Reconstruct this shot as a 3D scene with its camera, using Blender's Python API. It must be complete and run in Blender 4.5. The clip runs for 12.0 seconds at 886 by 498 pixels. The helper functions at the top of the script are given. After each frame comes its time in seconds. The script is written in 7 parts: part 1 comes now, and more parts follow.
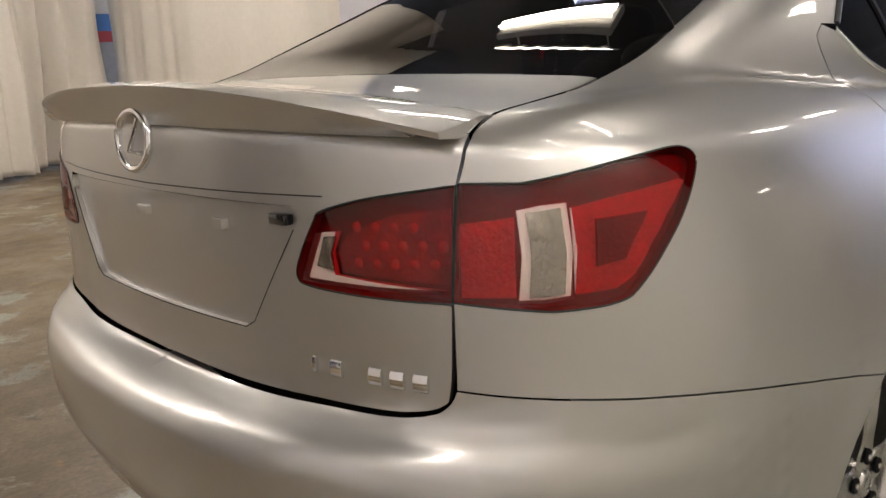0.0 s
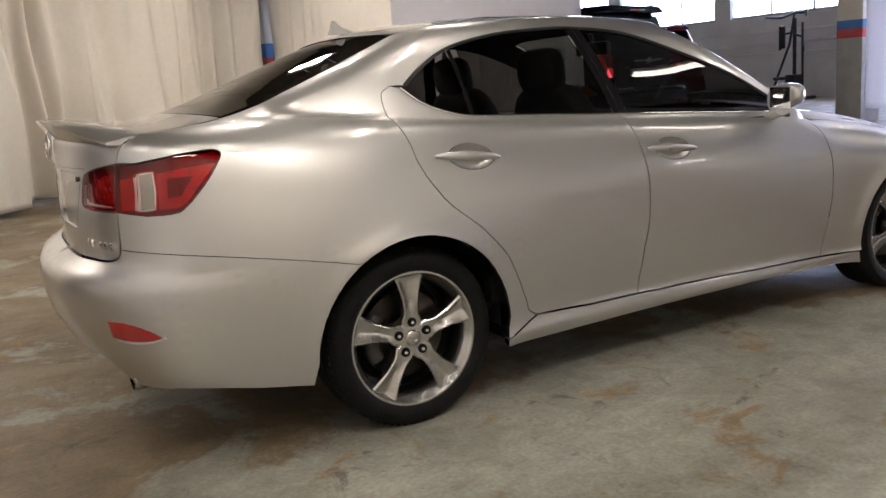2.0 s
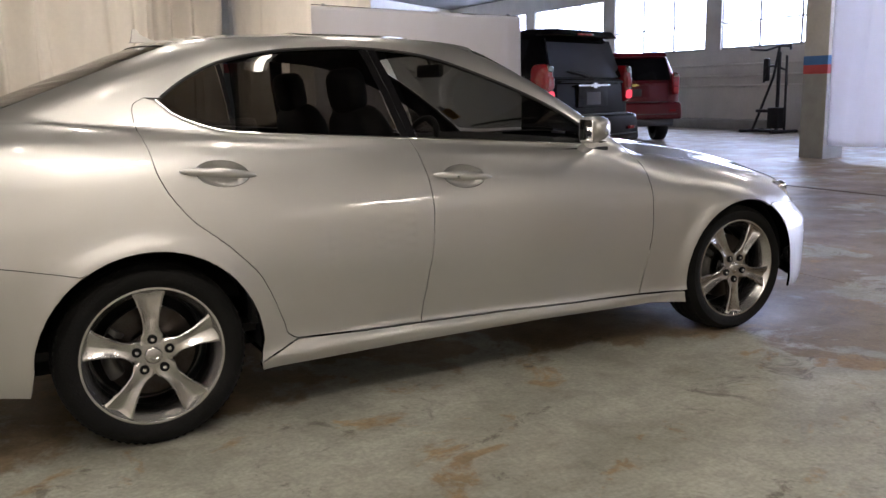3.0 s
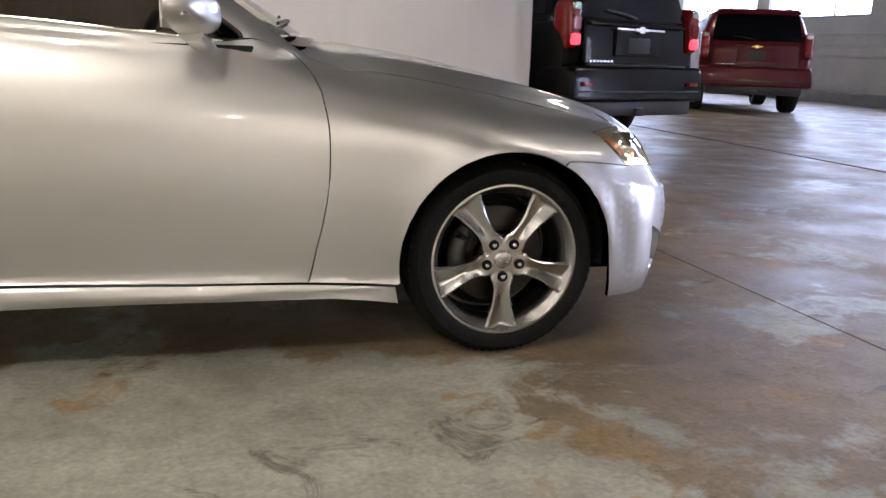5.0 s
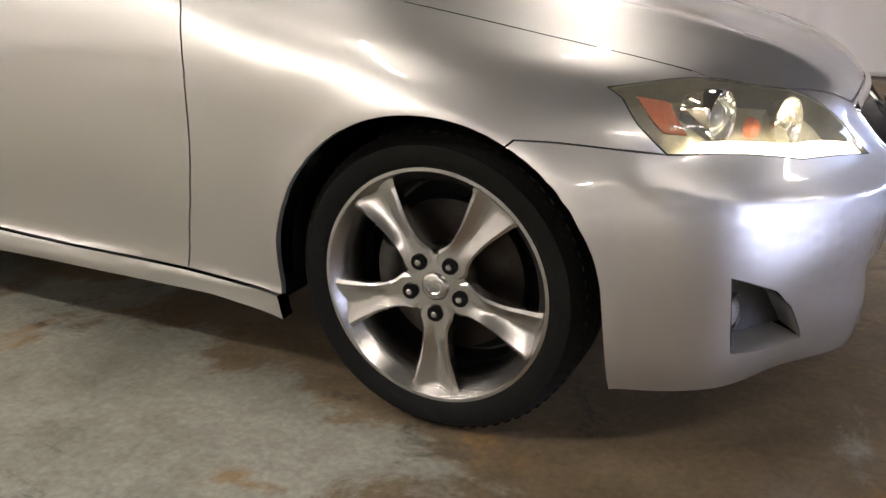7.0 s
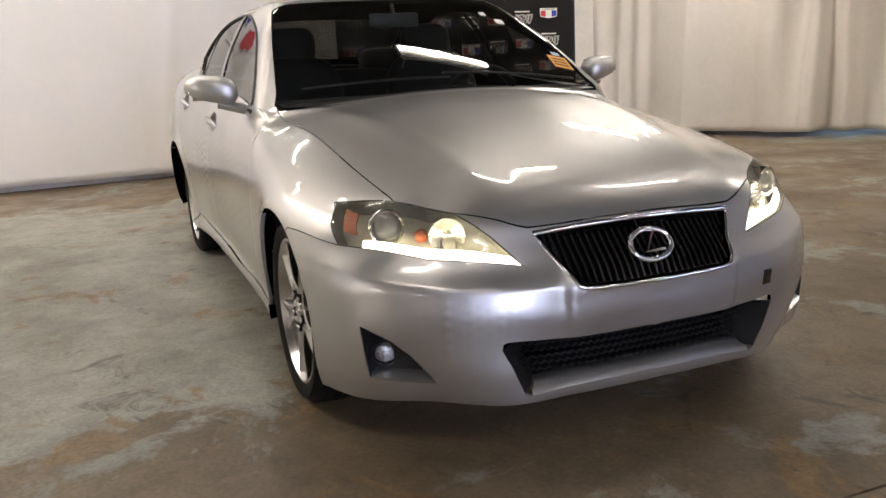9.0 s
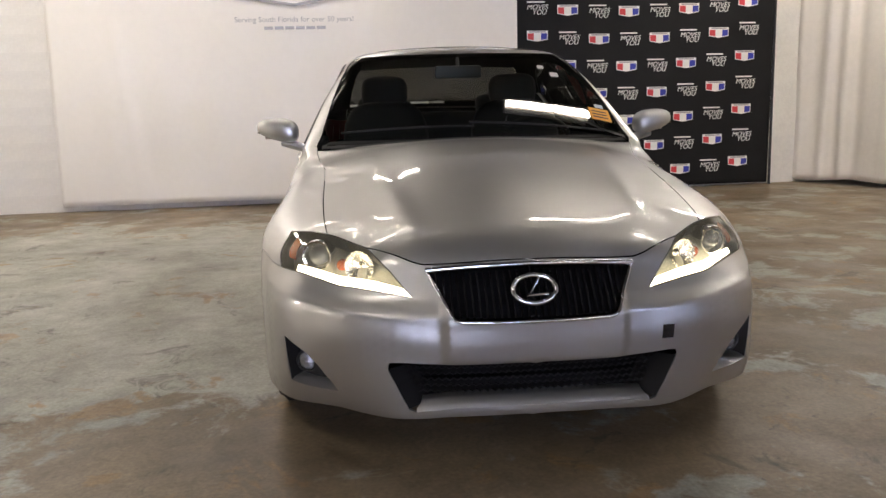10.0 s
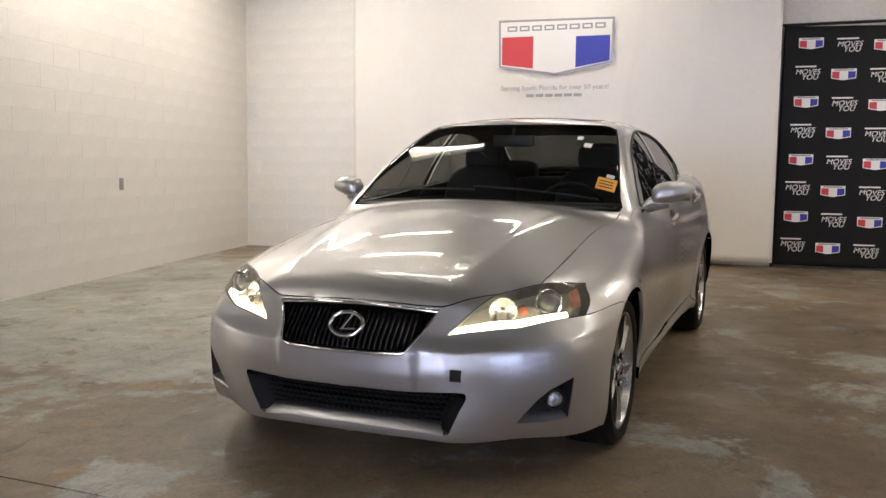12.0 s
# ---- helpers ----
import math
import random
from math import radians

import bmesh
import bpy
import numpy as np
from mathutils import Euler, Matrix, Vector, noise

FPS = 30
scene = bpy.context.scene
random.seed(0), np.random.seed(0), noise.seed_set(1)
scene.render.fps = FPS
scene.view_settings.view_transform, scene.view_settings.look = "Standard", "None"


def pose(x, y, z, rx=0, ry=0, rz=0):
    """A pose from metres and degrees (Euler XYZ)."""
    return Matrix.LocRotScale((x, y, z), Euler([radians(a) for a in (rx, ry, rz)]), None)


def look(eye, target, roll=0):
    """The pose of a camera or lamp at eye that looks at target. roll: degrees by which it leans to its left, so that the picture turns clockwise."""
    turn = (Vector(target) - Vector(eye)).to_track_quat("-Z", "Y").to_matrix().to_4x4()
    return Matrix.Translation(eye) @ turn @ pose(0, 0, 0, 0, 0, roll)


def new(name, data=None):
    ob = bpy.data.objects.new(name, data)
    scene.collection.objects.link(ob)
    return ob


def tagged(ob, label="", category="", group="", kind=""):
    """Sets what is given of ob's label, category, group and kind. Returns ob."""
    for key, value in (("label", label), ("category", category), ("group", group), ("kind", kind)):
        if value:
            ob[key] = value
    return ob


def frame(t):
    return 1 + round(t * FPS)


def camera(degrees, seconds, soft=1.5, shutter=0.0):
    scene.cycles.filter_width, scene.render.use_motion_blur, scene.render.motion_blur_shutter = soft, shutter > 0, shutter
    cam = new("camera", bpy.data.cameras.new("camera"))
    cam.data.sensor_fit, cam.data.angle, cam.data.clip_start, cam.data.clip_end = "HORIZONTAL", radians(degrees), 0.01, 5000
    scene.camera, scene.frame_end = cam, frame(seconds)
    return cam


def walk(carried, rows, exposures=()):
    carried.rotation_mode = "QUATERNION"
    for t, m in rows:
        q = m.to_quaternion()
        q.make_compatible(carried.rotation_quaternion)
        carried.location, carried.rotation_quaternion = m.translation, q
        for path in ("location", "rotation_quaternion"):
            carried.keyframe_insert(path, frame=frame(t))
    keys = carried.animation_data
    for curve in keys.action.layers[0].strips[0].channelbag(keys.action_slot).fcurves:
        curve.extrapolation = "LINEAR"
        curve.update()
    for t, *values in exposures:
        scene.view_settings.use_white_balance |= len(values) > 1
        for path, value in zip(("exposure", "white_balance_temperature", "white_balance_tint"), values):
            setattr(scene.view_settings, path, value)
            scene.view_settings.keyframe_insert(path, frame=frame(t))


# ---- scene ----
cam = camera(54.7, 12.0)
PATH = [
    (0, (-1.609, -1.394, 1.183), (-0.284, 0.034, 0.731), -3.4),
    (0.5, (-1.586, -1.937, 1.193), (-0.415, -0.372, 0.769), -2.9),
    (1, (-1.526, -2.465, 1.183), (-0.441, -0.83, 0.798), -3.2),
    (1.5, (-1.428, -2.98, 1.193), (-0.416, -1.295, 0.818), -4.5),
    (2, (-1.275, -3.429, 1.212), (-0.339, -1.707, 0.816), -4.2),
    (2.5, (-0.922, -3.725, 1.217), (-0.012, -1.985, 0.836), -3.0),
    (3, (-0.447, -3.8, 1.193), (0.474, -2.062, 0.829), -1.2),
    (3.5, (0.115, -3.779, 1.158), (1.023, -2.035, 0.79), -0.6),
    (3.7, (0.341, -3.764, 1.168), (1.232, -2.013, 0.79), -0.3),
    (5.3, (2.116, -3.103, 0.884), (2.549, -1.208, 0.412), 2.9),
    (5.5, (2.305, -2.963, 0.861), (2.639, -1.054, 0.369), 3.6),
    (6, (2.718, -2.625, 0.837), (2.667, -0.711, 0.261), 4.5),
    (6.5, (3.048, -2.327, 0.846), (2.594, -0.491, 0.195), 3.2),
    (7, (3.454, -2.228, 0.911), (2.619, -0.526, 0.273), -0.7),
    (7.5, (3.955, -2.22, 0.981), (2.837, -0.673, 0.384), -2.3),
    (7.7, (4.163, -2.184, 0.992), (2.943, -0.706, 0.421), -2.1),
    (9.3, (5.694, -1.156, 1.104), (3.815, -0.597, 0.707), -2.6),
    (9.5, (5.824, -0.985, 1.114), (3.914, -0.53, 0.735), -2.2),
    (10, (6.043, -0.496, 1.125), (4.079, -0.324, 0.791), -1.4),
    (10.5, (6.223, -0.001, 1.14), (4.244, -0.05, 0.861), -0.9),
    (11, (6.273, 0.509, 1.14), (4.307, 0.225, 0.91), -0.3),
    (11.5, (6.324, 1.012, 1.139), (4.407, 0.479, 0.941), -0.2),
    (12, (6.266, 1.476, 1.139), (4.419, 0.735, 0.947), 0.5),
]
walk(cam, [(t, look(eye, target, roll)) for t, eye, target, roll in PATH], exposures=[(0, 0.3), (1, 0.28), (2.5, 0.2), (3.5, 0.18), (5.5, 0.7), (6, 0.76), (6.5, 0.72), (7.5, 0.6), (9.5, 0.2), (10.5, 0.08), (11, 0.0), (11.5, 0.1), (12, 0.18)])

# ---- world, daylight and tubes ----
world = bpy.data.worlds.new("world")
scene.world = world
world.use_nodes = True
wn = world.node_tree.nodes
sky = wn.new("ShaderNodeTexSky")
sky.sky_type = "NISHITA"
sky.sun_disc = False
sky.sun_elevation = radians(40)
sky.sun_rotation = radians(120)
wn["Background"].inputs["Strength"].default_value = 0.12
world.node_tree.links.new(sky.outputs[0], wn["Background"].inputs[0])


def area_lamp(name, eye, target, sx, sy, watts, color):
    data = bpy.data.lights.new(name, "AREA")
    data.shape, data.size, data.size_y, data.energy, data.color = "RECTANGLE", sx, sy, watts, color
    ob = new(name, data)
    ob.matrix_world = look(eye, target)
    return ob


WARM = (1.0, 0.91, 0.815)
LIGHT_Z = 3.95
DAYLIGHT = 14.0
# ceiling fixtures, all out of view: x, y, turn, watts, width
LIGHTS = [(-2.0, -2.5, 90, 7, 0.08), (-0.35, -2.0, 90, 6, 0.08), (1.3, -1.2, 90, 10, 0.08), (0.35, 1.5, 90, 14, 0.08), (2.5, 2.55, 90, 16, 0.08), (-2.4, 4.5, 90, 85, 0.3), (-3.2, -0.9, 90, 20, 0.15), (1.6, 6.4, 90, 75, 0.15),
          # the wall-side pair and the strong bay lamps are added fill for the car's flank
          (-2.2, -3.95, 0, 46, 0.3), (0.3, -3.95, 0, 58, 0.3), (5.4, -2.7, 12, 20, 0.3), (7.2, -1.6, 12, 11, 0.12), (9.6, 2.6, 90, 42, 0.3), (9.0, 10.5, 90, 40, 0.3), (3.4, -15.6, 90, 380, 0.5), (8.5, -16.0, 90, 230, 0.9), (15.2, -14.2, 90, 80, 0.3)]

# ---- materials ----
def material(name, base, rough=0.5, metal=0.0, coat=0.0, bump=0.0, bump_scale=40.0, vary=0.0, vary_scale=3.0, spec=0.5, wear=None):
    """A principled material with colour variation at two scales and fine relief, in object metres."""
    m = bpy.data.materials.new(name)
    m.use_nodes = True
    nt = m.node_tree
    n, l = nt.nodes, nt.links
    b = n["Principled BSDF"]
    b.inputs["Base Color"].default_value = (*base, 1)
    b.inputs["Roughness"].default_value = rough
    b.inputs["Metallic"].default_value = metal
    b.inputs["Coat Weight"].default_value = coat
    b.inputs["Coat Roughness"].default_value = 0.04
    b.inputs["Specular IOR Level"].default_value = spec
    tc = n.new("ShaderNodeTexCoord")
    if vary:
        big = n.new("ShaderNodeTexNoise")
        big.inputs["Scale"].default_value, big.inputs["Detail"].default_value = vary_scale, 6
        small = n.new("ShaderNodeTexNoise")
        small.inputs["Scale"].default_value, small.inputs["Detail"].default_value = vary_scale * 14, 4
        mixn = n.new("ShaderNodeMix")
        mixn.data_type = "FLOAT"
        mixn.inputs[0].default_value = 0.35
        ramp = n.new("ShaderNodeValToRGB")
        ramp.color_ramp.elements[0].position, ramp.color_ramp.elements[1].position = 0.3, 0.7
        lo = tuple(c * (1 - vary) for c in base)
        hi = tuple(min(c * (1 + vary * 0.6), 0.95) for c in base)
        ramp.color_ramp.elements[0].color = (*(wear or lo), 1)
        ramp.color_ramp.elements[1].color = (*hi, 1)
        for t in (big, small):
            l.new(tc.outputs["Object"], t.inputs["Vector"])
        l.new(big.outputs[0], mixn.inputs[2])
        l.new(small.outputs[0], mixn.inputs[3])
        l.new(mixn.outputs[0], ramp.inputs[0])
        l.new(ramp.outputs[0], b.inputs["Base Color"])
    if bump:
        t = n.new("ShaderNodeTexNoise")
        t.inputs["Scale"].default_value, t.inputs["Detail"].default_value = bump_scale, 5
        l.new(tc.outputs["Object"], t.inputs["Vector"])
        bp = n.new("ShaderNodeBump")
        bp.inputs["Strength"].default_value, bp.inputs["Distance"].default_value = bump, 0.01
        l.new(t.outputs[0], bp.inputs["Height"])
        l.new(bp.outputs[0], b.inputs["Normal"])
    return m


def glow(name, color, strength):
    m = bpy.data.materials.new(name)
    m.use_nodes = True
    b = m.node_tree.nodes["Principled BSDF"]
    b.inputs["Base Color"].default_value = (*color, 1)
    b.inputs["Emission Color"].default_value = (*color, 1)
    b.inputs["Emission Strength"].default_value = strength
    return m


def glass(name, tint, rough=0.0, gloss=0.06):
    """Thin pane: tinted see-through with a Fresnel-weighted mirror coat."""
    m = bpy.data.materials.new(name)
    m.use_nodes = True
    n, l = m.node_tree.nodes, m.node_tree.links
    n.remove(n["Principled BSDF"])
    tr = n.new("ShaderNodeBsdfTransparent")
    tr.inputs[0].default_value = (*tint, 1)
    gl = n.new("ShaderNodeBsdfGlossy")
    gl.inputs["Roughness"].default_value = rough
    lw = n.new("ShaderNodeLayerWeight")
    lw.inputs[0].default_value = 0.5
    pw = n.new("ShaderNodeMath")
    pw.operation = "POWER"
    pw.inputs[1].default_value = 5.0
    l.new(lw.outputs["Facing"], pw.inputs[0])
    fr = n.new("ShaderNodeMath")
    fr.operation = "MULTIPLY_ADD"
    fr.inputs[1].default_value, fr.inputs[2].default_value = 0.92, gloss
    fr.use_clamp = True
    l.new(pw.outputs[0], fr.inputs[0])
    mx = n.new("ShaderNodeMixShader")
    l.new(fr.outputs[0], mx.inputs[0])
    l.new(tr.outputs[0], mx.inputs[1])
    l.new(gl.outputs[0], mx.inputs[2])
    l.new(mx.outputs[0], n["Material Output"].inputs[0])
    return m


def car_paint():
    """Silver metallic paint: flake sparkle under a clear coat."""
    m = material("silver_paint", (0.53, 0.525, 0.515), 0.40, 0.94, 1.0)
    n, l = m.node_tree.nodes, m.node_tree.links
    b = n["Principled BSDF"]
    b.inputs["Coat Roughness"].default_value = 0.03
    tc = n.new("ShaderNodeTexCoord")
    fl = n.new("ShaderNodeTexVoronoi")
    fl.inputs["Scale"].default_value = 1400
    l.new(tc.outputs["Object"], fl.inputs["Vector"])
    dust = n.new("ShaderNodeTexNoise")
    dust.inputs["Scale"].default_value, dust.inputs["Detail"].default_value = 5, 8
    l.new(tc.outputs["Object"], dust.inputs["Vector"])
    r = n.new("ShaderNodeMapRange")
    r.inputs["From Min"].default_value, r.inputs["From Max"].default_value = 0.35, 0.75
    r.inputs["To Min"].default_value, r.inputs["To Max"].default_value = 0.37, 0.43
    l.new(dust.outputs[0], r.inputs["Value"])
    l.new(r.outputs[0], b.inputs["Roughness"])
    bp = n.new("ShaderNodeBump")
    bp.inputs["Strength"].default_value, bp.inputs["Distance"].default_value = 0.05, 0.001
    l.new(fl.outputs["Distance"], bp.inputs["Height"])
    l.new(bp.outputs[0], b.inputs["Normal"])
    return m


def floor_concrete():
    """Old polished concrete: worn grey-green paint, bare brown patches, orange flakes and dark stains."""
    m = bpy.data.materials.new("floor_concrete")
    m.use_nodes = True
    n, l = m.node_tree.nodes, m.node_tree.links
    b = n["Principled BSDF"]
    tc = n.new("ShaderNodeTexCoord")

    def tex(scale, detail, rough=0.55, dist=0.0, off=0.0):
        mp = n.new("ShaderNodeMapping")
        mp.inputs["Location"].default_value = (off, off * 0.7, 0)
        t = n.new("ShaderNodeTexNoise")
        t.inputs["Scale"].default_value, t.inputs["Detail"].default_value = scale, detail
        t.inputs["Roughness"].default_value, t.inputs["Distortion"].default_value = rough, dist
        l.new(tc.outputs["Object"], mp.inputs[0])
        l.new(mp.outputs[0], t.inputs["Vector"])
        return t.outputs[0]

    def ramp(src, a, bb, ca, cb):
        r = n.new("ShaderNodeValToRGB")
        r.color_ramp.elements[0].position, r.color_ramp.elements[1].position = a, bb
        r.color_ramp.elements[0].color, r.color_ramp.elements[1].color = (*ca, 1), (*cb, 1)
        l.new(src, r.inputs[0])
        return r.outputs[0]

    def mix(fac, a, c, mode="MIX"):
        x = n.new("ShaderNodeMix")
        x.data_type, x.blend_type = "RGBA", mode
        if isinstance(fac, float):
            x.inputs[0].default_value = fac
        else:
            l.new(fac, x.inputs[0])
        l.new(a, x.inputs[6])
        l.new(c, x.inputs[7])
        return x.outputs[2]

    W, K = (1, 1, 1), (0, 0, 0)
    bare = ramp(tex(1.1, 8), 0.3, 0.72, (0.17, 0.128, 0.08), (0.32, 0.25, 0.165))
    paint = ramp(tex(2.6, 8, off=3.0), 0.3, 0.7, (0.30, 0.302, 0.258), (0.44, 0.44, 0.385))
    # the grey paint survives mostly beside the car, elsewhere it is walked off
    sep = n.new("ShaderNodeSeparateXYZ")
    l.new(tc.outputs["Object"], sep.inputs[0])

    def fade(src, a, bb):
        r = n.new("ShaderNodeMapRange")
        r.interpolation_type = "SMOOTHSTEP"
        r.inputs["From Min"].default_value, r.inputs["From Max"].default_value = a, bb
        l.new(src, r.inputs["Value"])
        return r.outputs[0]

    def calc(op, a, c):
        x = n.new("ShaderNodeMath")
        x.operation = op
        for k, v in enumerate((a, c)):
            if isinstance(v, float):
                x.inputs[k].default_value = v
            else:
                l.new(v, x.inputs[k])
        return x.outputs[0]

    aisle = calc("MULTIPLY", calc("MULTIPLY", fade(sep.outputs[0], -3.0, -1.2), fade(sep.outputs[0], 3.4, 1.4)), fade(sep.outputs[1], -0.35, -1.15))
    worn = ramp(calc("ADD", tex(1.5, 15, 0.70, 0.35, 7.0), calc("SUBTRACT", calc("MULTIPLY", aisle, 0.29), 0.065)), 0.475, 0.525, K, W)
    col = mix(worn, bare, paint)
    flakes = ramp(tex(2.6, 11, 0.66, 0.5, 12.0), 0.585, 0.635, K, (0.8, 0.8, 0.8))
    orange = ramp(tex(9, 5), 0.3, 0.7, (0.27, 0.165, 0.07), (0.38, 0.255, 0.115))
    col = mix(flakes, col, orange)
    pits = ramp(tex(3.4, 13, 0.74, 0.9, 21.0), 0.58, 0.65, K, (0.72, 0.72, 0.72))
    dark = ramp(tex(14, 4), 0.3, 0.7, (0.05, 0.042, 0.033), (0.11, 0.095, 0.075))
    col = mix(pits, col, dark)
    stains = ramp(tex(0.45, 6, 0.6, 1.0, 33.0), 0.42, 0.75, W, (0.45, 0.42, 0.39))
    col = mix(0.9, col, stains, "MULTIPLY")
    fine = ramp(tex(60, 5), 0.25, 0.75, (0.72, 0.72, 0.72), (1.12, 1.12, 1.12))
    col = mix(1.0, col, fine, "MULTIPLY")
    streak = ramp(tex(9.0, 15, 0.74, 0.5, 41.0), 0.34, 0.64, (0.66, 0.64, 0.61), (1.12, 1.12, 1.12))
    col = mix(0.8, col, streak, "MULTIPLY")
    b.inputs["Specular IOR Level"].default_value = 0.38
    l.new(col, b.inputs["Base Color"])
    r = n.new("ShaderNodeMapRange")
    r.inputs["From Min"].default_value, r.inputs["From Max"].default_value = 0.3, 0.7
    r.inputs["To Min"].default_value, r.inputs["To Max"].default_value = 0.30, 0.58
    l.new(tex(2.0, 9, off=5.0), r.inputs["Value"])
    l.new(r.outputs[0], b.inputs["Roughness"])
    bp = n.new("ShaderNodeBump")
    bp.inputs["Strength"].default_value, bp.inputs["Distance"].default_value = 0.16, 0.005
    l.new(tex(18, 10, 0.65, 0.3, 2.0), bp.inputs["Height"])
    l.new(bp.outputs[0], b.inputs["Normal"])
    return m


PAINT = car_paint()
FLOOR = floor_concrete()
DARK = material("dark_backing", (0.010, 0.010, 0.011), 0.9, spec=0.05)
RUBBER = material("tyre_rubber", (0.008, 0.008, 0.008), 0.7, bump=0.3, bump_scale=90, vary=0.3, vary_scale=12, spec=0.15)
TRIM = material("black_plastic_trim", (0.014, 0.014, 0.015), 0.38, bump=0.1, bump_scale=300)
GLOSSBLACK = material("gloss_black", (0.006, 0.006, 0.007), 0.08, coat=1.0)
CHROME = material("chrome", (0.82, 0.82, 0.83), 0.07, 1.0)
ALLOY = material("machined_alloy", (0.50, 0.49, 0.48), 0.27, 1.0, bump=0.03, bump_scale=200, vary=0.12, vary_scale=9)
# inner wheel metals carry the shade behind the spokes in their dark colour
ALLOYDARK = material("alloy_shaded", (0.09, 0.088, 0.085), 0.4, 1.0, vary=0.25, vary_scale=8)
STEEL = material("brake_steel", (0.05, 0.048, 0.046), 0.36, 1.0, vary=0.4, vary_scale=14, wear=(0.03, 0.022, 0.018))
IRON = material("brake_caliper", (0.07, 0.068, 0.065), 0.6, 0.6, vary=0.4, vary_scale=20)
TINT = glass("tinted_glass", (0.26, 0.25, 0.24))
DARKTINT = glass("dark_tinted_glass", (0.12, 0.115, 0.11))
CLEARGLASS = glass("windscreen_glass", (0.56, 0.60, 0.57))
LEATHER = material("black_leather", (0.009, 0.009, 0.0095), 0.6, bump=0.2, bump_scale=220, spec=0.25)
CARPET = material("dark_carpet", (0.012, 0.012, 0.012), 0.95)
WALLWHITE = material("painted_block", (0.74, 0.71, 0.65), 0.55, bump=0.35, bump_scale=55, vary=0.14, vary_scale=1.6)

# ---- building helpers ----
def link_mesh(name, verts, faces, mats, parent=None, smooth=True, fmat=None, label=""):
    me = bpy.data.meshes.new(name)
    me.from_pydata([tuple(map(float, v)) for v in verts], [], [tuple(map(int, f)) for f in faces])
    for m in mats if isinstance(mats, (list, tuple)) else [mats]:
        me.materials.append(m)
    if smooth:
        me.polygons.foreach_set("use_smooth", np.ones(len(me.polygons), dtype=bool))
    if fmat is not None:
        me.polygons.foreach_set("material_index", np.asarray(fmat, dtype=np.int32))
    me.update()
    ob = new(name, me)
    if parent is not None:
        ob.parent = parent
    if label:
        ob["label"] = label
    return ob


def part(name, bm, mat, parent, label="", smooth_angle=35):
    me = bpy.data.meshes.new(name)
    bmesh.ops.recalc_face_normals(bm, faces=bm.faces)
    for f in bm.faces:
        f.smooth = smooth_angle > 0
    if smooth_angle > 0:
        for e in bm.edges:
            if len(e.link_faces) == 2 and e.calc_face_angle(0) > radians(smooth_angle):
                e.smooth = False
    bm.to_mesh(me)
    bm.free()
    for m in mat if isinstance(mat, (list, tuple)) else [mat]:
        me.materials.append(m)
    ob = new(name, me)
    if parent is not None:
        ob.parent = parent
    if label:
        ob["label"] = label
    return ob


def box_bm(x0, x1, y0, y1, z0, z1, bevel=0.0, seg=2, bm=None):
    bm = bm or bmesh.new()
    r = bmesh.ops.create_cube(bm, size=1)
    vs = r["verts"]
    for v in vs:
        v.co = Vector(((x0 + x1) / 2 + v.co.x * (x1 - x0), (y0 + y1) / 2 + v.co.y * (y1 - y0), (z0 + z1) / 2 + v.co.z * (z1 - z0)))
    if bevel:
        es = list({e for v in vs for e in v.link_edges})
        bmesh.ops.bevel(bm, geom=es, offset=bevel, segments=seg, affect="EDGES", profile=0.6)
    return bm


def lathe(profile, seg=48, axis="y"):
    """A surface of revolution round the y (or z) axis; profile: (radius, along)."""
    bm = bmesh.new()
    rings = []
    for r, a in profile:
        ring = []
        for i in range(seg):
            t = 2 * math.pi * i / seg
            if axis == "y":
                ring.append(bm.verts.new((r * math.cos(t), a, r * math.sin(t))))
            else:
                ring.append(bm.verts.new((r * math.cos(t), r * math.sin(t), a)))
        rings.append(ring)
    for p, q in zip(rings, rings[1:]):
        for i in range(seg):
            j = (i + 1) % seg
            bm.faces.new((p[i], p[j], q[j], q[i]))
    return bm


def tube(points, radius, seg=8, closed=False, bm=None, flat=1.0):
    """A round bar along a polyline."""
    bm = bm or bmesh.new()
    pts = [Vector(p) for p in points]
    n = len(pts)
    rings = []
    up0 = Vector((0, 0, 1))
    for i, p in enumerate(pts):
        a = pts[(i - 1) % n] if closed or i else p
        b = pts[(i + 1) % n] if closed or i < n - 1 else p
        d = (b - a).normalized()
        up = up0 if abs(d.dot(up0)) < 0.9 else Vector((1, 0, 0))
        u = d.cross(up).normalized()
        w = u.cross(d)
        rings.append([bm.verts.new(p + radius * (math.cos(t) * u + flat * math.sin(t) * w)) for t in (2 * math.pi * k / seg for k in range(seg))])
    for i in range(n if closed else n - 1):
        p, q = rings[i], rings[(i + 1) % n]
        for k in range(seg):
            bm.faces.new((p[k], p[(k + 1) % seg], q[(k + 1) % seg], q[k]))
    if not closed:
        bm.faces.new(rings[0])
        bm.faces.new(rings[-1][::-1])
    return bm


def xform(bm, m):
    bmesh.ops.transform(bm, matrix=m, verts=bm.verts)
    return bm


def empty(name, label, category, group="", kind="", at=(0, 0, 0)):
    ob = new(name)
    ob.empty_display_size = 0.1
    ob.location = at
    return tagged(ob, label, category, group, kind)


def plank(x0, x1, y0, y1, z0, z1):
    """Plain box as verts and faces."""
    v = [(x, y, z) for x in (x0, x1) for y in (y0, y1) for z in (z0, z1)]
    f = [(0, 1, 3, 2), (4, 6, 7, 5), (0, 4, 5, 1), (2, 3, 7, 6), (0, 2, 6, 4), (1, 5, 7, 3)]
    return v, f

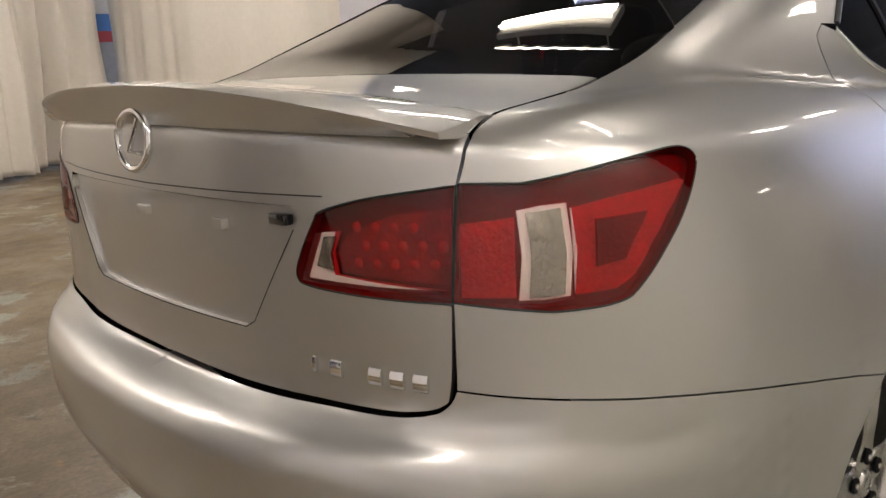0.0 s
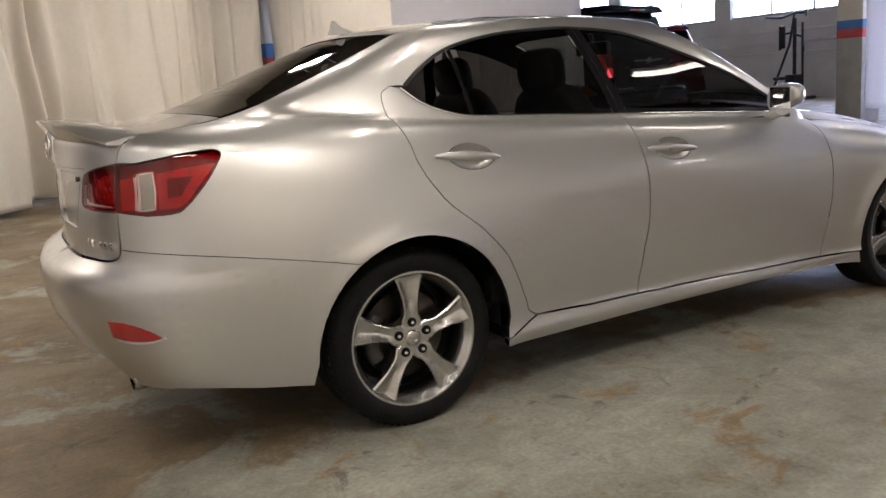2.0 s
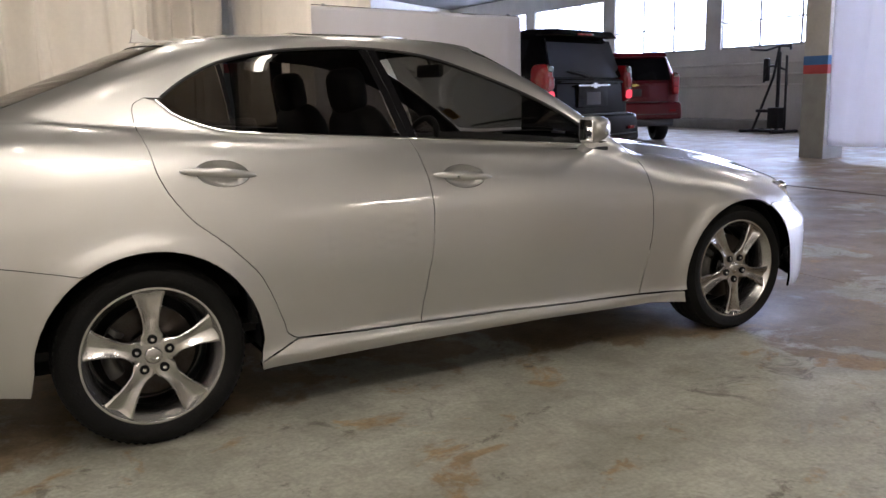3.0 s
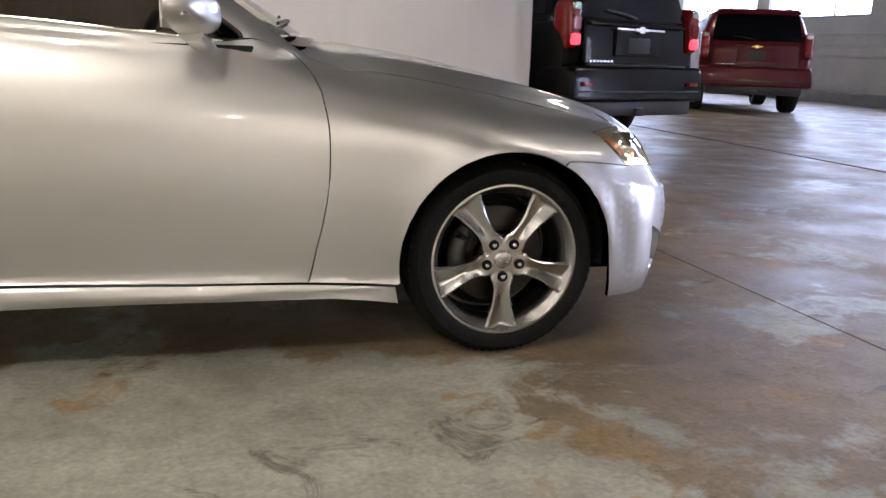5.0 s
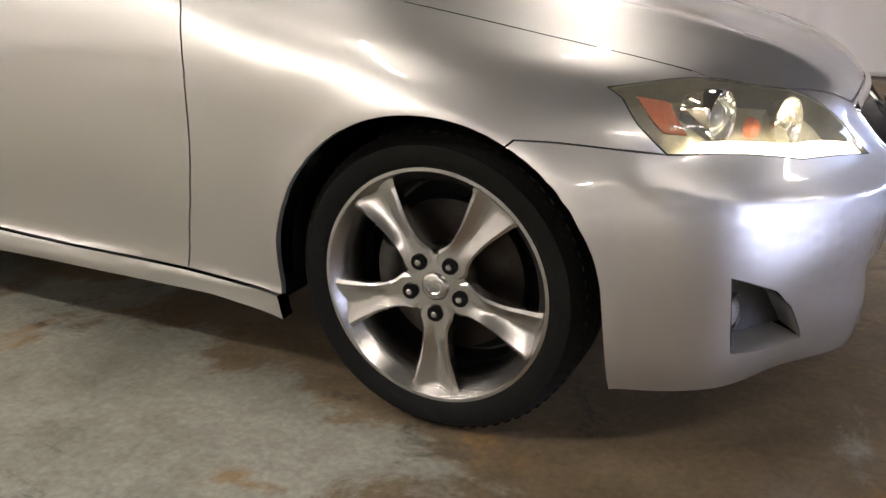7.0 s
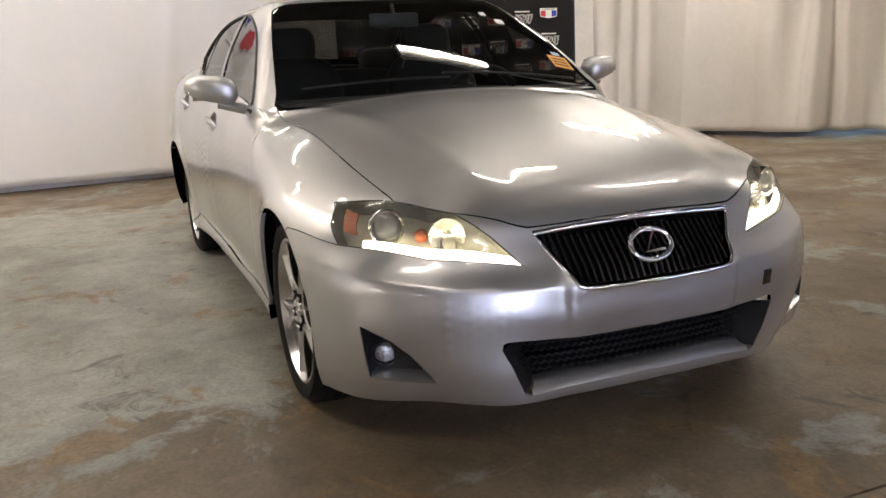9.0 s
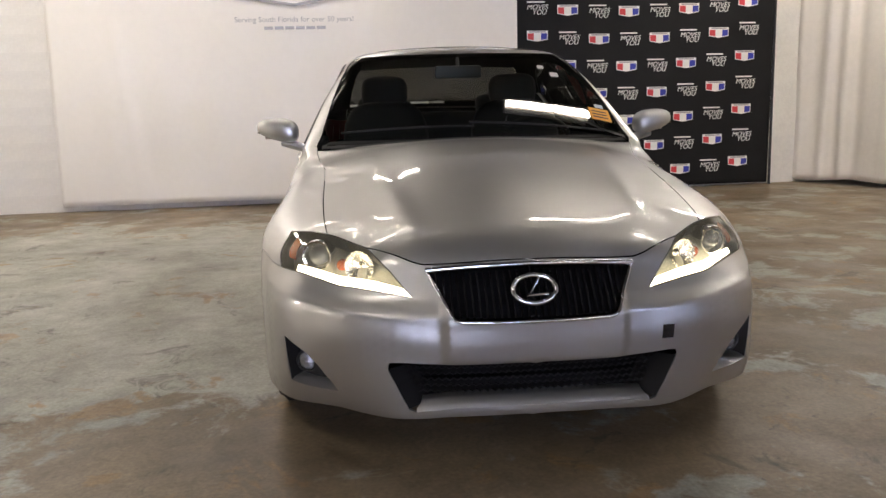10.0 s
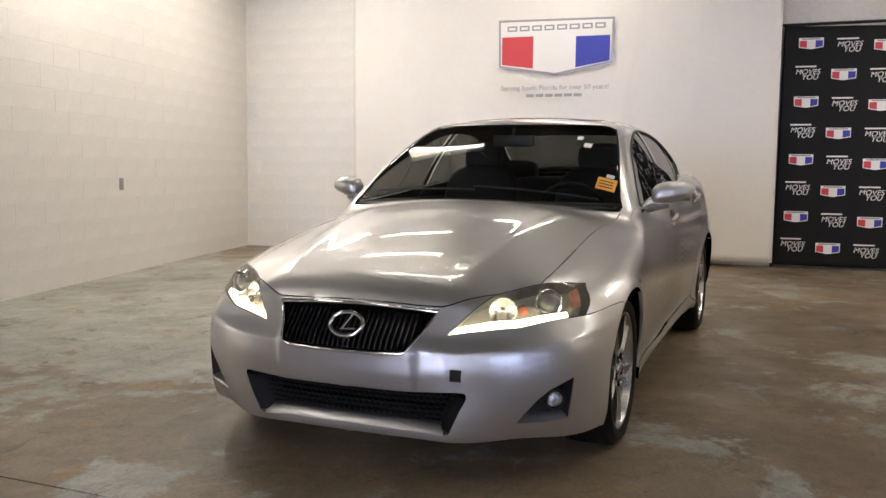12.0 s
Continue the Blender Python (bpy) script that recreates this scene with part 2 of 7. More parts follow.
# ---- the hall ----
def sheet(name, nx, ny, f, mat, parent=None, label="", thick=0.0):
    """A bent sheet: f(a, b) with a, b in 0..1."""
    v = [f(i / nx, j / ny) for j in range(ny + 1) for i in range(nx + 1)]
    q = [(j * (nx + 1) + i, j * (nx + 1) + i + 1, (j + 1) * (nx + 1) + i + 1, (j + 1) * (nx + 1) + i) for j in range(ny) for i in range(nx)]
    ob = link_mesh(name, v, q, mat, parent, True, None, label)
    if thick:
        md = ob.modifiers.new("thickness", "SOLIDIFY")
        md.thickness = thick
    return ob


def slab(name, x0, x1, y0, y1, z0, z1, mat, label="", category="", kind="structure"):
    v, f = plank(x0, x1, y0, y1, z0, z1)
    return tagged(link_mesh(name, v, f, mat, None, False), label, category, "", kind)


def wall_run(name, a, b, z0, z1, t, mat, label, gaps=()):
    """An upright wall from a to b in plan, t thick behind it, with openings (from, to, low, high) cut through."""
    a, b = Vector((*a, 0)), Vector((*b, 0))
    d = (b - a).normalized()
    L = (b - a).length
    n = Vector((-d.y, d.x, 0)) * t
    cuts_u = sorted({0.0, L, *[g[0] for g in gaps], *[g[1] for g in gaps]})
    cuts_z = sorted({z0, z1, *[g[2] for g in gaps], *[g[3] for g in gaps]})
    v, f = [], []
    for u0, u1 in zip(cuts_u, cuts_u[1:]):
        for w0, w1 in zip(cuts_z, cuts_z[1:]):
            um, wm = (u0 + u1) / 2, (w0 + w1) / 2
            if any(g[0] < um < g[1] and g[2] < wm < g[3] for g in gaps):
                continue
            k = len(v)
            for u in (u0, u1):
                for off in (0, 1):
                    for w in (w0, w1):
                        p = a + d * u + n * off
                        v.append((p.x, p.y, w))
            f += [tuple(k + i for i in q) for q in ((0, 1, 3, 2), (4, 6, 7, 5), (0, 4, 5, 1), (2, 3, 7, 6), (0, 2, 6, 4), (1, 5, 7, 3))]
    return tagged(link_mesh(name, v, f, mat, None, False), label, "wall", "", "structure")


PITCH = material("joint_filler", (0.02, 0.018, 0.016), 0.9)
slab("floor_base", -14, 60, -30, 60, -0.3, -0.012, PITCH, "dark filler in the floor joints", "floor")
for x0, x1, m in ((-14, 4.05, FLOOR), (4.06, 7.93, FLOOR), (7.945, 60, FLOOR)):
    slab("floor", x0, x1, -30, 60, -0.25, 0.0, m, "worn polished concrete floor with brown stains and flaking paint", "floor")
# grimy joint cover strip across the hall
slab("floor_strip", 7.88, 7.935, -30, 60, 0.0, 0.006, material("joint_steel", (0.12, 0.09, 0.06), 0.55, 0.4, vary=0.5, vary_scale=6), "rusty steel joint strip in the floor", "floor strip")

# walls: the block wall behind the walk, the wall behind the backdrops
SA, SB = (-3.98, -5.62), (1.75, -4.3687)
wall_run("wall_south", SB, SA, 0, 4.6, 0.22, WALLWHITE, "white painted block wall")
# unseen bay past the block wall's end, opened to cut wall bounce under the car
BAYGREY = material("bay_concrete", (0.50, 0.48, 0.45), 0.75, bump=0.3, bump_scale=40, vary=0.3, vary_scale=1.2)
wall_run("wall_bay_side", (1.75, -17.3), (1.75, -4.6), 0, 4.6, 0.22, BAYGREY, "unseen grey concrete bay wall, added to shape the light")
wall_run("wall_bay_back", (18.2, -17.3), (1.5, -17.3), 0, 4.6, 0.22, BAYGREY, "unseen grey concrete bay wall, added to shape the light")
wall_run("wall_west", SA, (-5.15, 9.5), 0, 4.6, -0.22 * -1, WALLWHITE, "cream painted block wall")
wall_run("wall_north", (-5.15, 13.8), (18.2, 30.0), 0, 4.6, 0.25, WALLWHITE, "white painted wall")
wall_run("wall_front", (18.0, 30.0), (18.0, -17.3), 0, 4.6, 0.3, WALLWHITE, "white painted wall with a long row of windows",
         gaps=[(2.0 + 4.6 * k, 2.0 + 4.6 * k + 4.0, 2.15, 4.0) for k in range(6)] + [(29.6, 33.6, 0.0, 3.4)])
# unseen ceiling, coloured near black to cut bounced light and darken reflections
slab("ceiling", -6, 18.4, -17.6, 31, 4.6, 4.8, material("ceiling_paint", (0.085, 0.08, 0.072), 0.8, vary=0.3, vary_scale=0.8), "unseen concrete ceiling, coloured dark to cut bounced light", "ceiling")
# far windows: frames and panes
FRAMEW = material("window_frame_paint", (0.5, 0.5, 0.5), 0.5)
PANE = glass("window_pane", (0.9, 0.93, 0.96))
for k in range(6):
    y1 = 30.0 - 2.0 - 4.6 * k
    y0 = y1 - 4.0
    win = empty("window", "bright steel-framed hall window", "window", kind="structure", at=(0, 0, 0))
    part("window_frame", box_bm(18.05, 18.12, y0, y1, 2.15, 2.21), FRAMEW, win)
    part("window_frame", box_bm(18.05, 18.12, y0, y1, 3.94, 4.0), FRAMEW, win)
    part("transom", box_bm(18.06, 18.10, y0, y1, 2.85, 2.89), FRAMEW, win)
    for q in range(4):
        yy = y0 + 4.0 * q / 3
        part("mullion", box_bm(18.05, 18.12, yy - 0.03, yy + 0.03, 2.15, 4.0), FRAMEW, win)
        if q < 3:
            pn = part("pane", box_bm(18.075, 18.08, yy + 0.03, yy + 4.0 / 3 - 0.03, 2.21, 3.94), PANE, win)
            pn.visible_shadow = False
# bright sky and pale yard outside
slab("backdrop", 19.2, 19.3, -11, 32, -0.2, 5.6, glow("daylight_backdrop", (0.70, 0.75, 1.0), DAYLIGHT), "bright overcast daylight outside the windows", "backdrop")

# painted blocks, each with its own edges
BLOCK = material("painted_block_face", (0.74, 0.71, 0.65), 0.5, bump=0.45, bump_scale=70, vary=0.10, vary_scale=2.2)
bm = box_bm(-0.1998, 0.1998, 0, 0.012, -0.0998, 0.0998, 0.0007, 1)
bm.faces.ensure_lookup_table()
block_mesh = bpy.data.meshes.new("block")
bm.to_mesh(block_mesh)
bm.free()
block_mesh.materials.append(BLOCK)


def block_face(wall, a, b, u0, u1, courses, flip):
    a, b = Vector((*a, 0)), Vector((*b, 0))
    d = (b - a).normalized()
    ang = math.atan2(d.y, d.x)
    for r in range(courses):
        off = 0.2 if r % 2 else 0.0
        u = u0 + off
        while u + 0.2 < u1:
            ob = new("block", block_mesh)
            p = a + d * (u + 0.2)
            q = Matrix.Translation((p.x, p.y, 0.1 + 0.2 * r)) @ Matrix.Rotation(ang + (math.pi if flip else 0), 4, "Z") @ Matrix.Translation((0, random.uniform(-0.0034, -0.0026), 0))
            ob.parent = wall
            ob.matrix_basis = q
            u += 0.4


block_face(bpy.data.objects["wall_south"], SA, SB, 0.02, 5.75, 17, True)
block_face(bpy.data.objects["wall_west"], SA, (-5.15, 9.5), 0.02, 2.0, 17, False)
# stained skirting line along the walls
part("outlet_box", box_bm(-0.04, 0.04, -0.02, 0.02, -0.06, 0.06, 0.006), material("grey_steel_box", (0.35, 0.34, 0.32), 0.5, 0.5), None).location = (-0.70, -4.915, 0.93)
tagged(bpy.data.objects["outlet_box"], "small grey outlet box on the block wall", "outlet")

# ---- cloths ----
CLOTH = material("cream_cloth", (0.78, 0.735, 0.675), 0.9, bump=0.12, bump_scale=25, vary=0.08, vary_scale=1.2)
SHEET = material("white_cloth", (0.90, 0.89, 0.89), 0.85, bump=0.08, bump_scale=30, vary=0.05, vary_scale=1.5)
def translucent(m, share):
    """Lets part of the light through the cloth."""
    n, l = m.node_tree.nodes, m.node_tree.links
    tr = n.new("ShaderNodeBsdfTranslucent")
    tr.inputs[0].default_value = (0.88, 0.87, 0.90, 1)
    mx = n.new("ShaderNodeMixShader")
    mx.inputs[0].default_value = share
    l.new(n["Principled BSDF"].outputs[0], mx.inputs[1])
    l.new(tr.outputs[0], mx.inputs[2])
    l.new(mx.outputs[0], n["Material Output"].inputs[0])


translucent(SHEET, 0.6)
translucent(CLOTH, 0.05)
VINYL = material("banner_vinyl", (0.80, 0.765, 0.70), 0.42, bump=0.05, bump_scale=6, vary=0.04, vary_scale=1.0)
BLACKVINYL = material("black_banner_vinyl", (0.010, 0.010, 0.011), 0.6, vary=0.2, vary_scale=2, spec=0.2)


def drape(name, line, z0, z1, fold, seed, mat, label, nx=260, ny=40, hem=0.05, thick=0.004, calm=0.0):
    """A hanging cloth along a plan polyline with pleats that open towards the hem and slack creases between its hangers."""
    rnd = random.Random(seed)
    P = [Vector((*p, 0)) for p in line]
    seg = [(q - p).length for p, q in zip(P, P[1:])]
    L = sum(seg)
    ph = [rnd.uniform(0, 6.28) for _ in range(8)]
    fr = [rnd.uniform(0.8, 1.25) for _ in range(8)]

    def f(a, b):
        u = a * L
        k, r = 0, u
        while k < len(seg) - 1 and r > seg[k]:
            r -= seg[k]
            k += 1
        d = (P[k + 1] - P[k]).normalized()
        p = P[k] + d * r
        n = Vector((d.y, -d.x, 0))
        drop = 1 - b
        w = noise.noise(Vector((u * 0.8, drop * 0.5, seed)))
        crisp = 1 - 1.6 * abs(math.sin(u * 3.1 * fr[4] + ph[4] + 2.6 * w + 0.5 * drop)) ** 0.8
        s = (math.sin(u * 4.3 * fr[0] + ph[0] + 3.5 * w + 0.7 * drop) * 0.45 + math.sin(u * 9.5 * fr[1] + ph[1] + 3.0 * w + 0.4 * drop) * 0.16 + math.sin(u * 17.0 * fr[5] + ph[5] + 4.0 * w + 0.3 * drop) * 0.05 + math.sin(u * 2.1 * fr[2] + ph[2] + w) * 0.45 + 0.30 * crisp)
        bunch = max(0.0, noise.noise(Vector((u * 0.55, 0.3, seed + 2.0))) + 0.15) * 1.7
        fan = u + 0.22 * drop * math.sin(u * 0.9 + ph[6])
        s += bunch * (0.42 * math.sin(fan * 19.0 * fr[6] + ph[6] + 2.0 * w) + 0.17 * math.sin(fan * 33.0 * fr[7] + ph[7] + 3.0 * w))
        lean = math.sin((u * 1.9 + drop * 2.3) * fr[3] + ph[3]) * 0.35 * drop
        sm = noise.noise(Vector((u * 2.4 + drop * 1.5, drop * 2.2, seed + 5.0))) * 0.5
        ease = 0.28 + 0.72 * min(1.0, max(0.0, (u - calm + 0.4) / 0.8)) if calm else 1.0
        off = fold * ease * (s * (0.45 + 0.65 * drop) + lean + sm)
        hz = z0 + hem * noise.noise(Vector((u * 1.3, 0, seed + 9.0)))
        return tuple(p + n * off + Vector((0, 0, hz + (z1 - hz) * b)))

    ob = sheet(name, nx, ny, f, mat, None, "", thick)
    return tagged(ob, label, "curtain", "hanging cloths")


drape("curtain", [(-4.95, 5.0), (-2.6, 6.3), (-1.0, 7.7), (0.2, 8.5), (2.0, 9.45), (2.87, 9.75)], 0.06, 4.6, 0.36, 3, CLOTH, "cream cloth curtain hanging in deep folds to the floor", 760, 60, calm=2.6)
drape("curtain", [(3.11, 9.8), (3.17, 8.9), (3.3, 7.5), (3.4, 6.2), (3.48, 5.2)], 0.06, 4.6, 0.05, 11, CLOTH, "flat cream cloth curtain beside a hall pillar", 160, 40)
drape("hanging_sheet", [(2.25, 3.7), (3.6, 3.95), (4.85, 4.25)], 0.17, 1.96, 0.03, 23, SHEET, "white sheet hung on a line behind the car", 150, 50, 0.03)
part("washing_line", tube([(2.25, 3.70, 1.97), (3.6, 3.96, 1.955), (4.85, 4.26, 1.965)], 0.004, 6), TRIM, None)
tagged(bpy.data.objects["washing_line"], "thin black line holding the white sheet", "line")
for p in ((2.40, 3.80), (4.70, 4.30)):
    st = tagged(part("line_stand", tube([(p[0], p[1], 0.0), (p[0], p[1], 1.99)], 0.016, 8), material("stand_tube", (0.3, 0.3, 0.3), 0.4, 0.8), None), "thin steel stand holding the line", "stand", "line stands")
drape("hanging_sheet", [(11.3, 5.32), (11.5, 3.0), (11.75, 0.9)], 0.22, 4.6, 0.06, 31, SHEET, "white sheet hanging beside a hall pillar", 120, 40)


# ---- backdrop banners ----
def flat_text(body, size, mat, parent, m, name, label=""):
    cu = bpy.data.curves.new(name, "FONT")
    cu.body, cu.size, cu.align_x, cu.align_y = body, size, "CENTER", "CENTER"
    cu.extrude = 0.0005
    cu.materials.append(mat)
    ob = new(name, cu)
    ob.parent = parent
    ob.matrix_basis = m
    if label:
        ob["label"] = label
    return ob


def bx(y):
    return -4.02 - 0.035 * (y + 4.0)


BL = sheet("backdrop_banner", 120, 60, lambda a, b: (bx(-3.95 + 5.29 * a) + 0.018 * noise.noise(Vector((a * 5, b * 1.5, 0))) + 0.012 * math.exp(-((a - 0.62 - 0.12 * b) / 0.012) ** 2) + 0.010 * math.exp(-((a - 0.80 - 0.05 * b) / 0.01) ** 2) + 0.009 * math.exp(-((a - 0.18 + 0.1 * b) / 0.012) ** 2) + 0.006 * math.sin(a * 60) * (0.5 + 0.5 * math.sin(b * 9)), -3.95 + 5.29 * a, 0.07 + 4.3 * b), VINYL, None, "", 0.004)
tagged(BL, "white vinyl backdrop banner with a printed shield logo", "banner")
RED = material("print_red", (0.62, 0.05, 0.06), 0.4)
BLUE = material("print_blue", (0.035, 0.045, 0.38), 0.4)
GREY = material("print_grey", (0.34, 0.33, 0.32), 0.35, 0.4)
PRINTWHITE = material("print_white", (0.82, 0.80, 0.76), 0.4)


def print_poly(name, yz, mat, parent, lift, fx=bx, label=""):
    """A flat printed patch on a banner."""
    v = [(fx(y) + lift, y, z) for y, z in yz]
    return link_mesh(name, v, [tuple(range(len(v)))], mat, parent, False, None, label)


sh_out = [(-1.945, 2.945), (-0.515, 2.925), (-0.53, 2.39), (-1.225, 2.255), (-1.935, 2.37)]
sh_in = [(-1.918, 2.918), (-0.542, 2.90), (-0.555, 2.41), (-1.225, 2.285), (-1.91, 2.39)]
print_poly("shield_frame", sh_out, GREY, BL, 0.033, label="grey shield frame print")
print_poly("shield_field", sh_in, PRINTWHITE, BL, 0.036)
print_poly("red_field", [(-1.895, 2.735), (-1.50, 2.735), (-1.50, 2.345), (-1.895, 2.40)], RED, BL, 0.039, label="red printed field")
print_poly("blue_field", [(-0.975, 2.715), (-0.565, 2.715), (-0.565, 2.415), (-0.975, 2.345)], BLUE, BL, 0.039, label="blue printed field")
for k in range(8):
    y0 = -1.83 + 0.155 * k
    print_poly("name_bar", [(y0, 2.80), (y0 + 0.125, 2.80), (y0 + 0.125, 2.865), (y0, 2.865)], GREY, BL, 0.039)
    print_poly("name_bar_gap", [(y0 + 0.022, 2.818), (y0 + 0.103, 2.818), (y0 + 0.103, 2.847), (y0 + 0.022, 2.847)], PRINTWHITE, BL, 0.0405)
TEXTM = Matrix.Rotation(radians(90), 4, "Z") @ Matrix.Rotation(radians(90), 4, "X")
flat_text("Serving South Florida for over 50 years!", 0.083, GREY, BL, Matrix.Translation((bx(-1.23) + 0.032, -1.235, 2.11)) @ Matrix.Rotation(radians(2), 4, "Z") @ TEXTM, "slogan_text", "grey printed slogan")
for k in range(6):
    y0 = -1.58 + 0.118 * k
    print_poly("address_bar", [(y0, 2.0), (y0 + 0.1, 2.0), (y0 + 0.1, 2.035), (y0, 2.035)], GREY, BL, 0.034)


def kx(y):
    return -4.42 - 0.06 * (y - 1.36)


BK = sheet("backdrop_banner", 100, 50, lambda a, b: (kx(1.36 + 3.32 * a) + 0.02 * noise.noise(Vector((a * 7, b * 2, 4))) + 0.012 * math.sin(a * 26 + 2 * b), 1.36 + 3.32 * a - 0.02 * (1 - b), 0.03 + (2.70 + 0.05 * (2 * a - 0.85) ** 2) * b), BLACKVINYL, None, "", 0.004)
tagged(BK, "black vinyl backdrop banner with rows of small printed logos", "banner")
part("banner_pole", tube([(kx(1.3) - 0.03, 1.3, 2.775), (kx(4.74) - 0.03, 4.74, 2.80)], 0.018, 8), TRIM, BK)
for y in (1.33, 4.71):
    part("banner_post", tube([(kx(y) - 0.03, y, 0.0), (kx(y) - 0.03, y, 2.79)], 0.018, 8), TRIM, BK)
logo_me = None
cu = bpy.data.curves.new("slogan", "FONT")
cu.body, cu.size, cu.align_x, cu.extrude = "MOVES\n  YOU", 0.082, "CENTER", 0.0005
cu.space_line, cu.shear = 0.72, 0.25
cu.materials.append(PRINTWHITE)
for r in range(8):
    for c in range(8):
        y = 1.648 + 0.386 * c - 0.0125 * r - (0.022 if r % 2 else 0.0)
        z = 2.512 - 0.3275 * r + 0.05 * ((y - 2.7) / 1.1) ** 2
        tilt = Matrix.Rotation(radians(3.4), 4, "Z")
        if (r + c) % 2 == 0:
            if logo_me is None:
                logo_me = bpy.data.meshes.new("printed_logo")
                v = [(0, -0.13, 0.06), (0, 0.13, 0.06), (0, 0.128, -0.045), (0, 0.0, -0.068), (0, -0.128, -0.045),
                     (0.002, -0.12, 0.03), (0.002, -0.045, 0.03), (0.002, -0.045, -0.05), (0.002, -0.12, -0.038),
                     (0.002, 0.045, 0.03), (0.002, 0.12, 0.03), (0.002, 0.12, -0.038), (0.002, 0.045, -0.05),
                     (0.002, -0.10, 0.053), (0.002, 0.10, 0.053), (0.002, 0.10, 0.040), (0.002, -0.10, 0.040)]
                logo_me.from_pydata(v, [], [(0, 1, 2, 3, 4), (5, 6, 7, 8), (9, 10, 11, 12), (13, 14, 15, 16)])
                for m in (PRINTWHITE, RED, BLUE, GREY):
                    logo_me.materials.append(m)
                for i, pl in enumerate(logo_me.polygons):
                    pl.material_index = i
            ob = new("printed_logo", logo_me)
            ob.parent = BK
            ob.matrix_basis = Matrix.Translation((kx(y) + 0.028, y, z)) @ tilt
        else:
            ob = new("printed_slogan", cu)
            ob.parent = BK
            ob.matrix_basis = Matrix.Translation((kx(y) + 0.028, y + 0.01, z - 0.02)) @ tilt @ TEXTM
            ln = print_poly("name_bar", [(y - 0.12, z + 0.058), (y + 0.10, z + 0.058), (y + 0.10, z + 0.075), (y - 0.12, z + 0.075)], PRINTWHITE, BK, 0.028, kx)
part("conduit", tube([(-4.56, 1.9, 3.5), (-4.58, 1.9, 3.08), (-4.60, 2.0, 3.0), (-4.85, 5.0, 3.0)], 0.02, 8), material("conduit_paint", (0.7, 0.66, 0.58), 0.5), None)
tagged(bpy.data.objects["conduit"], "painted conduit pipe along the cream wall", "pipe")

# ---- pillars, pipes, stand, kerb ----
PILLARGREY = material("pillar_grey", (0.33, 0.33, 0.32), 0.55, bump=0.2, bump_scale=40, vary=0.2, vary_scale=4)
PILLARBLUE = material("pillar_blue", (0.07, 0.20, 0.48), 0.5, vary=0.15, vary_scale=5)
PILLARRED = material("pillar_red", (0.50, 0.07, 0.07), 0.5, vary=0.15, vary_scale=5)


def pillar(x, y, w, zr, turn, red, blue):
    p = empty("pillar", "square hall pillar, grey below, red and blue bands, cream above", "pillar", "hall pillars", at=(x, y, 0))
    p.rotation_euler = (0, 0, radians(turn))
    h = w / 2
    part("pillar_base", box_bm(-h, h, -h, h, 0, zr, 0.012), PILLARGREY, p)
    part("red_band", box_bm(-h, h, -h, h, zr, zr + red, 0.004), PILLARRED, p)
    part("blue_band", box_bm(-h, h, -h, h, zr + red, zr + red + blue, 0.004), PILLARBLUE, p)
    part("pillar_top", box_bm(-h, h, -h, h, zr + red + blue, 4.6, 0.012), WALLWHITE, p)
    return p


pillar(11.5, 5.62, 0.46, 1.33, 0, 0.14, 0.14)
pillar(3.52, 10.95, 0.46, 1.56, 10, 0.15, 0.23)
for z in (1.15, 1.42, 1.72):
    tagged(part("wall_pipe", tube([(17.9, -2.0, z), (17.9, 28.0, z)], 0.035, 8), WALLWHITE, None), "white painted pipe along the window wall", "pipe", "wall pipes")
tagged(part("kerb", box_bm(17.3, 17.9, 12.2, 24.0, 0, 0.26, 0.02), PILLARGREY, None), "low grey concrete kerb under the windows", "kerb")
STANDBLACK = material("stand_black", (0.02, 0.02, 0.022), 0.4, 0.5)
ex = empty("exercise_machine", "black steel exercise machine standing by the window wall", "exercise machine", at=(16.6, 11.0, 0))
for name, pts, r in (("mast", [(-0.05, 0.62, 0.06), (0.02, 0.10, 1.35), (0.05, -0.02, 2.08)], 0.032), ("post", [(0.08, 0.0, 0.05), (0.08, 0.0, 1.95)], 0.045), ("post", [(0.08, -0.24, 0.05), (0.08, -0.22, 1.85)], 0.03),
                     ("crossbar", [(-0.35, 0.52, 2.02), (-0.05, 0.30, 1.99), (0.05, -0.05, 2.08), (0.1, -0.30, 2.06)], 0.026), ("handle", [(0.1, -0.30, 2.12), (0.1, -0.31, 1.98)], 0.03),
                     ("arm", [(0.05, 0.02, 1.62), (0.0, 0.30, 1.60), (-0.02, 0.36, 1.22)], 0.03), ("arm", [(0.06, -0.02, 1.58), (0.04, -0.26, 1.50), (0.04, -0.28, 1.15)], 0.03),
                     ("foot", [(-0.4, 0.70, 0.05), (0.4, 0.70, 0.05)], 0.04), ("foot", [(-0.45, -0.30, 0.05), (0.45, -0.30, 0.05)], 0.04), ("rail", [(0, -0.30, 0.05), (0, 0.70, 0.05)], 0.04)):
    part(name, tube(pts, r, 8), STANDBLACK, ex)
part("back_pad", box_bm(-0.02, 0.06, 0.24, 0.40, 1.25, 1.80, 0.03), STANDBLACK, ex)
part("weight_block", box_bm(-0.12, 0.16, -0.20, 0.12, 0.12, 0.62, 0.02), STANDBLACK, ex)
part("seat_pad", box_bm(-0.20, 0.05, 0.10, 0.42, 0.50, 0.58, 0.025), STANDBLACK, ex)

# ---- tube lights on the ceiling, added fill lamps among them ----
HOUSE = material("fixture_white", (0.8, 0.8, 0.78), 0.4)


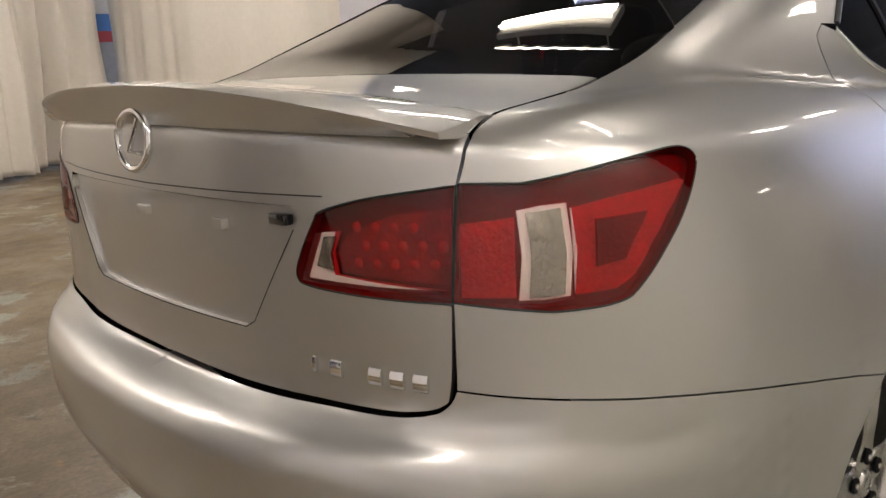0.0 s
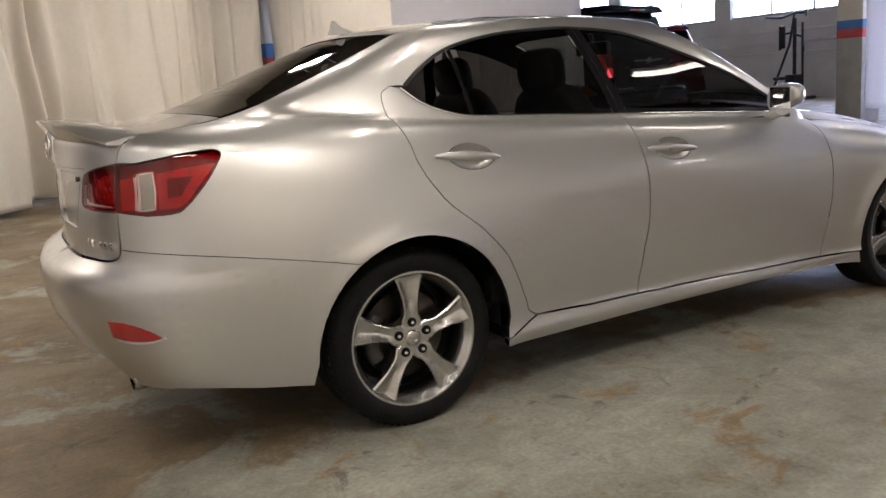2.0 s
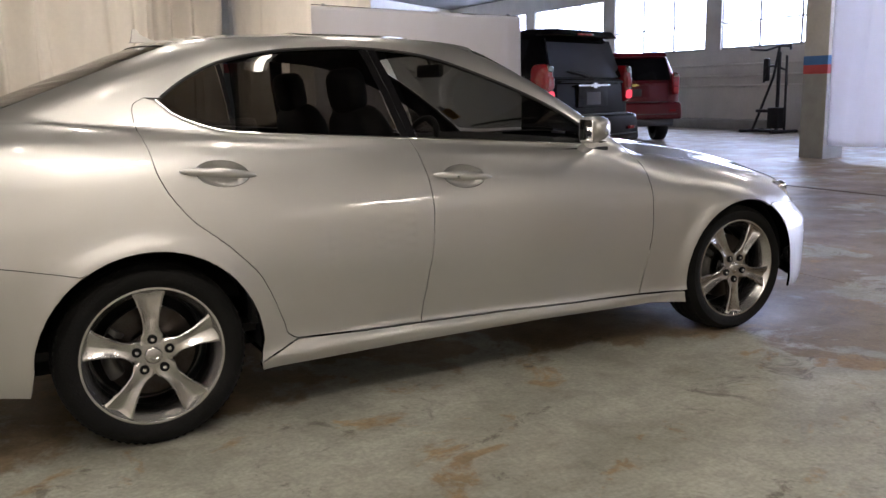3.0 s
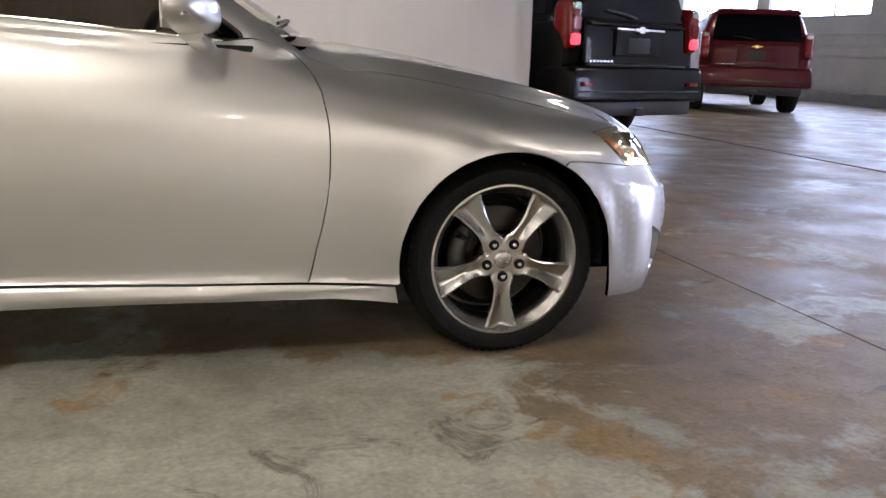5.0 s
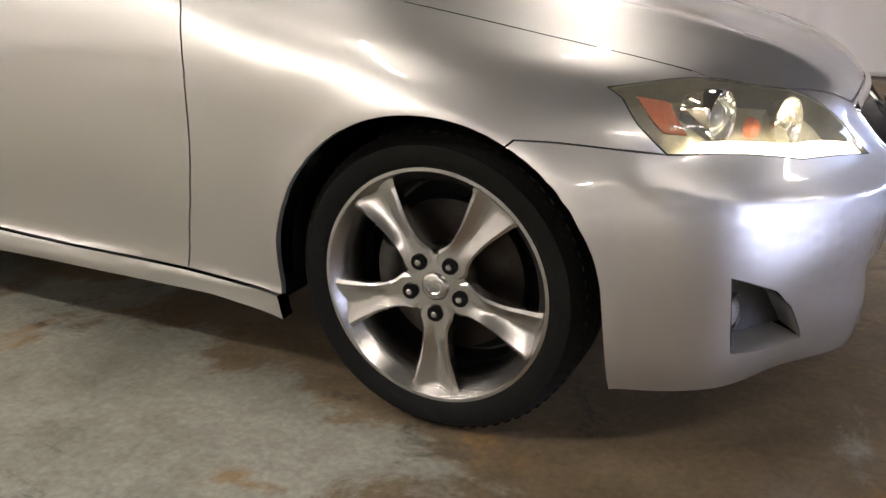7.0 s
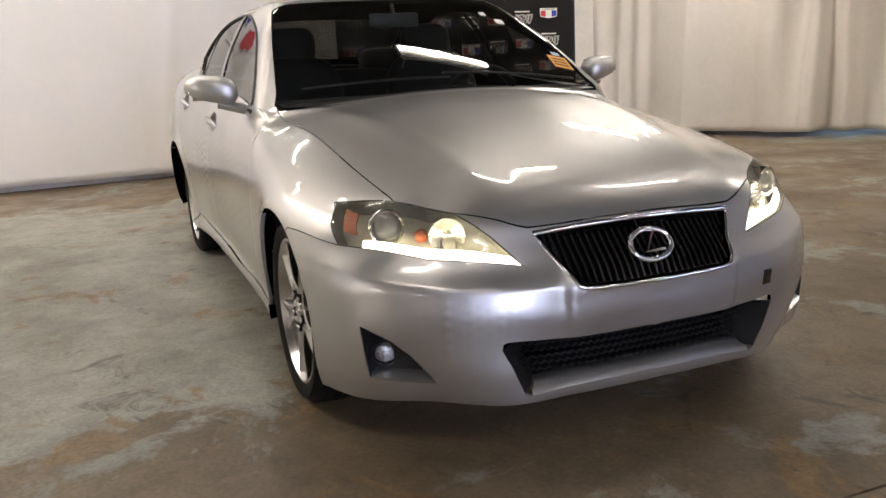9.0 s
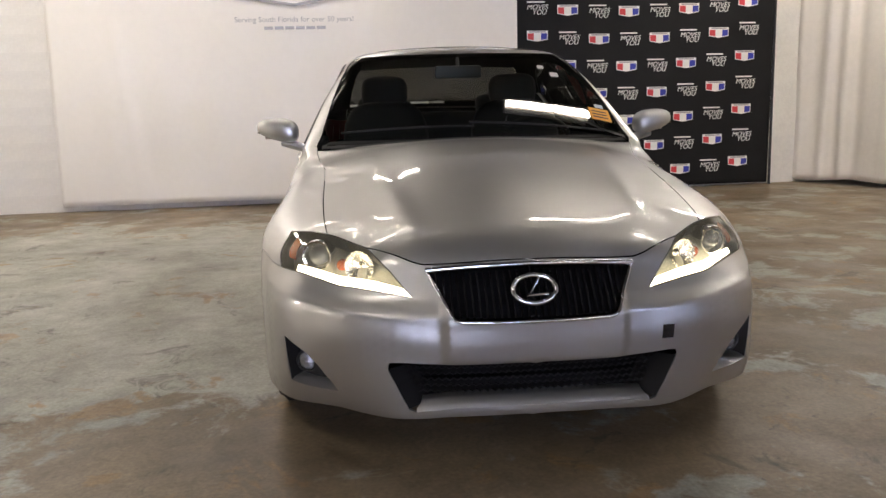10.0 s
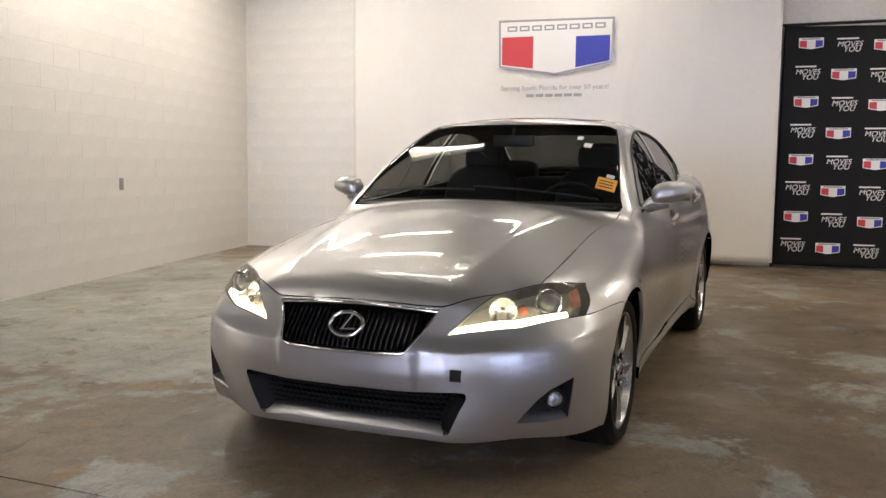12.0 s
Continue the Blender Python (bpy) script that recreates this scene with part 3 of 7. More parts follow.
def tube_light(x, y, z, turn, watts, width, length=1.25, color=WARM):
    f = empty("tube_light", "unseen white ceiling fixture with two lit tubes", "ceiling light", "tube lights", at=(x, y, z))
    f.rotation_euler = (0, 0, radians(turn))
    part("housing", box_bm(-length / 2, length / 2, -width / 2 - 0.06, width / 2 + 0.06, 0.03, 0.10, 0.01), HOUSE, f)
    for sy in (-width * 0.4, width * 0.4):
        part("tube", tube([(-length / 2 + 0.02, sy, 0.0), (length / 2 - 0.02, sy, 0.0)], 0.016, 10), TUBEGLOW, f, "lit white tube")
    for sx in (-0.4, 0.4):
        part("rod", tube([(sx * length, 0, 0.1), (sx * length, 0, 4.6 - z)], 0.008, 6), HOUSE, f)
    la = area_lamp("tube_lamp", (x, y, z - 0.03), (x, y, z - 1), length, width, watts, color)
    la.rotation_euler = (0, 0, radians(turn))
    return f


TUBEGLOW = glow("tube_glow", (1.0, 0.88, 0.72), 6.0)
for x, y, tn, w, wide in LIGHTS:
    tube_light(x, y, LIGHT_Z, tn, w, wide)

# ---- the saloon: one smooth body form, cut into panels ----
def pchip(pts):
    xs, ys = np.array([p[0] for p in pts], float), np.array([p[1] for p in pts], float)
    h, d = np.diff(xs), np.diff(ys) / np.diff(xs)
    m = np.zeros(len(xs))
    m[0], m[-1] = d[0], d[-1]
    for i in range(1, len(xs) - 1):
        if d[i - 1] * d[i] > 0:
            w1, w2 = 2 * h[i] + h[i - 1], h[i] + 2 * h[i - 1]
            m[i] = (w1 + w2) / (w1 / d[i - 1] + w2 / d[i])

    def f(x):
        x = np.asarray(x, float)
        i = np.clip(np.searchsorted(xs, x) - 1, 0, len(h) - 1)
        t = (x - xs[i]) / h[i]
        lo, hi = t < 0, t > 1
        tc = np.clip(t, 0, 1)
        r = ((1 + 2 * tc) * (1 - tc) ** 2 * ys[i] + tc * (1 - tc) ** 2 * h[i] * m[i]
             + tc * tc * (3 - 2 * tc) * ys[i + 1] + tc * tc * (tc - 1) * h[i] * m[i + 1])
        r = np.where(lo, ys[0] + (x - xs[0]) * m[0], r)
        return np.where(hi, ys[-1] + (x - xs[-1]) * m[-1], r)

    return f


def spline(ts, ys):
    """Natural cubic spline."""
    ts, ys = np.array(ts, float), np.array(ys, float)
    n, h = len(ts), np.diff(ts)
    A, r = np.eye(n), np.zeros(n)
    for i in range(1, n - 1):
        A[i, i - 1:i + 2] = h[i - 1], 2 * (h[i - 1] + h[i]), h[i]
        r[i] = 6 * ((ys[i + 1] - ys[i]) / h[i] - (ys[i] - ys[i - 1]) / h[i - 1])
    M = np.linalg.solve(A, r)

    def f(t):
        i = np.clip(np.searchsorted(ts, t) - 1, 0, n - 2)
        a, b = ts[i + 1] - t, t - ts[i]
        return (M[i] * a ** 3 + M[i + 1] * b ** 3) / (6 * h[i]) + (ys[i] / h[i] - M[i] * h[i] / 6) * a + (ys[i + 1] / h[i] - M[i + 1] * h[i] / 6) * b

    return f


# outer plan line of one half, from the nose to the tail
PLAN = [(3.568, 0.0), (3.56, 0.22), (3.52, 0.43), (3.445, 0.60), (3.335, 0.735), (3.22, 0.815), (3.08, 0.866), (2.93, 0.888), (2.72, 0.892), (2.4, 0.880),
        (1.9, 0.869), (1.3, 0.868), (0.8, 0.874), (0.4, 0.893), (0.0, 0.913), (-0.25, 0.912), (-0.5, 0.889), (-0.7, 0.842), (-0.842, 0.77), (-0.947, 0.635),
        (-1.01, 0.45), (-1.043, 0.24), (-1.052, 0.0)]
_c = np.r_[0, np.cumsum([math.dist(a, b) for a, b in zip(PLAN, PLAN[1:])])]
_px, _py = spline(_c, [p[0] for p in PLAN]), spline(_c, [p[1] for p in PLAN])
_cs = np.linspace(0, _c[-1], 1400)
CX, CY = _px(_cs), np.maximum(_py(_cs), 0)
CS = np.r_[0, np.cumsum(np.hypot(np.diff(CX), np.diff(CY)))]
_tx, _ty = np.gradient(CX, CS), np.gradient(CY, CS)
_tl = np.hypot(_tx, _ty)
NX, NY = _ty / _tl, -_tx / _tl
NX[0], NY[0], NX[-1], NY[-1] = 1, 0, -1, 0
# nearest place on the plan line, as a table
GX0, GY0, GD = -1.6, 0.0, 0.01
_gx, _gy = np.meshgrid(GX0 + GD * np.arange(570), GY0 + GD * np.arange(125), indexing="ij")
G_S, G_D = np.zeros(_gx.shape), np.zeros(_gx.shape)
for _i in range(570):
    _dx, _dy = _gx[_i][:, None] - CX[None], _gy[_i][:, None] - CY[None]
    _k = np.argmin(_dx ** 2 + _dy ** 2, axis=1)
    _r = np.arange(125)
    _ddx, _ddy = _dx[_r, _k], _dy[_r, _k]
    _sg = np.sign(_ddx * NX[_k] + _ddy * NY[_k])
    G_S[_i], G_D[_i] = CS[_k], np.hypot(_ddx, _ddy) * _sg


def plan_at(x, y):
    """Plan-line length and signed distance outwards at x, y (y >= 0)."""
    fx, fy = np.clip((x - GX0) / GD, 0, 567.99), np.clip((y - GY0) / GD, 0, 122.99)
    i, j = fx.astype(int), fy.astype(int)
    a, b = fx - i, fy - j
    out = []
    for G in (G_S, G_D):
        out.append((G[i, j] * (1 - a) + G[i + 1, j] * a) * (1 - b) + (G[i, j + 1] * (1 - a) + G[i + 1, j + 1] * a) * b)
    return out


def s_at_x(x):
    """Length along the plan line where the side passes x."""
    k = np.argmin(np.abs(CX - x) + np.where(CY < 0.3, 10, 0))
    return CS[k]


def s_front(y):
    return float(np.interp(y, CY[:300], CS[:300]))


def s_rear(y):
    return float(np.interp(y, CY[:-330:-1], CS[:-330:-1]))


# how far the skin stands in from the plan line, by height, at places along it
SECTIONS = [
    (0.0, [(0.12, -0.080), (0.15, -0.062), (0.175, -0.054), (0.20, -0.052), (0.26, -0.040), (0.34, -0.022), (0.42, -0.008), (0.49, -0.004), (0.55, -0.04), (0.63, -0.105), (0.68, -0.14), (0.75, -0.2)]),
    (s_front(0.24), [(0.12, -0.073), (0.15, -0.056), (0.175, -0.047), (0.20, -0.045), (0.26, -0.034), (0.34, -0.02), (0.42, -0.006), (0.485, -0.008), (0.55, -0.05), (0.63, -0.11), (0.68, -0.145), (0.75, -0.2)]),
    (s_front(0.44), [(0.12, -0.050), (0.15, -0.034), (0.175, -0.026), (0.20, -0.022), (0.26, -0.012), (0.34, -0.008), (0.42, 0.0), (0.48, -0.012), (0.54, -0.055), (0.60, -0.085), (0.66, -0.115), (0.75, -0.2)]),
    (s_front(0.64), [(0.12, -0.09), (0.17, -0.05), (0.22, -0.03), (0.30, -0.01), (0.40, 0.002), (0.48, -0.01), (0.54, -0.045), (0.60, -0.08), (0.66, -0.125), (0.70, -0.17), (0.78, -0.27)]),
    (s_front(0.79), [(0.12, -0.04), (0.17, -0.010), (0.24, 0.006), (0.40, 0.011), (0.48, 0.006), (0.54, -0.02), (0.60, -0.06), (0.66, -0.085), (0.72, -0.12), (0.80, -0.2)]),
    (s_at_x(3.08), [(0.12, -0.03), (0.17, -0.010), (0.24, -0.004), (0.45, -0.004), (0.55, -0.012), (0.61, -0.028), (0.67, -0.055), (0.73, -0.095), (0.80, -0.18)]),
    (s_at_x(2.72), [(0.12, -0.05), (0.2, -0.03), (0.45, -0.006), (0.63, -0.004), (0.70, -0.014), (0.76, -0.040), (0.81, -0.075), (0.86, -0.13), (0.92, -0.25)]),
    (s_at_x(2.2), [(0.15, -0.05), (0.19, -0.022), (0.22, -0.024), (0.24, -0.022), (0.262, -0.03), (0.40, -0.02), (0.55, -0.013), (0.65, -0.014), (0.72, -0.02), (0.80, -0.042), (0.88, -0.08), (0.94, -0.12), (1.0, -0.19)]),
    (s_at_x(1.6), [(0.15, -0.07), (0.20, -0.03), (0.235, -0.008), (0.265, -0.012), (0.29, -0.03), (0.42, -0.018), (0.6, -0.004), (0.72, -0.006), (0.82, -0.022), (0.90, -0.052), (0.955, -0.085), (1.0, -0.12)]),
    (s_at_x(0.9), [(0.15, -0.07), (0.21, -0.03), (0.25, -0.008), (0.28, -0.012), (0.305, -0.03), (0.45, -0.018), (0.6, -0.005), (0.72, -0.006), (0.85, -0.026), (0.94, -0.055), (1.0, -0.085), (1.05, -0.12)]),
    (s_at_x(0.42), [(0.15, -0.07), (0.21, -0.03), (0.25, -0.012), (0.30, -0.02), (0.45, -0.012), (0.62, -0.004), (0.75, -0.012), (0.87, -0.034), (0.97, -0.065), (1.03, -0.10), (1.08, -0.14)]),
    (s_at_x(0.0), [(0.15, -0.06), (0.25, -0.03), (0.5, -0.006), (0.64, 0.0), (0.74, -0.014), (0.86, -0.038), (0.96, -0.065), (1.03, -0.10), (1.08, -0.145), (1.2, -0.24)]),
    (s_at_x(-0.5), [(0.15, -0.10), (0.24, -0.05), (0.32, -0.022), (0.45, -0.006), (0.60, 0.0), (0.74, -0.012), (0.88, -0.036), (0.97, -0.056), (1.04, -0.085), (1.08, -0.125), (1.14, -0.2)]),
    (s_at_x(-0.8), [(0.15, -0.14), (0.24, -0.075), (0.32, -0.03), (0.42, -0.008), (0.52, 0.0), (0.62, -0.004), (0.69, -0.02), (0.76, -0.03), (0.88, -0.04), (1.0, -0.056), (1.05, -0.072), (1.10, -0.11)]),
    (s_rear(0.62), [(0.15, -0.165), (0.24, -0.09), (0.32, -0.04), (0.42, -0.008), (0.52, 0.010), (0.60, 0.014), (0.655, 0.004), (0.69, -0.028), (0.72, -0.045), (0.88, -0.05), (1.0, -0.06), (1.06, -0.07), (1.12, -0.12)]),
    (s_rear(0.4), [(0.15, -0.165), (0.24, -0.09), (0.32, -0.042), (0.40, -0.010), (0.50, 0.028), (0.58, 0.038), (0.63, 0.035), (0.662, 0.016), (0.684, -0.025), (0.702, -0.058), (0.88, -0.06), (1.0, -0.062), (1.08, -0.066), (1.14, -0.12)]),
    (CS[-1], [(0.15, -0.165), (0.24, -0.09), (0.32, -0.04), (0.40, -0.006), (0.50, 0.035), (0.58, 0.045), (0.625, 0.042), (0.652, 0.024), (0.672, -0.018), (0.688, -0.060), (0.88, -0.063), (1.0, -0.062), (1.09, -0.064), (1.14, -0.1)]),
]
SEC_S = np.array([s for s, _ in SECTIONS])
SEC_F = [pchip(p) for _, p in SECTIONS]
HUB_R, HUB_F = (-0.006, 0.318), (2.748, 0.306)
ARCH_R, ARCH_F = 0.374, 0.345


def skin_in(s, z, x):
    k = np.clip(np.searchsorted(SEC_S, s) - 1, 0, len(SEC_S) - 2)
    vals = np.stack([f(z) for f in SEC_F])
    ar = np.arange(len(s))
    h = SEC_S[k + 1] - SEC_S[k]
    t = np.clip((s - SEC_S[k]) / h, 0, 1)
    y0, y1 = vals[k, ar], vals[k + 1, ar]
    ya, yb = vals[np.maximum(k - 1, 0), ar], vals[np.minimum(k + 2, len(SEC_S) - 1), ar]
    sa, sb = SEC_S[np.maximum(k - 1, 0)], SEC_S[np.minimum(k + 2, len(SEC_S) - 1)]
    d = (y1 - y0) / h
    da, db = (y0 - ya) / np.maximum(SEC_S[k] - sa, 1e-6), (yb - y1) / np.maximum(sb - SEC_S[k + 1], 1e-6)
    m0 = np.where(da * d > 0, 2 * da * d / np.where(da * d > 0, da + d, 1), 0) * h
    m1 = np.where(db * d > 0, 2 * db * d / np.where(db * d > 0, db + d, 1), 0) * h
    o = (1 + 2 * t) * (1 - t) ** 2 * y0 + t * (1 - t) ** 2 * m0 + t * t * (3 - 2 * t) * y1 + t * t * (t - 1) * m1
    for (hx, hz), ra in ((HUB_R, ARCH_R), (HUB_F, ARCH_F)):
        r = np.hypot(x - hx, z - hz)
        o = o + 0.010 * np.exp(-((r - ra) / 0.045) ** 2)
    # folded ledge across the front bumper
    zc = np.interp(x, [3.1, 3.32, 3.45, 3.56], [0.554, 0.52, 0.497, 0.48])
    # middle of the bumper stands proud below the grille
    mid_s = np.clip((s_front(0.295) - s) / 0.035, 0, 1)
    o = o + 0.013 * mid_s * mid_s * (3 - 2 * mid_s) * np.clip((z - 0.30) / 0.05, 0, 1) * np.clip((0.60 - z) / 0.08, 0, 1)
    return o + 0.006 * np.exp(-np.abs(z - zc) / 0.022) * np.clip((x - 3.02) / 0.15, 0, 1)


def smax(a, b, k):
    return np.maximum(a, b) + np.maximum(k - np.abs(a - b), 0) ** 2 / (4 * k)


def smin(a, b, k):
    return np.minimum(a, b) - np.maximum(k - np.abs(a - b), 0) ** 2 / (4 * k)


DECK = pchip([(-1.2, 1.085), (-1.0, 1.112), (-0.8, 1.125), (-0.6, 1.137), (-0.4, 1.145), (-0.1, 1.12), (0.3, 1.075), (0.9, 1.035), (1.6, 0.985), (1.95, 0.985), (2.2, 0.972),
              (2.5, 0.938), (2.8, 0.885), (3.05, 0.826), (3.25, 0.765), (3.40, 0.708), (3.5, 0.655), (3.62, 0.57)])
DECKCROWN = pchip([(-1.2, 0.075), (-0.4, 0.06), (0.3, 0.04), (1.9, 0.06), (2.3, 0.2), (2.8, 0.22), (3.3, 0.17), (3.6, 0.1)])
ROOF = pchip([(-0.9, 1.005), (-0.6, 1.118), (-0.5, 1.157), (-0.3, 1.235), (-0.1, 1.312), (0.06, 1.372), (0.2, 1.414), (0.45, 1.44), (0.75, 1.448), (1.05, 1.443), (1.25, 1.43),
              (1.42, 1.405), (1.6, 1.325), (1.8, 1.224), (2.0, 1.110), (2.2, 0.99), (2.4, 0.87)])
ROOFCROWN = pchip([(-0.6, 0.075), (0.0, 0.13), (0.6, 0.14), (1.2, 0.13), (1.5, 0.095), (1.8, 0.155), (2.05, 0.20)])
TAPER = pchip([(-0.9, 0.22), (-0.5, 0.10), (-0.2, 0.04), (0.1, 0.008), (0.5, 0.0), (1.1, 0.005), (1.5, 0.03), (1.9, 0.02), (2.2, 0.0)])


def body_form(x, y, z):
    """Negative inside the body, y >= 0."""
    y = np.abs(y)
    s, d = plan_at(x, y)
    a = d - skin_in(s, z, x)
    crease = 0.010 * np.exp(-((y - np.interp(x, [2.1, 3.3], [0.55, 0.37])) / 0.055) ** 2) * np.clip((x - 2.15) / 0.3, 0, 1) * np.clip((3.45 - x) / 0.2, 0, 1)
    b = z - (DECK(x) - DECKCROWN(x) * y ** 2.2 + crease)
    low = smax(a, b, np.interp(x, [-0.6, 2.0, 2.35, 3.0, 3.4], [0.045, 0.045, 0.10, 0.09, 0.05]))
    yg = 0.782 - 0.40 * (z - 0.98) - 0.16 * np.maximum(z - 1.1, 0) ** 2 * 4 - TAPER(x)
    g = smax(y - yg, z - (ROOF(x) - ROOFCROWN(x) * y * y), 0.07)
    g = smax(g, DECK(x) - 0.07 - z, 0.03)
    k = np.interp(x, [-0.6, -0.42, -0.26, -0.1, 0.4, 2.0], [0.05, 0.05, 0.018, 0.008, 0.010, 0.02])
    return smin(low, g, k)


def first_hit(o, dirn, length, steps=40):
    """Where rays from outside first meet the body."""
    n = len(o)
    lo, hi = np.zeros(n), np.full(n, float(length))
    found = np.zeros(n, bool)
    prev = np.zeros(n)
    for k in range(1, steps + 1):
        t = length * k / steps
        act = ~found
        if not act.any():
            break
        p = o[act] + dirn[act] * t
        inside = body_form(p[:, 0], p[:, 1], p[:, 2]) < 0
        idx = np.where(act)[0][inside]
        lo[idx], hi[idx], found[idx] = length * (k - 1) / steps, t, True
    for _ in range(16):
        mid = (lo + hi) / 2
        p = o + dirn * mid[:, None]
        ins = body_form(p[:, 0], p[:, 1], p[:, 2]) < 0
        hi, lo = np.where(ins, mid, hi), np.where(ins, lo, mid)
    return o + dirn * hi[:, None]


def normals(p):
    e = 0.004
    g = []
    for ax in range(3):
        q, r = p.copy(), p.copy()
        q[:, ax] += e
        r[:, ax] -= e
        g.append(body_form(q[:, 0], q[:, 1], q[:, 2]) - body_form(r[:, 0], r[:, 1], r[:, 2]))
    g = np.stack(g, 1)
    return g / np.maximum(np.linalg.norm(g, axis=1, keepdims=True), 1e-9)


def densify(pts, step=0.018):
    out = []
    for a, b in zip(pts, pts[1:]):
        n = max(1, int(math.dist(a, b) / step))
        out += [tuple(a[i] + (b[i] - a[i]) * k / n for i in range(len(a))) for k in range(n)]
    return out + [tuple(pts[-1])]


def smooth_line(pts, n=8):
    """A rounded line through the points."""
    P = [np.array(p, float) for p in pts]
    out = []
    for i in range(len(P) - 1):
        p0, p1, p2, p3 = P[max(i - 1, 0)], P[i], P[i + 1], P[min(i + 2, len(P) - 1)]
        for k in range(n):
            t = k / n
            out.append(tuple(0.5 * (2 * p1 + (p2 - p0) * t + (2 * p0 - 5 * p1 + 4 * p2 - p3) * t * t + (3 * p1 - p0 - 3 * p2 + p3) * t ** 3)))
    return out + [tuple(P[-1])]


# lines on the skin, given in side view (x, z), from above (x, y), from the front or the rear (y, z)
def on_side(pts):
    a = np.array(densify(pts))
    o = np.stack([a[:, 0], np.full(len(a), 1.0), a[:, 1]], 1)
    return first_hit(o, np.tile([0.0, -1.0, 0.0], (len(a), 1)), 0.9)


def on_top(pts):
    a = np.array(densify(pts))
    o = np.stack([a[:, 0], a[:, 1], np.full(len(a), 1.6)], 1)
    return first_hit(o, np.tile([0.0, 0.0, -1.0], (len(a), 1)), 1.4, 60)


def on_front(pts):
    a = np.array(densify(pts))
    o = np.stack([np.full(len(a), 3.7), a[:, 0], a[:, 1]], 1)
    return first_hit(o, np.tile([-1.0, 0.0, 0.0], (len(a), 1)), 1.2, 60)


def on_rear(pts):
    a = np.array(densify(pts))
    o = np.stack([np.full(len(a), -1.3), a[:, 0], a[:, 1]], 1)
    return first_hit(o, np.tile([1.0, 0.0, 0.0], (len(a), 1)), 1.2, 60)


def arc_side(hub, r, a0, a1, n=40):
    return [(hub[0] + r * math.cos(radians(a0 + (a1 - a0) * k / n)), hub[1] + r * math.sin(radians(a0 + (a1 - a0) * k / n))) for k in range(n + 1)]


def loop(*lines):
    """Joins lines on the skin into one closed outline."""
    out = []
    for ln in lines:
        for p in ln:
            if not out or np.linalg.norm(out[-1] - p) > 0.004:
                out.append(p)
    if np.linalg.norm(out[0] - out[-1]) < 0.004:
        out.pop()
    return np.array(out)


def to_chart(p, chart):
    if chart == "top":
        return p[:, :2].copy()
    s, d = plan_at(p[:, 0], p[:, 1])
    return np.stack([s, p[:, 2] - d], 1)


def from_chart(uv, chart):
    if chart == "top":
        o = np.stack([uv[:, 0], uv[:, 1], np.full(len(uv), 1.6)], 1)
        return first_hit(o, np.tile([0.0, 0.0, -1.0], (len(uv), 1)), 1.4, 56)
    cx, cy = np.interp(uv[:, 0], CS, CX), np.interp(uv[:, 0], CS, CY)
    nx, ny = np.interp(uv[:, 0], CS, NX), np.interp(uv[:, 0], CS, NY)
    o = np.stack([cx + nx * 0.06, cy + ny * 0.06, uv[:, 1] + 0.06], 1)
    return first_hit(o, np.stack([-nx, -ny, -np.ones(len(uv))], 1), 0.5, 44)


def inside_poly(q, poly):
    x, y = q[:, 0], q[:, 1]
    c = np.zeros(len(q), bool)
    for (x0, y0), (x1, y1) in zip(poly, np.roll(poly, -1, axis=0)):
        hit = ((y0 > y) != (y1 > y)) & (x < (x1 - x0) * (y - y0) / (y1 - y0 + 1e-30) + x0)
        c ^= hit
    return c


def shrink(poly, gap, keep=None):
    """Moves an outline inwards by gap, but not where keep is set."""
    area = 0.5 * np.sum(poly[:, 0] * np.roll(poly[:, 1], -1) - np.roll(poly[:, 0], -1) * poly[:, 1])
    t = np.roll(poly, -1, axis=0) - np.roll(poly, 1, axis=0)
    t /= np.maximum(np.linalg.norm(t, axis=1, keepdims=True), 1e-9)
    nrm = np.stack([-t[:, 1], t[:, 0]], 1) * (1 if area > 0 else -1)
    if keep is not None:
        nrm[keep] = 0
    return poly + nrm * gap


from mathutils.geometry import delaunay_2d_cdt


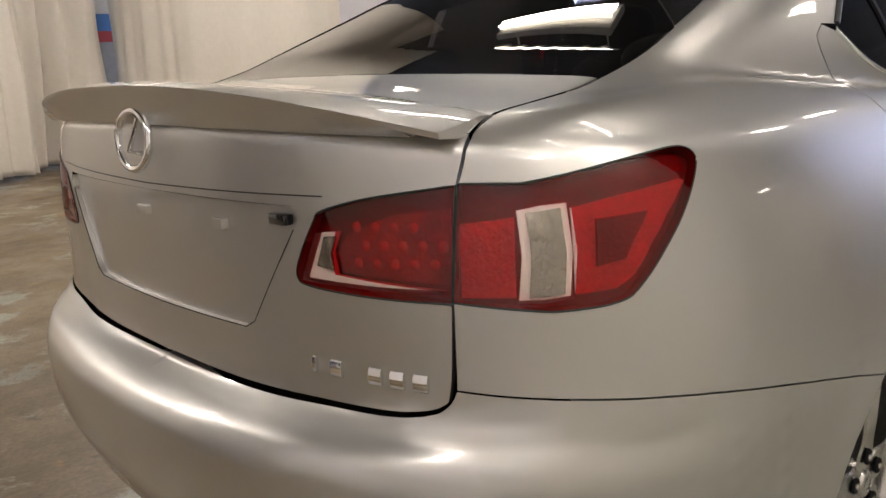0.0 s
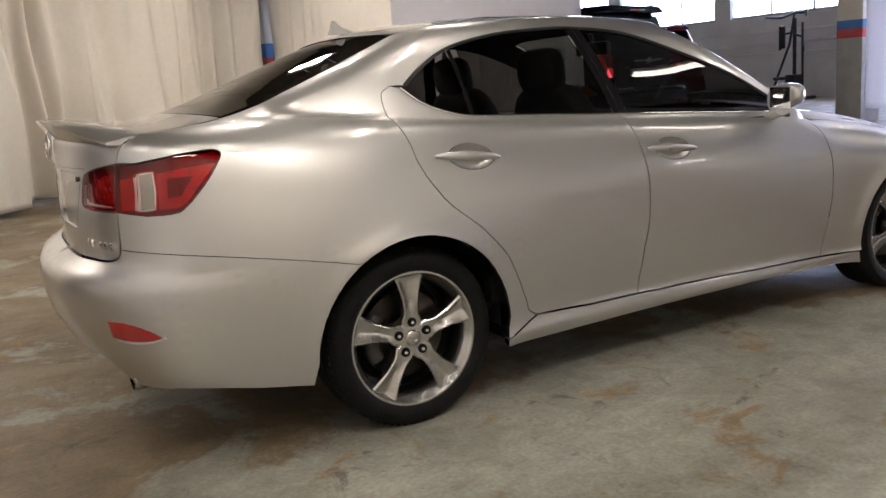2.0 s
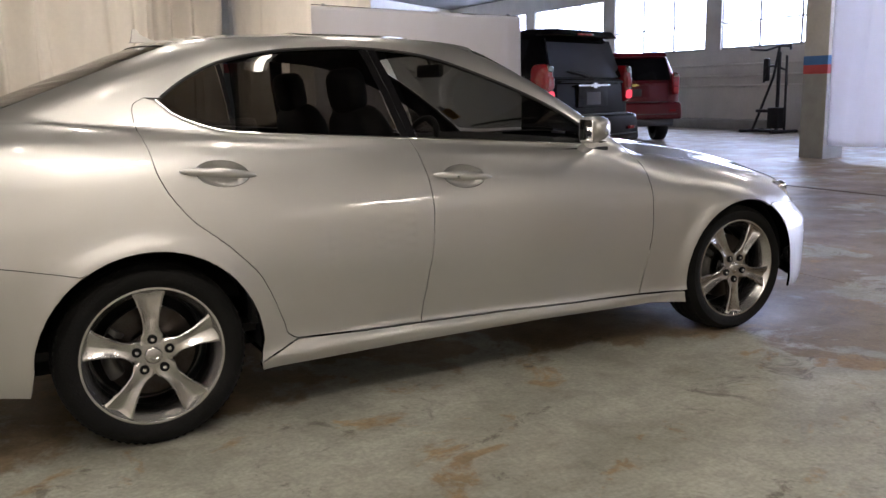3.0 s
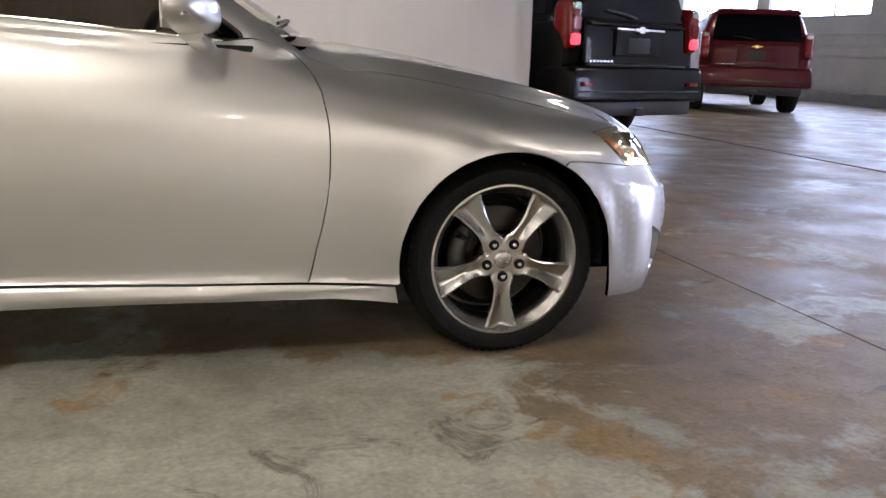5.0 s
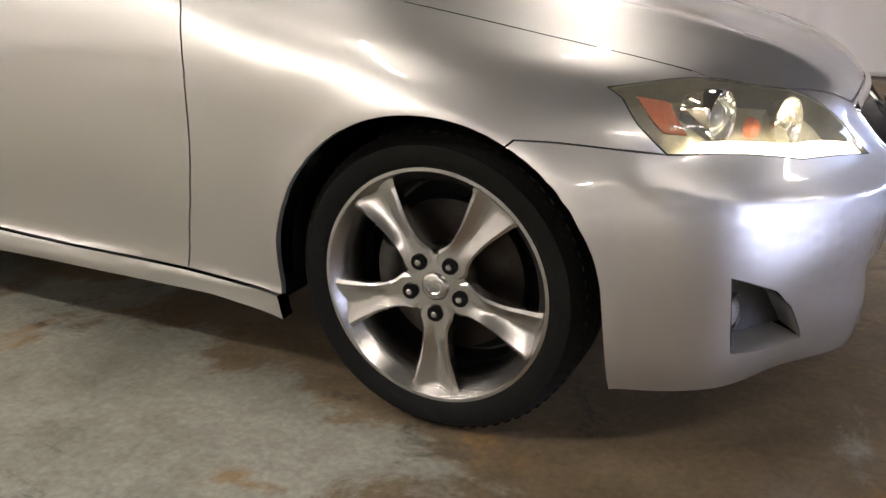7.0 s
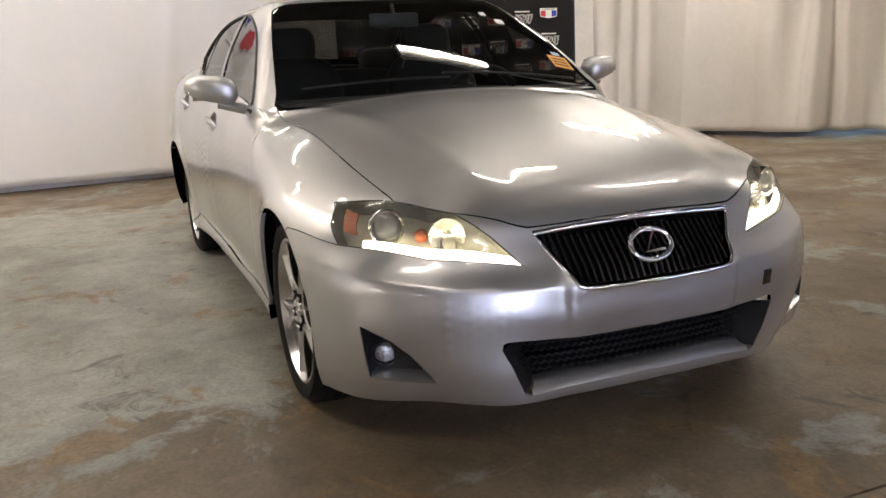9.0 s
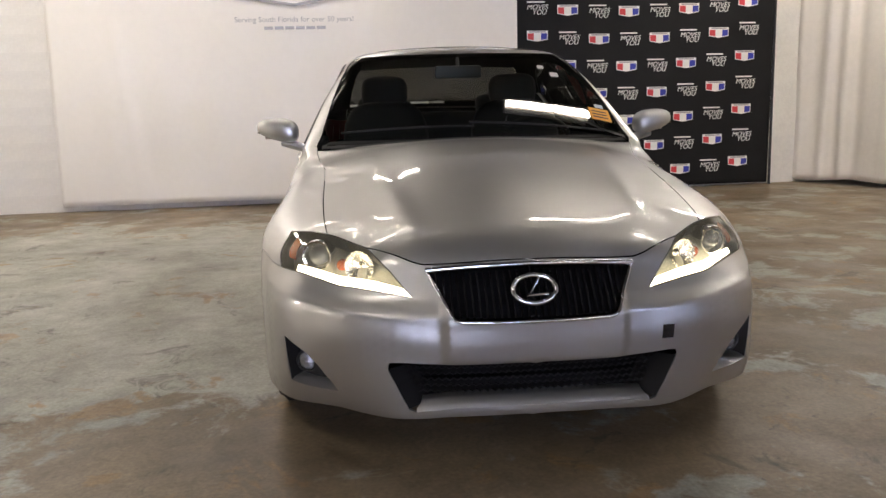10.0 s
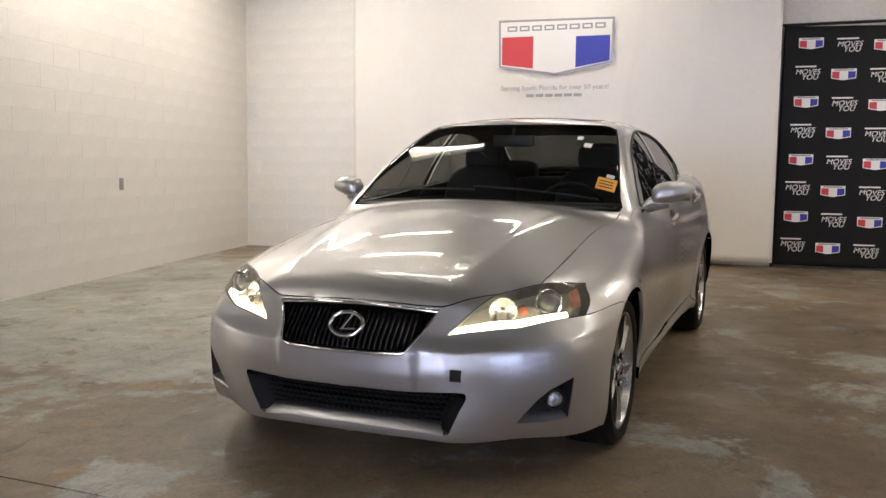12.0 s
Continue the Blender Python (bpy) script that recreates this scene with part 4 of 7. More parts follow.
def patch(outline, chart="side", holes=(), step=0.022, gap=0.002, offset=0.0, rim=0.014):
    """Fills an outline on the skin. Returns verts, normals, faces, border loops (index lists)."""
    loops = [outline, *holes]
    uvs, mids = [], []
    for i, lp in enumerate(loops):
        uv = to_chart(lp, chart)
        mid = np.abs(lp[:, 1]) < 0.0025
        uvs.append(shrink(uv, gap if i == 0 else -gap, mid))
        mids.append(mid)
    allb = np.concatenate(uvs)
    lo, hi = allb.min(0), allb.max(0)
    gx, gy = np.arange(lo[0] + step / 2, hi[0], step), np.arange(lo[1] + step / 2, hi[1], step * 0.87)
    lat = np.array([(x + (step / 2 if j % 2 else 0), y) for j, y in enumerate(gy) for x in gx])
    if len(lat):
        lat = lat[inside_poly(lat, uvs[0])]
    for h in uvs[1:]:
        if len(lat):
            lat = lat[~inside_poly(lat, h)]
    if len(lat):
        keep = np.ones(len(lat), bool)
        for c in range(0, len(lat), 2000):
            dd = np.min((lat[c:c + 2000, None, 0] - allb[None, :, 0]) ** 2 + (lat[c:c + 2000, None, 1] - allb[None, :, 1]) ** 2, axis=1)
            keep[c:c + 2000] = dd > (step * 0.45) ** 2
        lat = lat[keep]
    pts = np.concatenate([allb, lat]) if len(lat) else allb
    edges, st = [], 0
    for u in uvs:
        n = len(u)
        edges += [(st + i, st + (i + 1) % n) for i in range(n)]
        st += n
    vs, es, fs, ov, oe, of = delaunay_2d_cdt([Vector(p) for p in pts], edges, [], 0, 1e-6)
    q = np.array([(v.x, v.y) for v in vs])
    tri = np.array([f for f in fs if len(f) == 3])
    cen = q[tri].mean(1)
    ok = inside_poly(cen, uvs[0])
    for h in uvs[1:]:
        ok &= ~inside_poly(cen, h)
    tri = tri[ok]
    back = {}
    for new_i, olds in enumerate(ov):
        for o in olds:
            back[o] = new_i
    p = from_chart(q, chart)
    for i in range(len(allb)):
        if abs(np.concatenate(mids)[i]) and i in back:
            p[back[i], 1] = 0.0
    nm = normals(p)
    borders, st = [], 0
    midall = np.concatenate(mids)
    for u in uvs:
        n = len(u)
        for i in range(n):
            a, b = st + i, st + (i + 1) % n
            if not (midall[a] and midall[b]) and a in back and b in back and back[a] != back[b]:
                borders.append((back[a], back[b]))
        st += n
    # face the triangles outwards
    fn = np.cross(p[tri[:, 1]] - p[tri[:, 0]], p[tri[:, 2]] - p[tri[:, 0]])
    flip = np.sum(fn * nm[tri[:, 0]], axis=1) < 0
    tri[flip] = tri[flip][:, ::-1]
    return p + nm * offset, nm, tri, borders


def panel(name, outlines, parent, mat, sides, chart="side", holes=(), step=0.022, gap=0.002, offset=0.0, rim=0.014, backing=True, label="", charts=None, edge=0):
    """One sheet part. sides: -1 right, 1 left, 0 both halves in one mesh. outlines: one or several patches joined."""
    if isinstance(outlines, np.ndarray):
        outlines, charts, holesets = [outlines], [chart], [holes]
    else:
        holesets = [holes] + [()] * (len(outlines) - 1)
    V, F, M, LN, folds = [], [], [], [], set()
    middle = {}

    def vert(p):
        """Index of a new vertex; those on the car's middle line are shared by both halves."""
        if abs(p[1]) < 1e-6:
            key = (round(p[0], 5), round(p[2], 5))
            if key in middle:
                return middle[key]
            middle[key] = len(V)
        V.append(tuple(p))
        return len(V) - 1

    def face(ids, nrm, m):
        if len(set(ids)) == len(ids):
            F.append(tuple(ids))
            LN.extend(tuple(q) for q in nrm)
            M.append(m)

    for lp, ch, hs in zip(outlines, charts, holesets):
        p, nm, tri, borders = patch(lp, ch, hs, step, gap, offset, rim)
        out = p - p.mean(0)
        out -= np.sum(out * nm, 1, keepdims=True) * nm
        out /= np.maximum(np.linalg.norm(out, axis=1, keepdims=True), 1e-9)
        for sg in ((-1, 1) if sides == 0 else (sides,)):
            mul = np.array([1, sg, 1.0])
            P, Nn, O, D = p * mul, nm * mul, out * mul, (p - nm * rim) * mul
            top = [vert(q) for q in P]
            tris = tri[:, ::-1] if sg < 0 else tri
            for f in tris:
                face([top[i] for i in f], [Nn[i] for i in f], 0)
            if rim:
                # returned edge and dark inner face
                used = range(len(P)) if backing else sorted({i for e in borders for i in e})
                deep = {i: vert(D[i]) for i in used}
                for i, j in borders:
                    ids = (i, j, j, i) if sg > 0 else (j, i, i, j)
                    folds |= {(min(top[i], top[j]), max(top[i], top[j])), (min(deep[i], deep[j]), max(deep[i], deep[j]))}
                    face([top[ids[0]], top[ids[1]], deep[ids[2]], deep[ids[3]]], [O[k] for k in ids], edge)
                if backing:
                    for f in tris:
                        face([deep[i] for i in f[::-1]], [-Nn[i] for i in f[::-1]], 1)
    ob = link_mesh(name, V, F, [mat, DARK], parent, True, M, label)
    for e in ob.data.edges:
        if tuple(sorted(e.vertices)) in folds:
            e.use_edge_sharp = True
    ob.data.normals_split_custom_set(LN)
    return ob

car = empty("saloon_car", "silver four-door saloon car with alloy wheels on the concrete floor", "car")

R_SEAM = smooth_line([(0.054, 1.19), (0.014, 1.165), (0.008, 1.12), (0.014, 1.083), (0.037, 1.003), (0.064, 0.904), (0.143, 0.785), (0.267, 0.676), (0.373, 0.555), (0.44, 0.40), (0.462, 0.335), (0.50, 0.312)])
B_SEAM = smooth_line([(1.015, 0.293), (1.044, 0.45), (1.073, 0.628), (1.075, 0.784), (1.05, 0.917), (1.02, 1.012)])
F_SEAM = smooth_line([(2.132, 0.259), (2.165, 0.40), (2.187, 0.52), (2.192, 0.66), (2.182, 0.77), (2.158, 0.85), (2.115, 0.905), (2.06, 0.94), (1.985, 0.957)])
BELT = smooth_line([(0.09, 1.178), (0.155, 1.122), (0.24, 1.085), (0.345, 1.061), (0.588, 1.043), (1.02, 1.012), (1.26, 0.995), (1.905, 0.946)], 5)
WIN_UP = smooth_line([(1.955, 0.957), (1.93, 0.985), (1.75, 1.105), (1.492, 1.227), (1.195, 1.328), (0.924, 1.363), (0.736, 1.363), (0.536, 1.35), (0.337, 1.312), (0.203, 1.252), (0.108, 1.188)], 6)
DOOR_LOW = [(0.50, 0.312), (0.753, 0.298), (1.015, 0.293), (1.416, 0.283), (2.132, 0.259)]
BELT_R = [p for p in BELT if p[0] <= 1.02]
BELT_F = [p for p in BELT if p[0] >= 1.02]

LINE = dict(
    r_seam=on_side(R_SEAM), b_seam=on_side(B_SEAM), f_seam=on_side(F_SEAM), belt_r=on_side(BELT_R), belt_f=on_side(BELT_F), win_up=on_side(WIN_UP),
    low_r=on_side(DOOR_LOW[:3]), low_f=on_side(DOOR_LOW[2:]),
    hood_side=on_top(smooth_line([(2.095, 0.715), (2.2, 0.70), (2.36, 0.672), (2.6, 0.662), (2.9, 0.656), (3.1, 0.645), (3.205, 0.632)])),
    hl_top=on_top(smooth_line([(3.205, 0.632), (3.15, 0.685), (3.10, 0.73), (3.056, 0.762)])),
    hl_in=on_top(smooth_line([(3.205, 0.632), (3.262, 0.566), (3.331, 0.505)])),
    hood_edge=on_top(smooth_line([(3.331, 0.505), (3.385, 0.437), (3.420, 0.380), (3.436, 0.335)])),
    hl_back=on_side([(3.085, 0.685), (3.12, 0.645), (3.172, 0.597)]),
    f_seam_b=on_side(smooth_line([(3.172, 0.597), (3.10, 0.607), (3.0, 0.617), (2.929, 0.620)])),
)


def rev(a):
    return a[::-1]


def blend(p, q, n=10):
    """Straight bridge between two skin points, dropped onto the skin."""
    a = np.array([p + (q - p) * k / n for k in range(n + 1)])
    nm = normals(a)
    for _ in range(4):
        f = body_form(a[:, 0], a[:, 1], a[:, 2])
        a = a - nm * f[:, None]
    return a


LINE["hl_back"] = np.concatenate([blend(LINE["hl_top"][-1], LINE["hl_back"][0], 4)[:-1], LINE["hl_back"]])
HL_TIP = on_front([(0.372, 0.542), (0.372, 0.5421)])[0]
hl_bottom = blend(LINE["hl_back"][-1], on_front([(0.60, 0.568), (0.60, 0.5681)])[0], 12)
hl_bottom = np.concatenate([hl_bottom, blend(hl_bottom[-1], HL_TIP, 12)])
hl_mid = on_front([(0.436, 0.617), (0.436, 0.6171)])[0]
hl_inner = np.concatenate([blend(HL_TIP, hl_mid, 5)[:-1], blend(hl_mid, LINE["hl_in"][-1], 5)])

# doors and sides
def ellipse_side(cx, cz, a, b, tilt, n=40):
    c, s_ = math.cos(radians(tilt)), math.sin(radians(tilt))
    return [(cx + a * math.cos(2 * math.pi * k / n) * c - b * math.sin(2 * math.pi * k / n) * s_, cz + a * math.cos(2 * math.pi * k / n) * s_ + b * math.sin(2 * math.pi * k / n) * c) for k in range(n + 1)]


WELL_R = loop(on_side(ellipse_side(0.268, 0.928, 0.092, 0.044, -7)))
WELL_F = loop(on_side(ellipse_side(1.225, 0.857, 0.092, 0.044, -6)))
rear_door = {}
front_door = {}
for sg in (-1, 1):
    rear_door[sg] = panel("rear_door", loop(LINE["r_seam"], LINE["low_r"], LINE["b_seam"], rev(LINE["belt_r"])), car, PAINT, sg, holes=(WELL_R,))
    front_door[sg] = panel("front_door", loop(rev(LINE["b_seam"]), LINE["low_f"], LINE["f_seam"], rev(LINE["belt_f"])), car, PAINT, sg, holes=(WELL_F,))

# tail lamp outlines
TL_TOP = on_rear([(0.637, 1.02), (0.637, 1.0201)])[0]
TL_LOW = on_rear([(0.635, 0.870), (0.635, 0.8701)])[0]
tl_out = np.concatenate([on_side(smooth_line([(-0.83, 1.018), (-0.75, 1.031), (-0.66, 1.041), (-0.615, 1.042), (-0.595, 1.032), (-0.60, 1.012), (-0.65, 0.945), (-0.715, 0.878), (-0.75, 0.861), (-0.82, 0.858)]))])
TL_OUTER = loop(blend(TL_TOP, tl_out[0], 5), tl_out, blend(tl_out[-1], TL_LOW, 5), blend(TL_LOW, TL_TOP, 8))
tl_in = on_rear(smooth_line([(0.635, 0.868), (0.5, 0.868), (0.415, 0.872), (0.392, 0.882), (0.398, 0.91), (0.43, 0.965), (0.445, 0.98), (0.52, 1.0), (0.635, 1.018)]))
TL_INNER = loop(tl_in, blend(tl_in[-1], tl_in[0], 8))

BUMP_SEAM = on_side(smooth_line([(-0.22, 0.634), (-0.4, 0.674), (-0.6, 0.712), (-0.80, 0.742)]))
BUMP_CORNER = on_rear([(0.636, 0.752), (0.636, 0.7521)])[0]
bump_end = blend(BUMP_SEAM[-1], BUMP_CORNER, 10)
DECK_CORNER = on_top([(-0.845, 0.636), (-0.845, 0.6361)])[0]
glass_side_r = on_top(smooth_line([(-0.522, 0.60), (-0.3, 0.585), (-0.1, 0.562), (0.08, 0.53), (0.18, 0.50)]))
glass_side_f = on_top(smooth_line([(1.435, 0.555), (1.6, 0.597), (1.8, 0.642), (2.035, 0.692)]))
roof_side = on_top(smooth_line([(0.18, 0.50), (0.4, 0.497), (0.9, 0.497), (1.25, 0.505), (1.435, 0.555)]))
side_loop = loop(
    on_side([(0.352, 0.25)] + arc_side(HUB_R, ARCH_R, 2, 119.5)), BUMP_SEAM, bump_end, blend(BUMP_CORNER, TL_LOW, 8), rev(blend(tl_out[-1], TL_LOW, 5)), rev(tl_out), rev(blend(TL_TOP, tl_out[0], 5)),
    blend(TL_TOP, DECK_CORNER, 6), on_top([(-0.845, 0.636), (-0.7, 0.622), (-0.522, 0.60)]), glass_side_r, roof_side, glass_side_f, on_top([(2.035, 0.692), (2.095, 0.715)]),
    blend(on_top([(2.095, 0.715), (2.095, 0.7151)])[0], on_side([(2.06, 0.94), (2.06, 0.9401)])[0], 5), on_side([(2.06, 0.94), (1.985, 0.957), (1.955, 0.957)]), LINE["win_up"], on_side([(0.108, 1.188), (0.054, 1.19)]), LINE["r_seam"],
    on_side([(0.50, 0.312), (0.44, 0.285), (0.352, 0.25)]))
for sg in (-1, 1):
    panel("body_side", side_loop, car, PAINT, sg, gap=0.001, edge=1)

sill_loop = loop(on_side([(0.350, 0.246), (0.44, 0.281), (0.50, 0.308), (0.753, 0.294), (1.015, 0.289), (1.416, 0.279), (2.132, 0.255), (2.392, 0.242)]), on_side([(2.392, 0.242), (2.402, 0.186)]), on_side([(2.402, 0.186), (2.3, 0.198), (2.2, 0.208), (1.5, 0.21), (0.6, 0.21), (0.36, 0.212)]))
fender_loop = loop(LINE["hood_side"], LINE["hl_top"], LINE["hl_back"], LINE["f_seam_b"], on_side(arc_side(HUB_F, ARCH_F, 61, 189.5)), on_side([(2.394, 0.246), (2.136, 0.259)]), LINE["f_seam"][:-6],
                   blend(LINE["f_seam"][-7], LINE["hood_side"][0], 4))
for sg in (-1, 1):
    panel("sill", sill_loop, car, PAINT, sg, rim=0.03)
    panel("front_fender", fender_loop, car, PAINT, sg)

# nose
GRILLE = on_front(smooth_line([(0.0, 0.475), (0.12, 0.475), (0.228, 0.478)], 4) + [(0.250, 0.486), (0.324, 0.616)] + smooth_line([(0.325, 0.621), (0.15, 0.630), (0.0, 0.634)], 4))
INTAKE = on_front(smooth_line([(0.0, 0.193), (0.25, 0.191), (0.372, 0.184)], 4) + [(0.39, 0.193), (0.452, 0.325), (0.45, 0.338)] + smooth_line([(0.45, 0.34), (0.42, 0.345), (0.25, 0.338), (0.0, 0.338)], 4))
FOG = on_front([(0.782, 0.39), (0.775, 0.32), (0.765, 0.245), (0.70, 0.236), (0.61, 0.232), (0.64, 0.27), (0.675, 0.315), (0.715, 0.352), (0.782, 0.39)])
hood_front = on_top(smooth_line([(3.436, 0.335), (3.440, 0.29), (3.449, 0.15), (3.454, 0.0)]))
bump_low = on_front(smooth_line([(0.0, 0.157), (0.25, 0.157), (0.40, 0.155), (0.55, 0.160), (0.70, 0.165), (0.80, 0.167)], 4))
bump_low_side = blend(bump_low[-1], on_side([(3.108, 0.172), (3.108, 0.1721)])[0], 12)
bumper_loop = loop(bump_low, bump_low_side, on_side([(3.108, 0.172), (3.10, 0.26)] + arc_side(HUB_F, ARCH_F, 10, 61)), rev(LINE["f_seam_b"]), hl_bottom, hl_inner, LINE["hood_edge"], hood_front, on_front([(0.0, 0.639), (0.0, 0.635)]), rev(GRILLE), on_front([(0.0, 0.475), (0.0, 0.338)]), rev(INTAKE), on_front([(0.0, 0.193), (0.0, 0.157)]))
panel("front_bumper", bumper_loop, car, PAINT, 0, holes=(loop(FOG),), step=0.018, rim=0.012)
hood_loop = loop(rev(hood_front), rev(LINE["hood_edge"]), rev(LINE["hl_in"]), rev(LINE["hood_side"]), on_top(smooth_line([(2.095, 0.715), (2.13, 0.69), (2.18, 0.5), (2.225, 0.25), (2.24, 0.0)])), on_top([(2.24, 0.0), (2.8, 0.0), (3.454, 0.0)]))
panel("bonnet", hood_loop, car, PAINT, 0, chart="top")

# roof and glass
ws_loop = loop(on_top(smooth_line([(2.205, 0.0), (2.19, 0.25), (2.145, 0.5), (2.075, 0.675), (2.035, 0.688)])), rev(glass_side_f), on_top(smooth_line([(1.435, 0.555), (1.458, 0.45), (1.483, 0.2), (1.49, 0.0)])), on_top([(1.49, 0.0), (1.8, 0.0), (2.205, 0.0)]))
panel("windscreen", ws_loop, car, CLEARGLASS, 0, chart="top", gap=0.006, offset=-0.003, rim=0, label="clear windscreen glass").visible_shadow = False
rg_loop = loop(on_top(smooth_line([(0.11, 0.0), (0.125, 0.25), (0.16, 0.46), (0.18, 0.50)])), rev(glass_side_r), on_top(smooth_line([(-0.522, 0.60), (-0.545, 0.4), (-0.56, 0.2), (-0.565, 0.0)])), on_top([(-0.565, 0.0), (-0.2, 0.0), (0.11, 0.0)]))
panel("rear_window", rg_loop, car, DARKTINT, 0, chart="top", gap=0.005, offset=-0.003, rim=0, label="dark tinted rear window").visible_shadow = False
roof_loop = loop(on_top(smooth_line([(1.487, 0.0), (1.48, 0.2), (1.455, 0.45), (1.435, 0.555)])), rev(roof_side), on_top(smooth_line([(0.18, 0.50), (0.16, 0.46), (0.125, 0.25), (0.11, 0.0)])), on_top([(0.11, 0.0), (0.7, 0.0), (1.487, 0.0)]))
panel("roof", roof_loop, car, PAINT, 0, chart="top", gap=0.0008, rim=0.02, edge=1)

# boot lid: deck and tail face
boot_top = loop(on_top(smooth_line([(-0.575, 0.0), (-0.57, 0.2), (-0.555, 0.4), (-0.53, 0.597)])), on_top([(-0.53, 0.597), (-0.7, 0.618), (-0.845, 0.632)]), on_top(smooth_line([(-0.845, 0.632), (-0.875, 0.58), (-0.905, 0.48), (-0.932, 0.3), (-0.945, 0.0)])), on_top([(-0.945, 0.0), (-0.8, 0.0), (-0.575, 0.0)]))
RECESS = on_rear([(0.0, 0.785), (0.262, 0.788), (0.285, 0.80), (0.40, 0.965), (0.39, 0.983), (0.0, 0.983)])
edge = rev(on_top(smooth_line([(-0.845, 0.632), (-0.875, 0.58), (-0.905, 0.48), (-0.932, 0.3), (-0.945, 0.0)])))
boot_face = loop(rev(edge), on_rear([(0.0, 1.06), (0.0, 0.983)]), rev(RECESS), on_rear([(0.0, 0.785), (0.0, 0.698)]), on_rear(smooth_line([(0.0, 0.698), (0.3, 0.70), (0.5, 0.708), (0.58, 0.715), (0.618, 0.728), (0.630, 0.75), (0.634, 0.865)])), tl_in, blend(tl_in[-1], edge[-1], 6))
panel("boot_lid", [boot_top, boot_face], car, PAINT, 0, charts=["top", "side"], gap=0.0012)
panel("number_plate_recess", loop(RECESS, on_rear([(0.0, 0.983), (0.0, 0.785)])), car, PAINT, 0, offset=-0.011, gap=-0.006, rim=0)
rb_low = on_rear(smooth_line([(0.0, 0.392), (0.3, 0.392), (0.46, 0.390), (0.535, 0.375), (0.595, 0.325), (0.625, 0.304)], 4))
rb_side = on_side(smooth_line([(-0.80, 0.303), (-0.68, 0.290), (-0.55, 0.268), (-0.397, 0.246)], 4))
rb_low_side = np.concatenate([blend(rb_low[-1], rb_side[0], 10), rb_side[1:]])
rear_bumper_loop = loop(on_rear(smooth_line([(0.0, 0.692), (0.3, 0.694), (0.5, 0.702), (0.59, 0.712), (0.625, 0.73), (0.634, 0.748)])), rev(bump_end), rev(BUMP_SEAM), on_side(arc_side(HUB_R, ARCH_R, 119.5, 178) + [(-0.397, 0.246)]), rev(rb_low_side), rev(rb_low), on_rear([(0.0, 0.392), (0.0, 0.692)]))
panel("rear_bumper", rear_bumper_loop, car, PAINT, 0, rim=0.03)

# ---- the saloon's glass, lamps, wheels and trim ----
def chart_loop(uv, chart="side"):
    """Closed outline on the skin from chart coordinates."""
    a = np.array(densify(list(uv) + [uv[0]], 0.01)[:-1])
    return from_chart(a, chart)


def bowl(name, outline, depth, parent, mat, sg, rim_soft=0.4, label=""):
    p, nm, tri, _ = patch(outline, "side", (), 0.008, 0.0)
    q, b = to_chart(p, "side"), to_chart(outline, "side")
    cen = b.mean(0)
    dmin = np.sqrt(np.min((q[:, None, 0] - b[None, :, 0]) ** 2 + (q[:, None, 1] - b[None, :, 1]) ** 2, axis=1))
    t = np.clip(dmin / (dmin.max() * rim_soft + 1e-9), 0, 1)
    v = (p - nm * (depth * t * t * (3 - 2 * t))[:, None]) * np.array([1, sg, 1])
    return link_mesh(name, v, tri[:, ::-1] if sg < 0 else tri, mat, parent, True, None, label)


def skin_tube(name, line, r, mat, parent, sg, off=0.0, closed=False, flat=1.0, label="", seg=8):
    nm = normals(line)
    pts = (line + nm * off) * np.array([1, sg, 1])
    return part(name, tube([tuple(p) for p in pts], r, seg, closed, None, flat), mat, parent, label, 60)


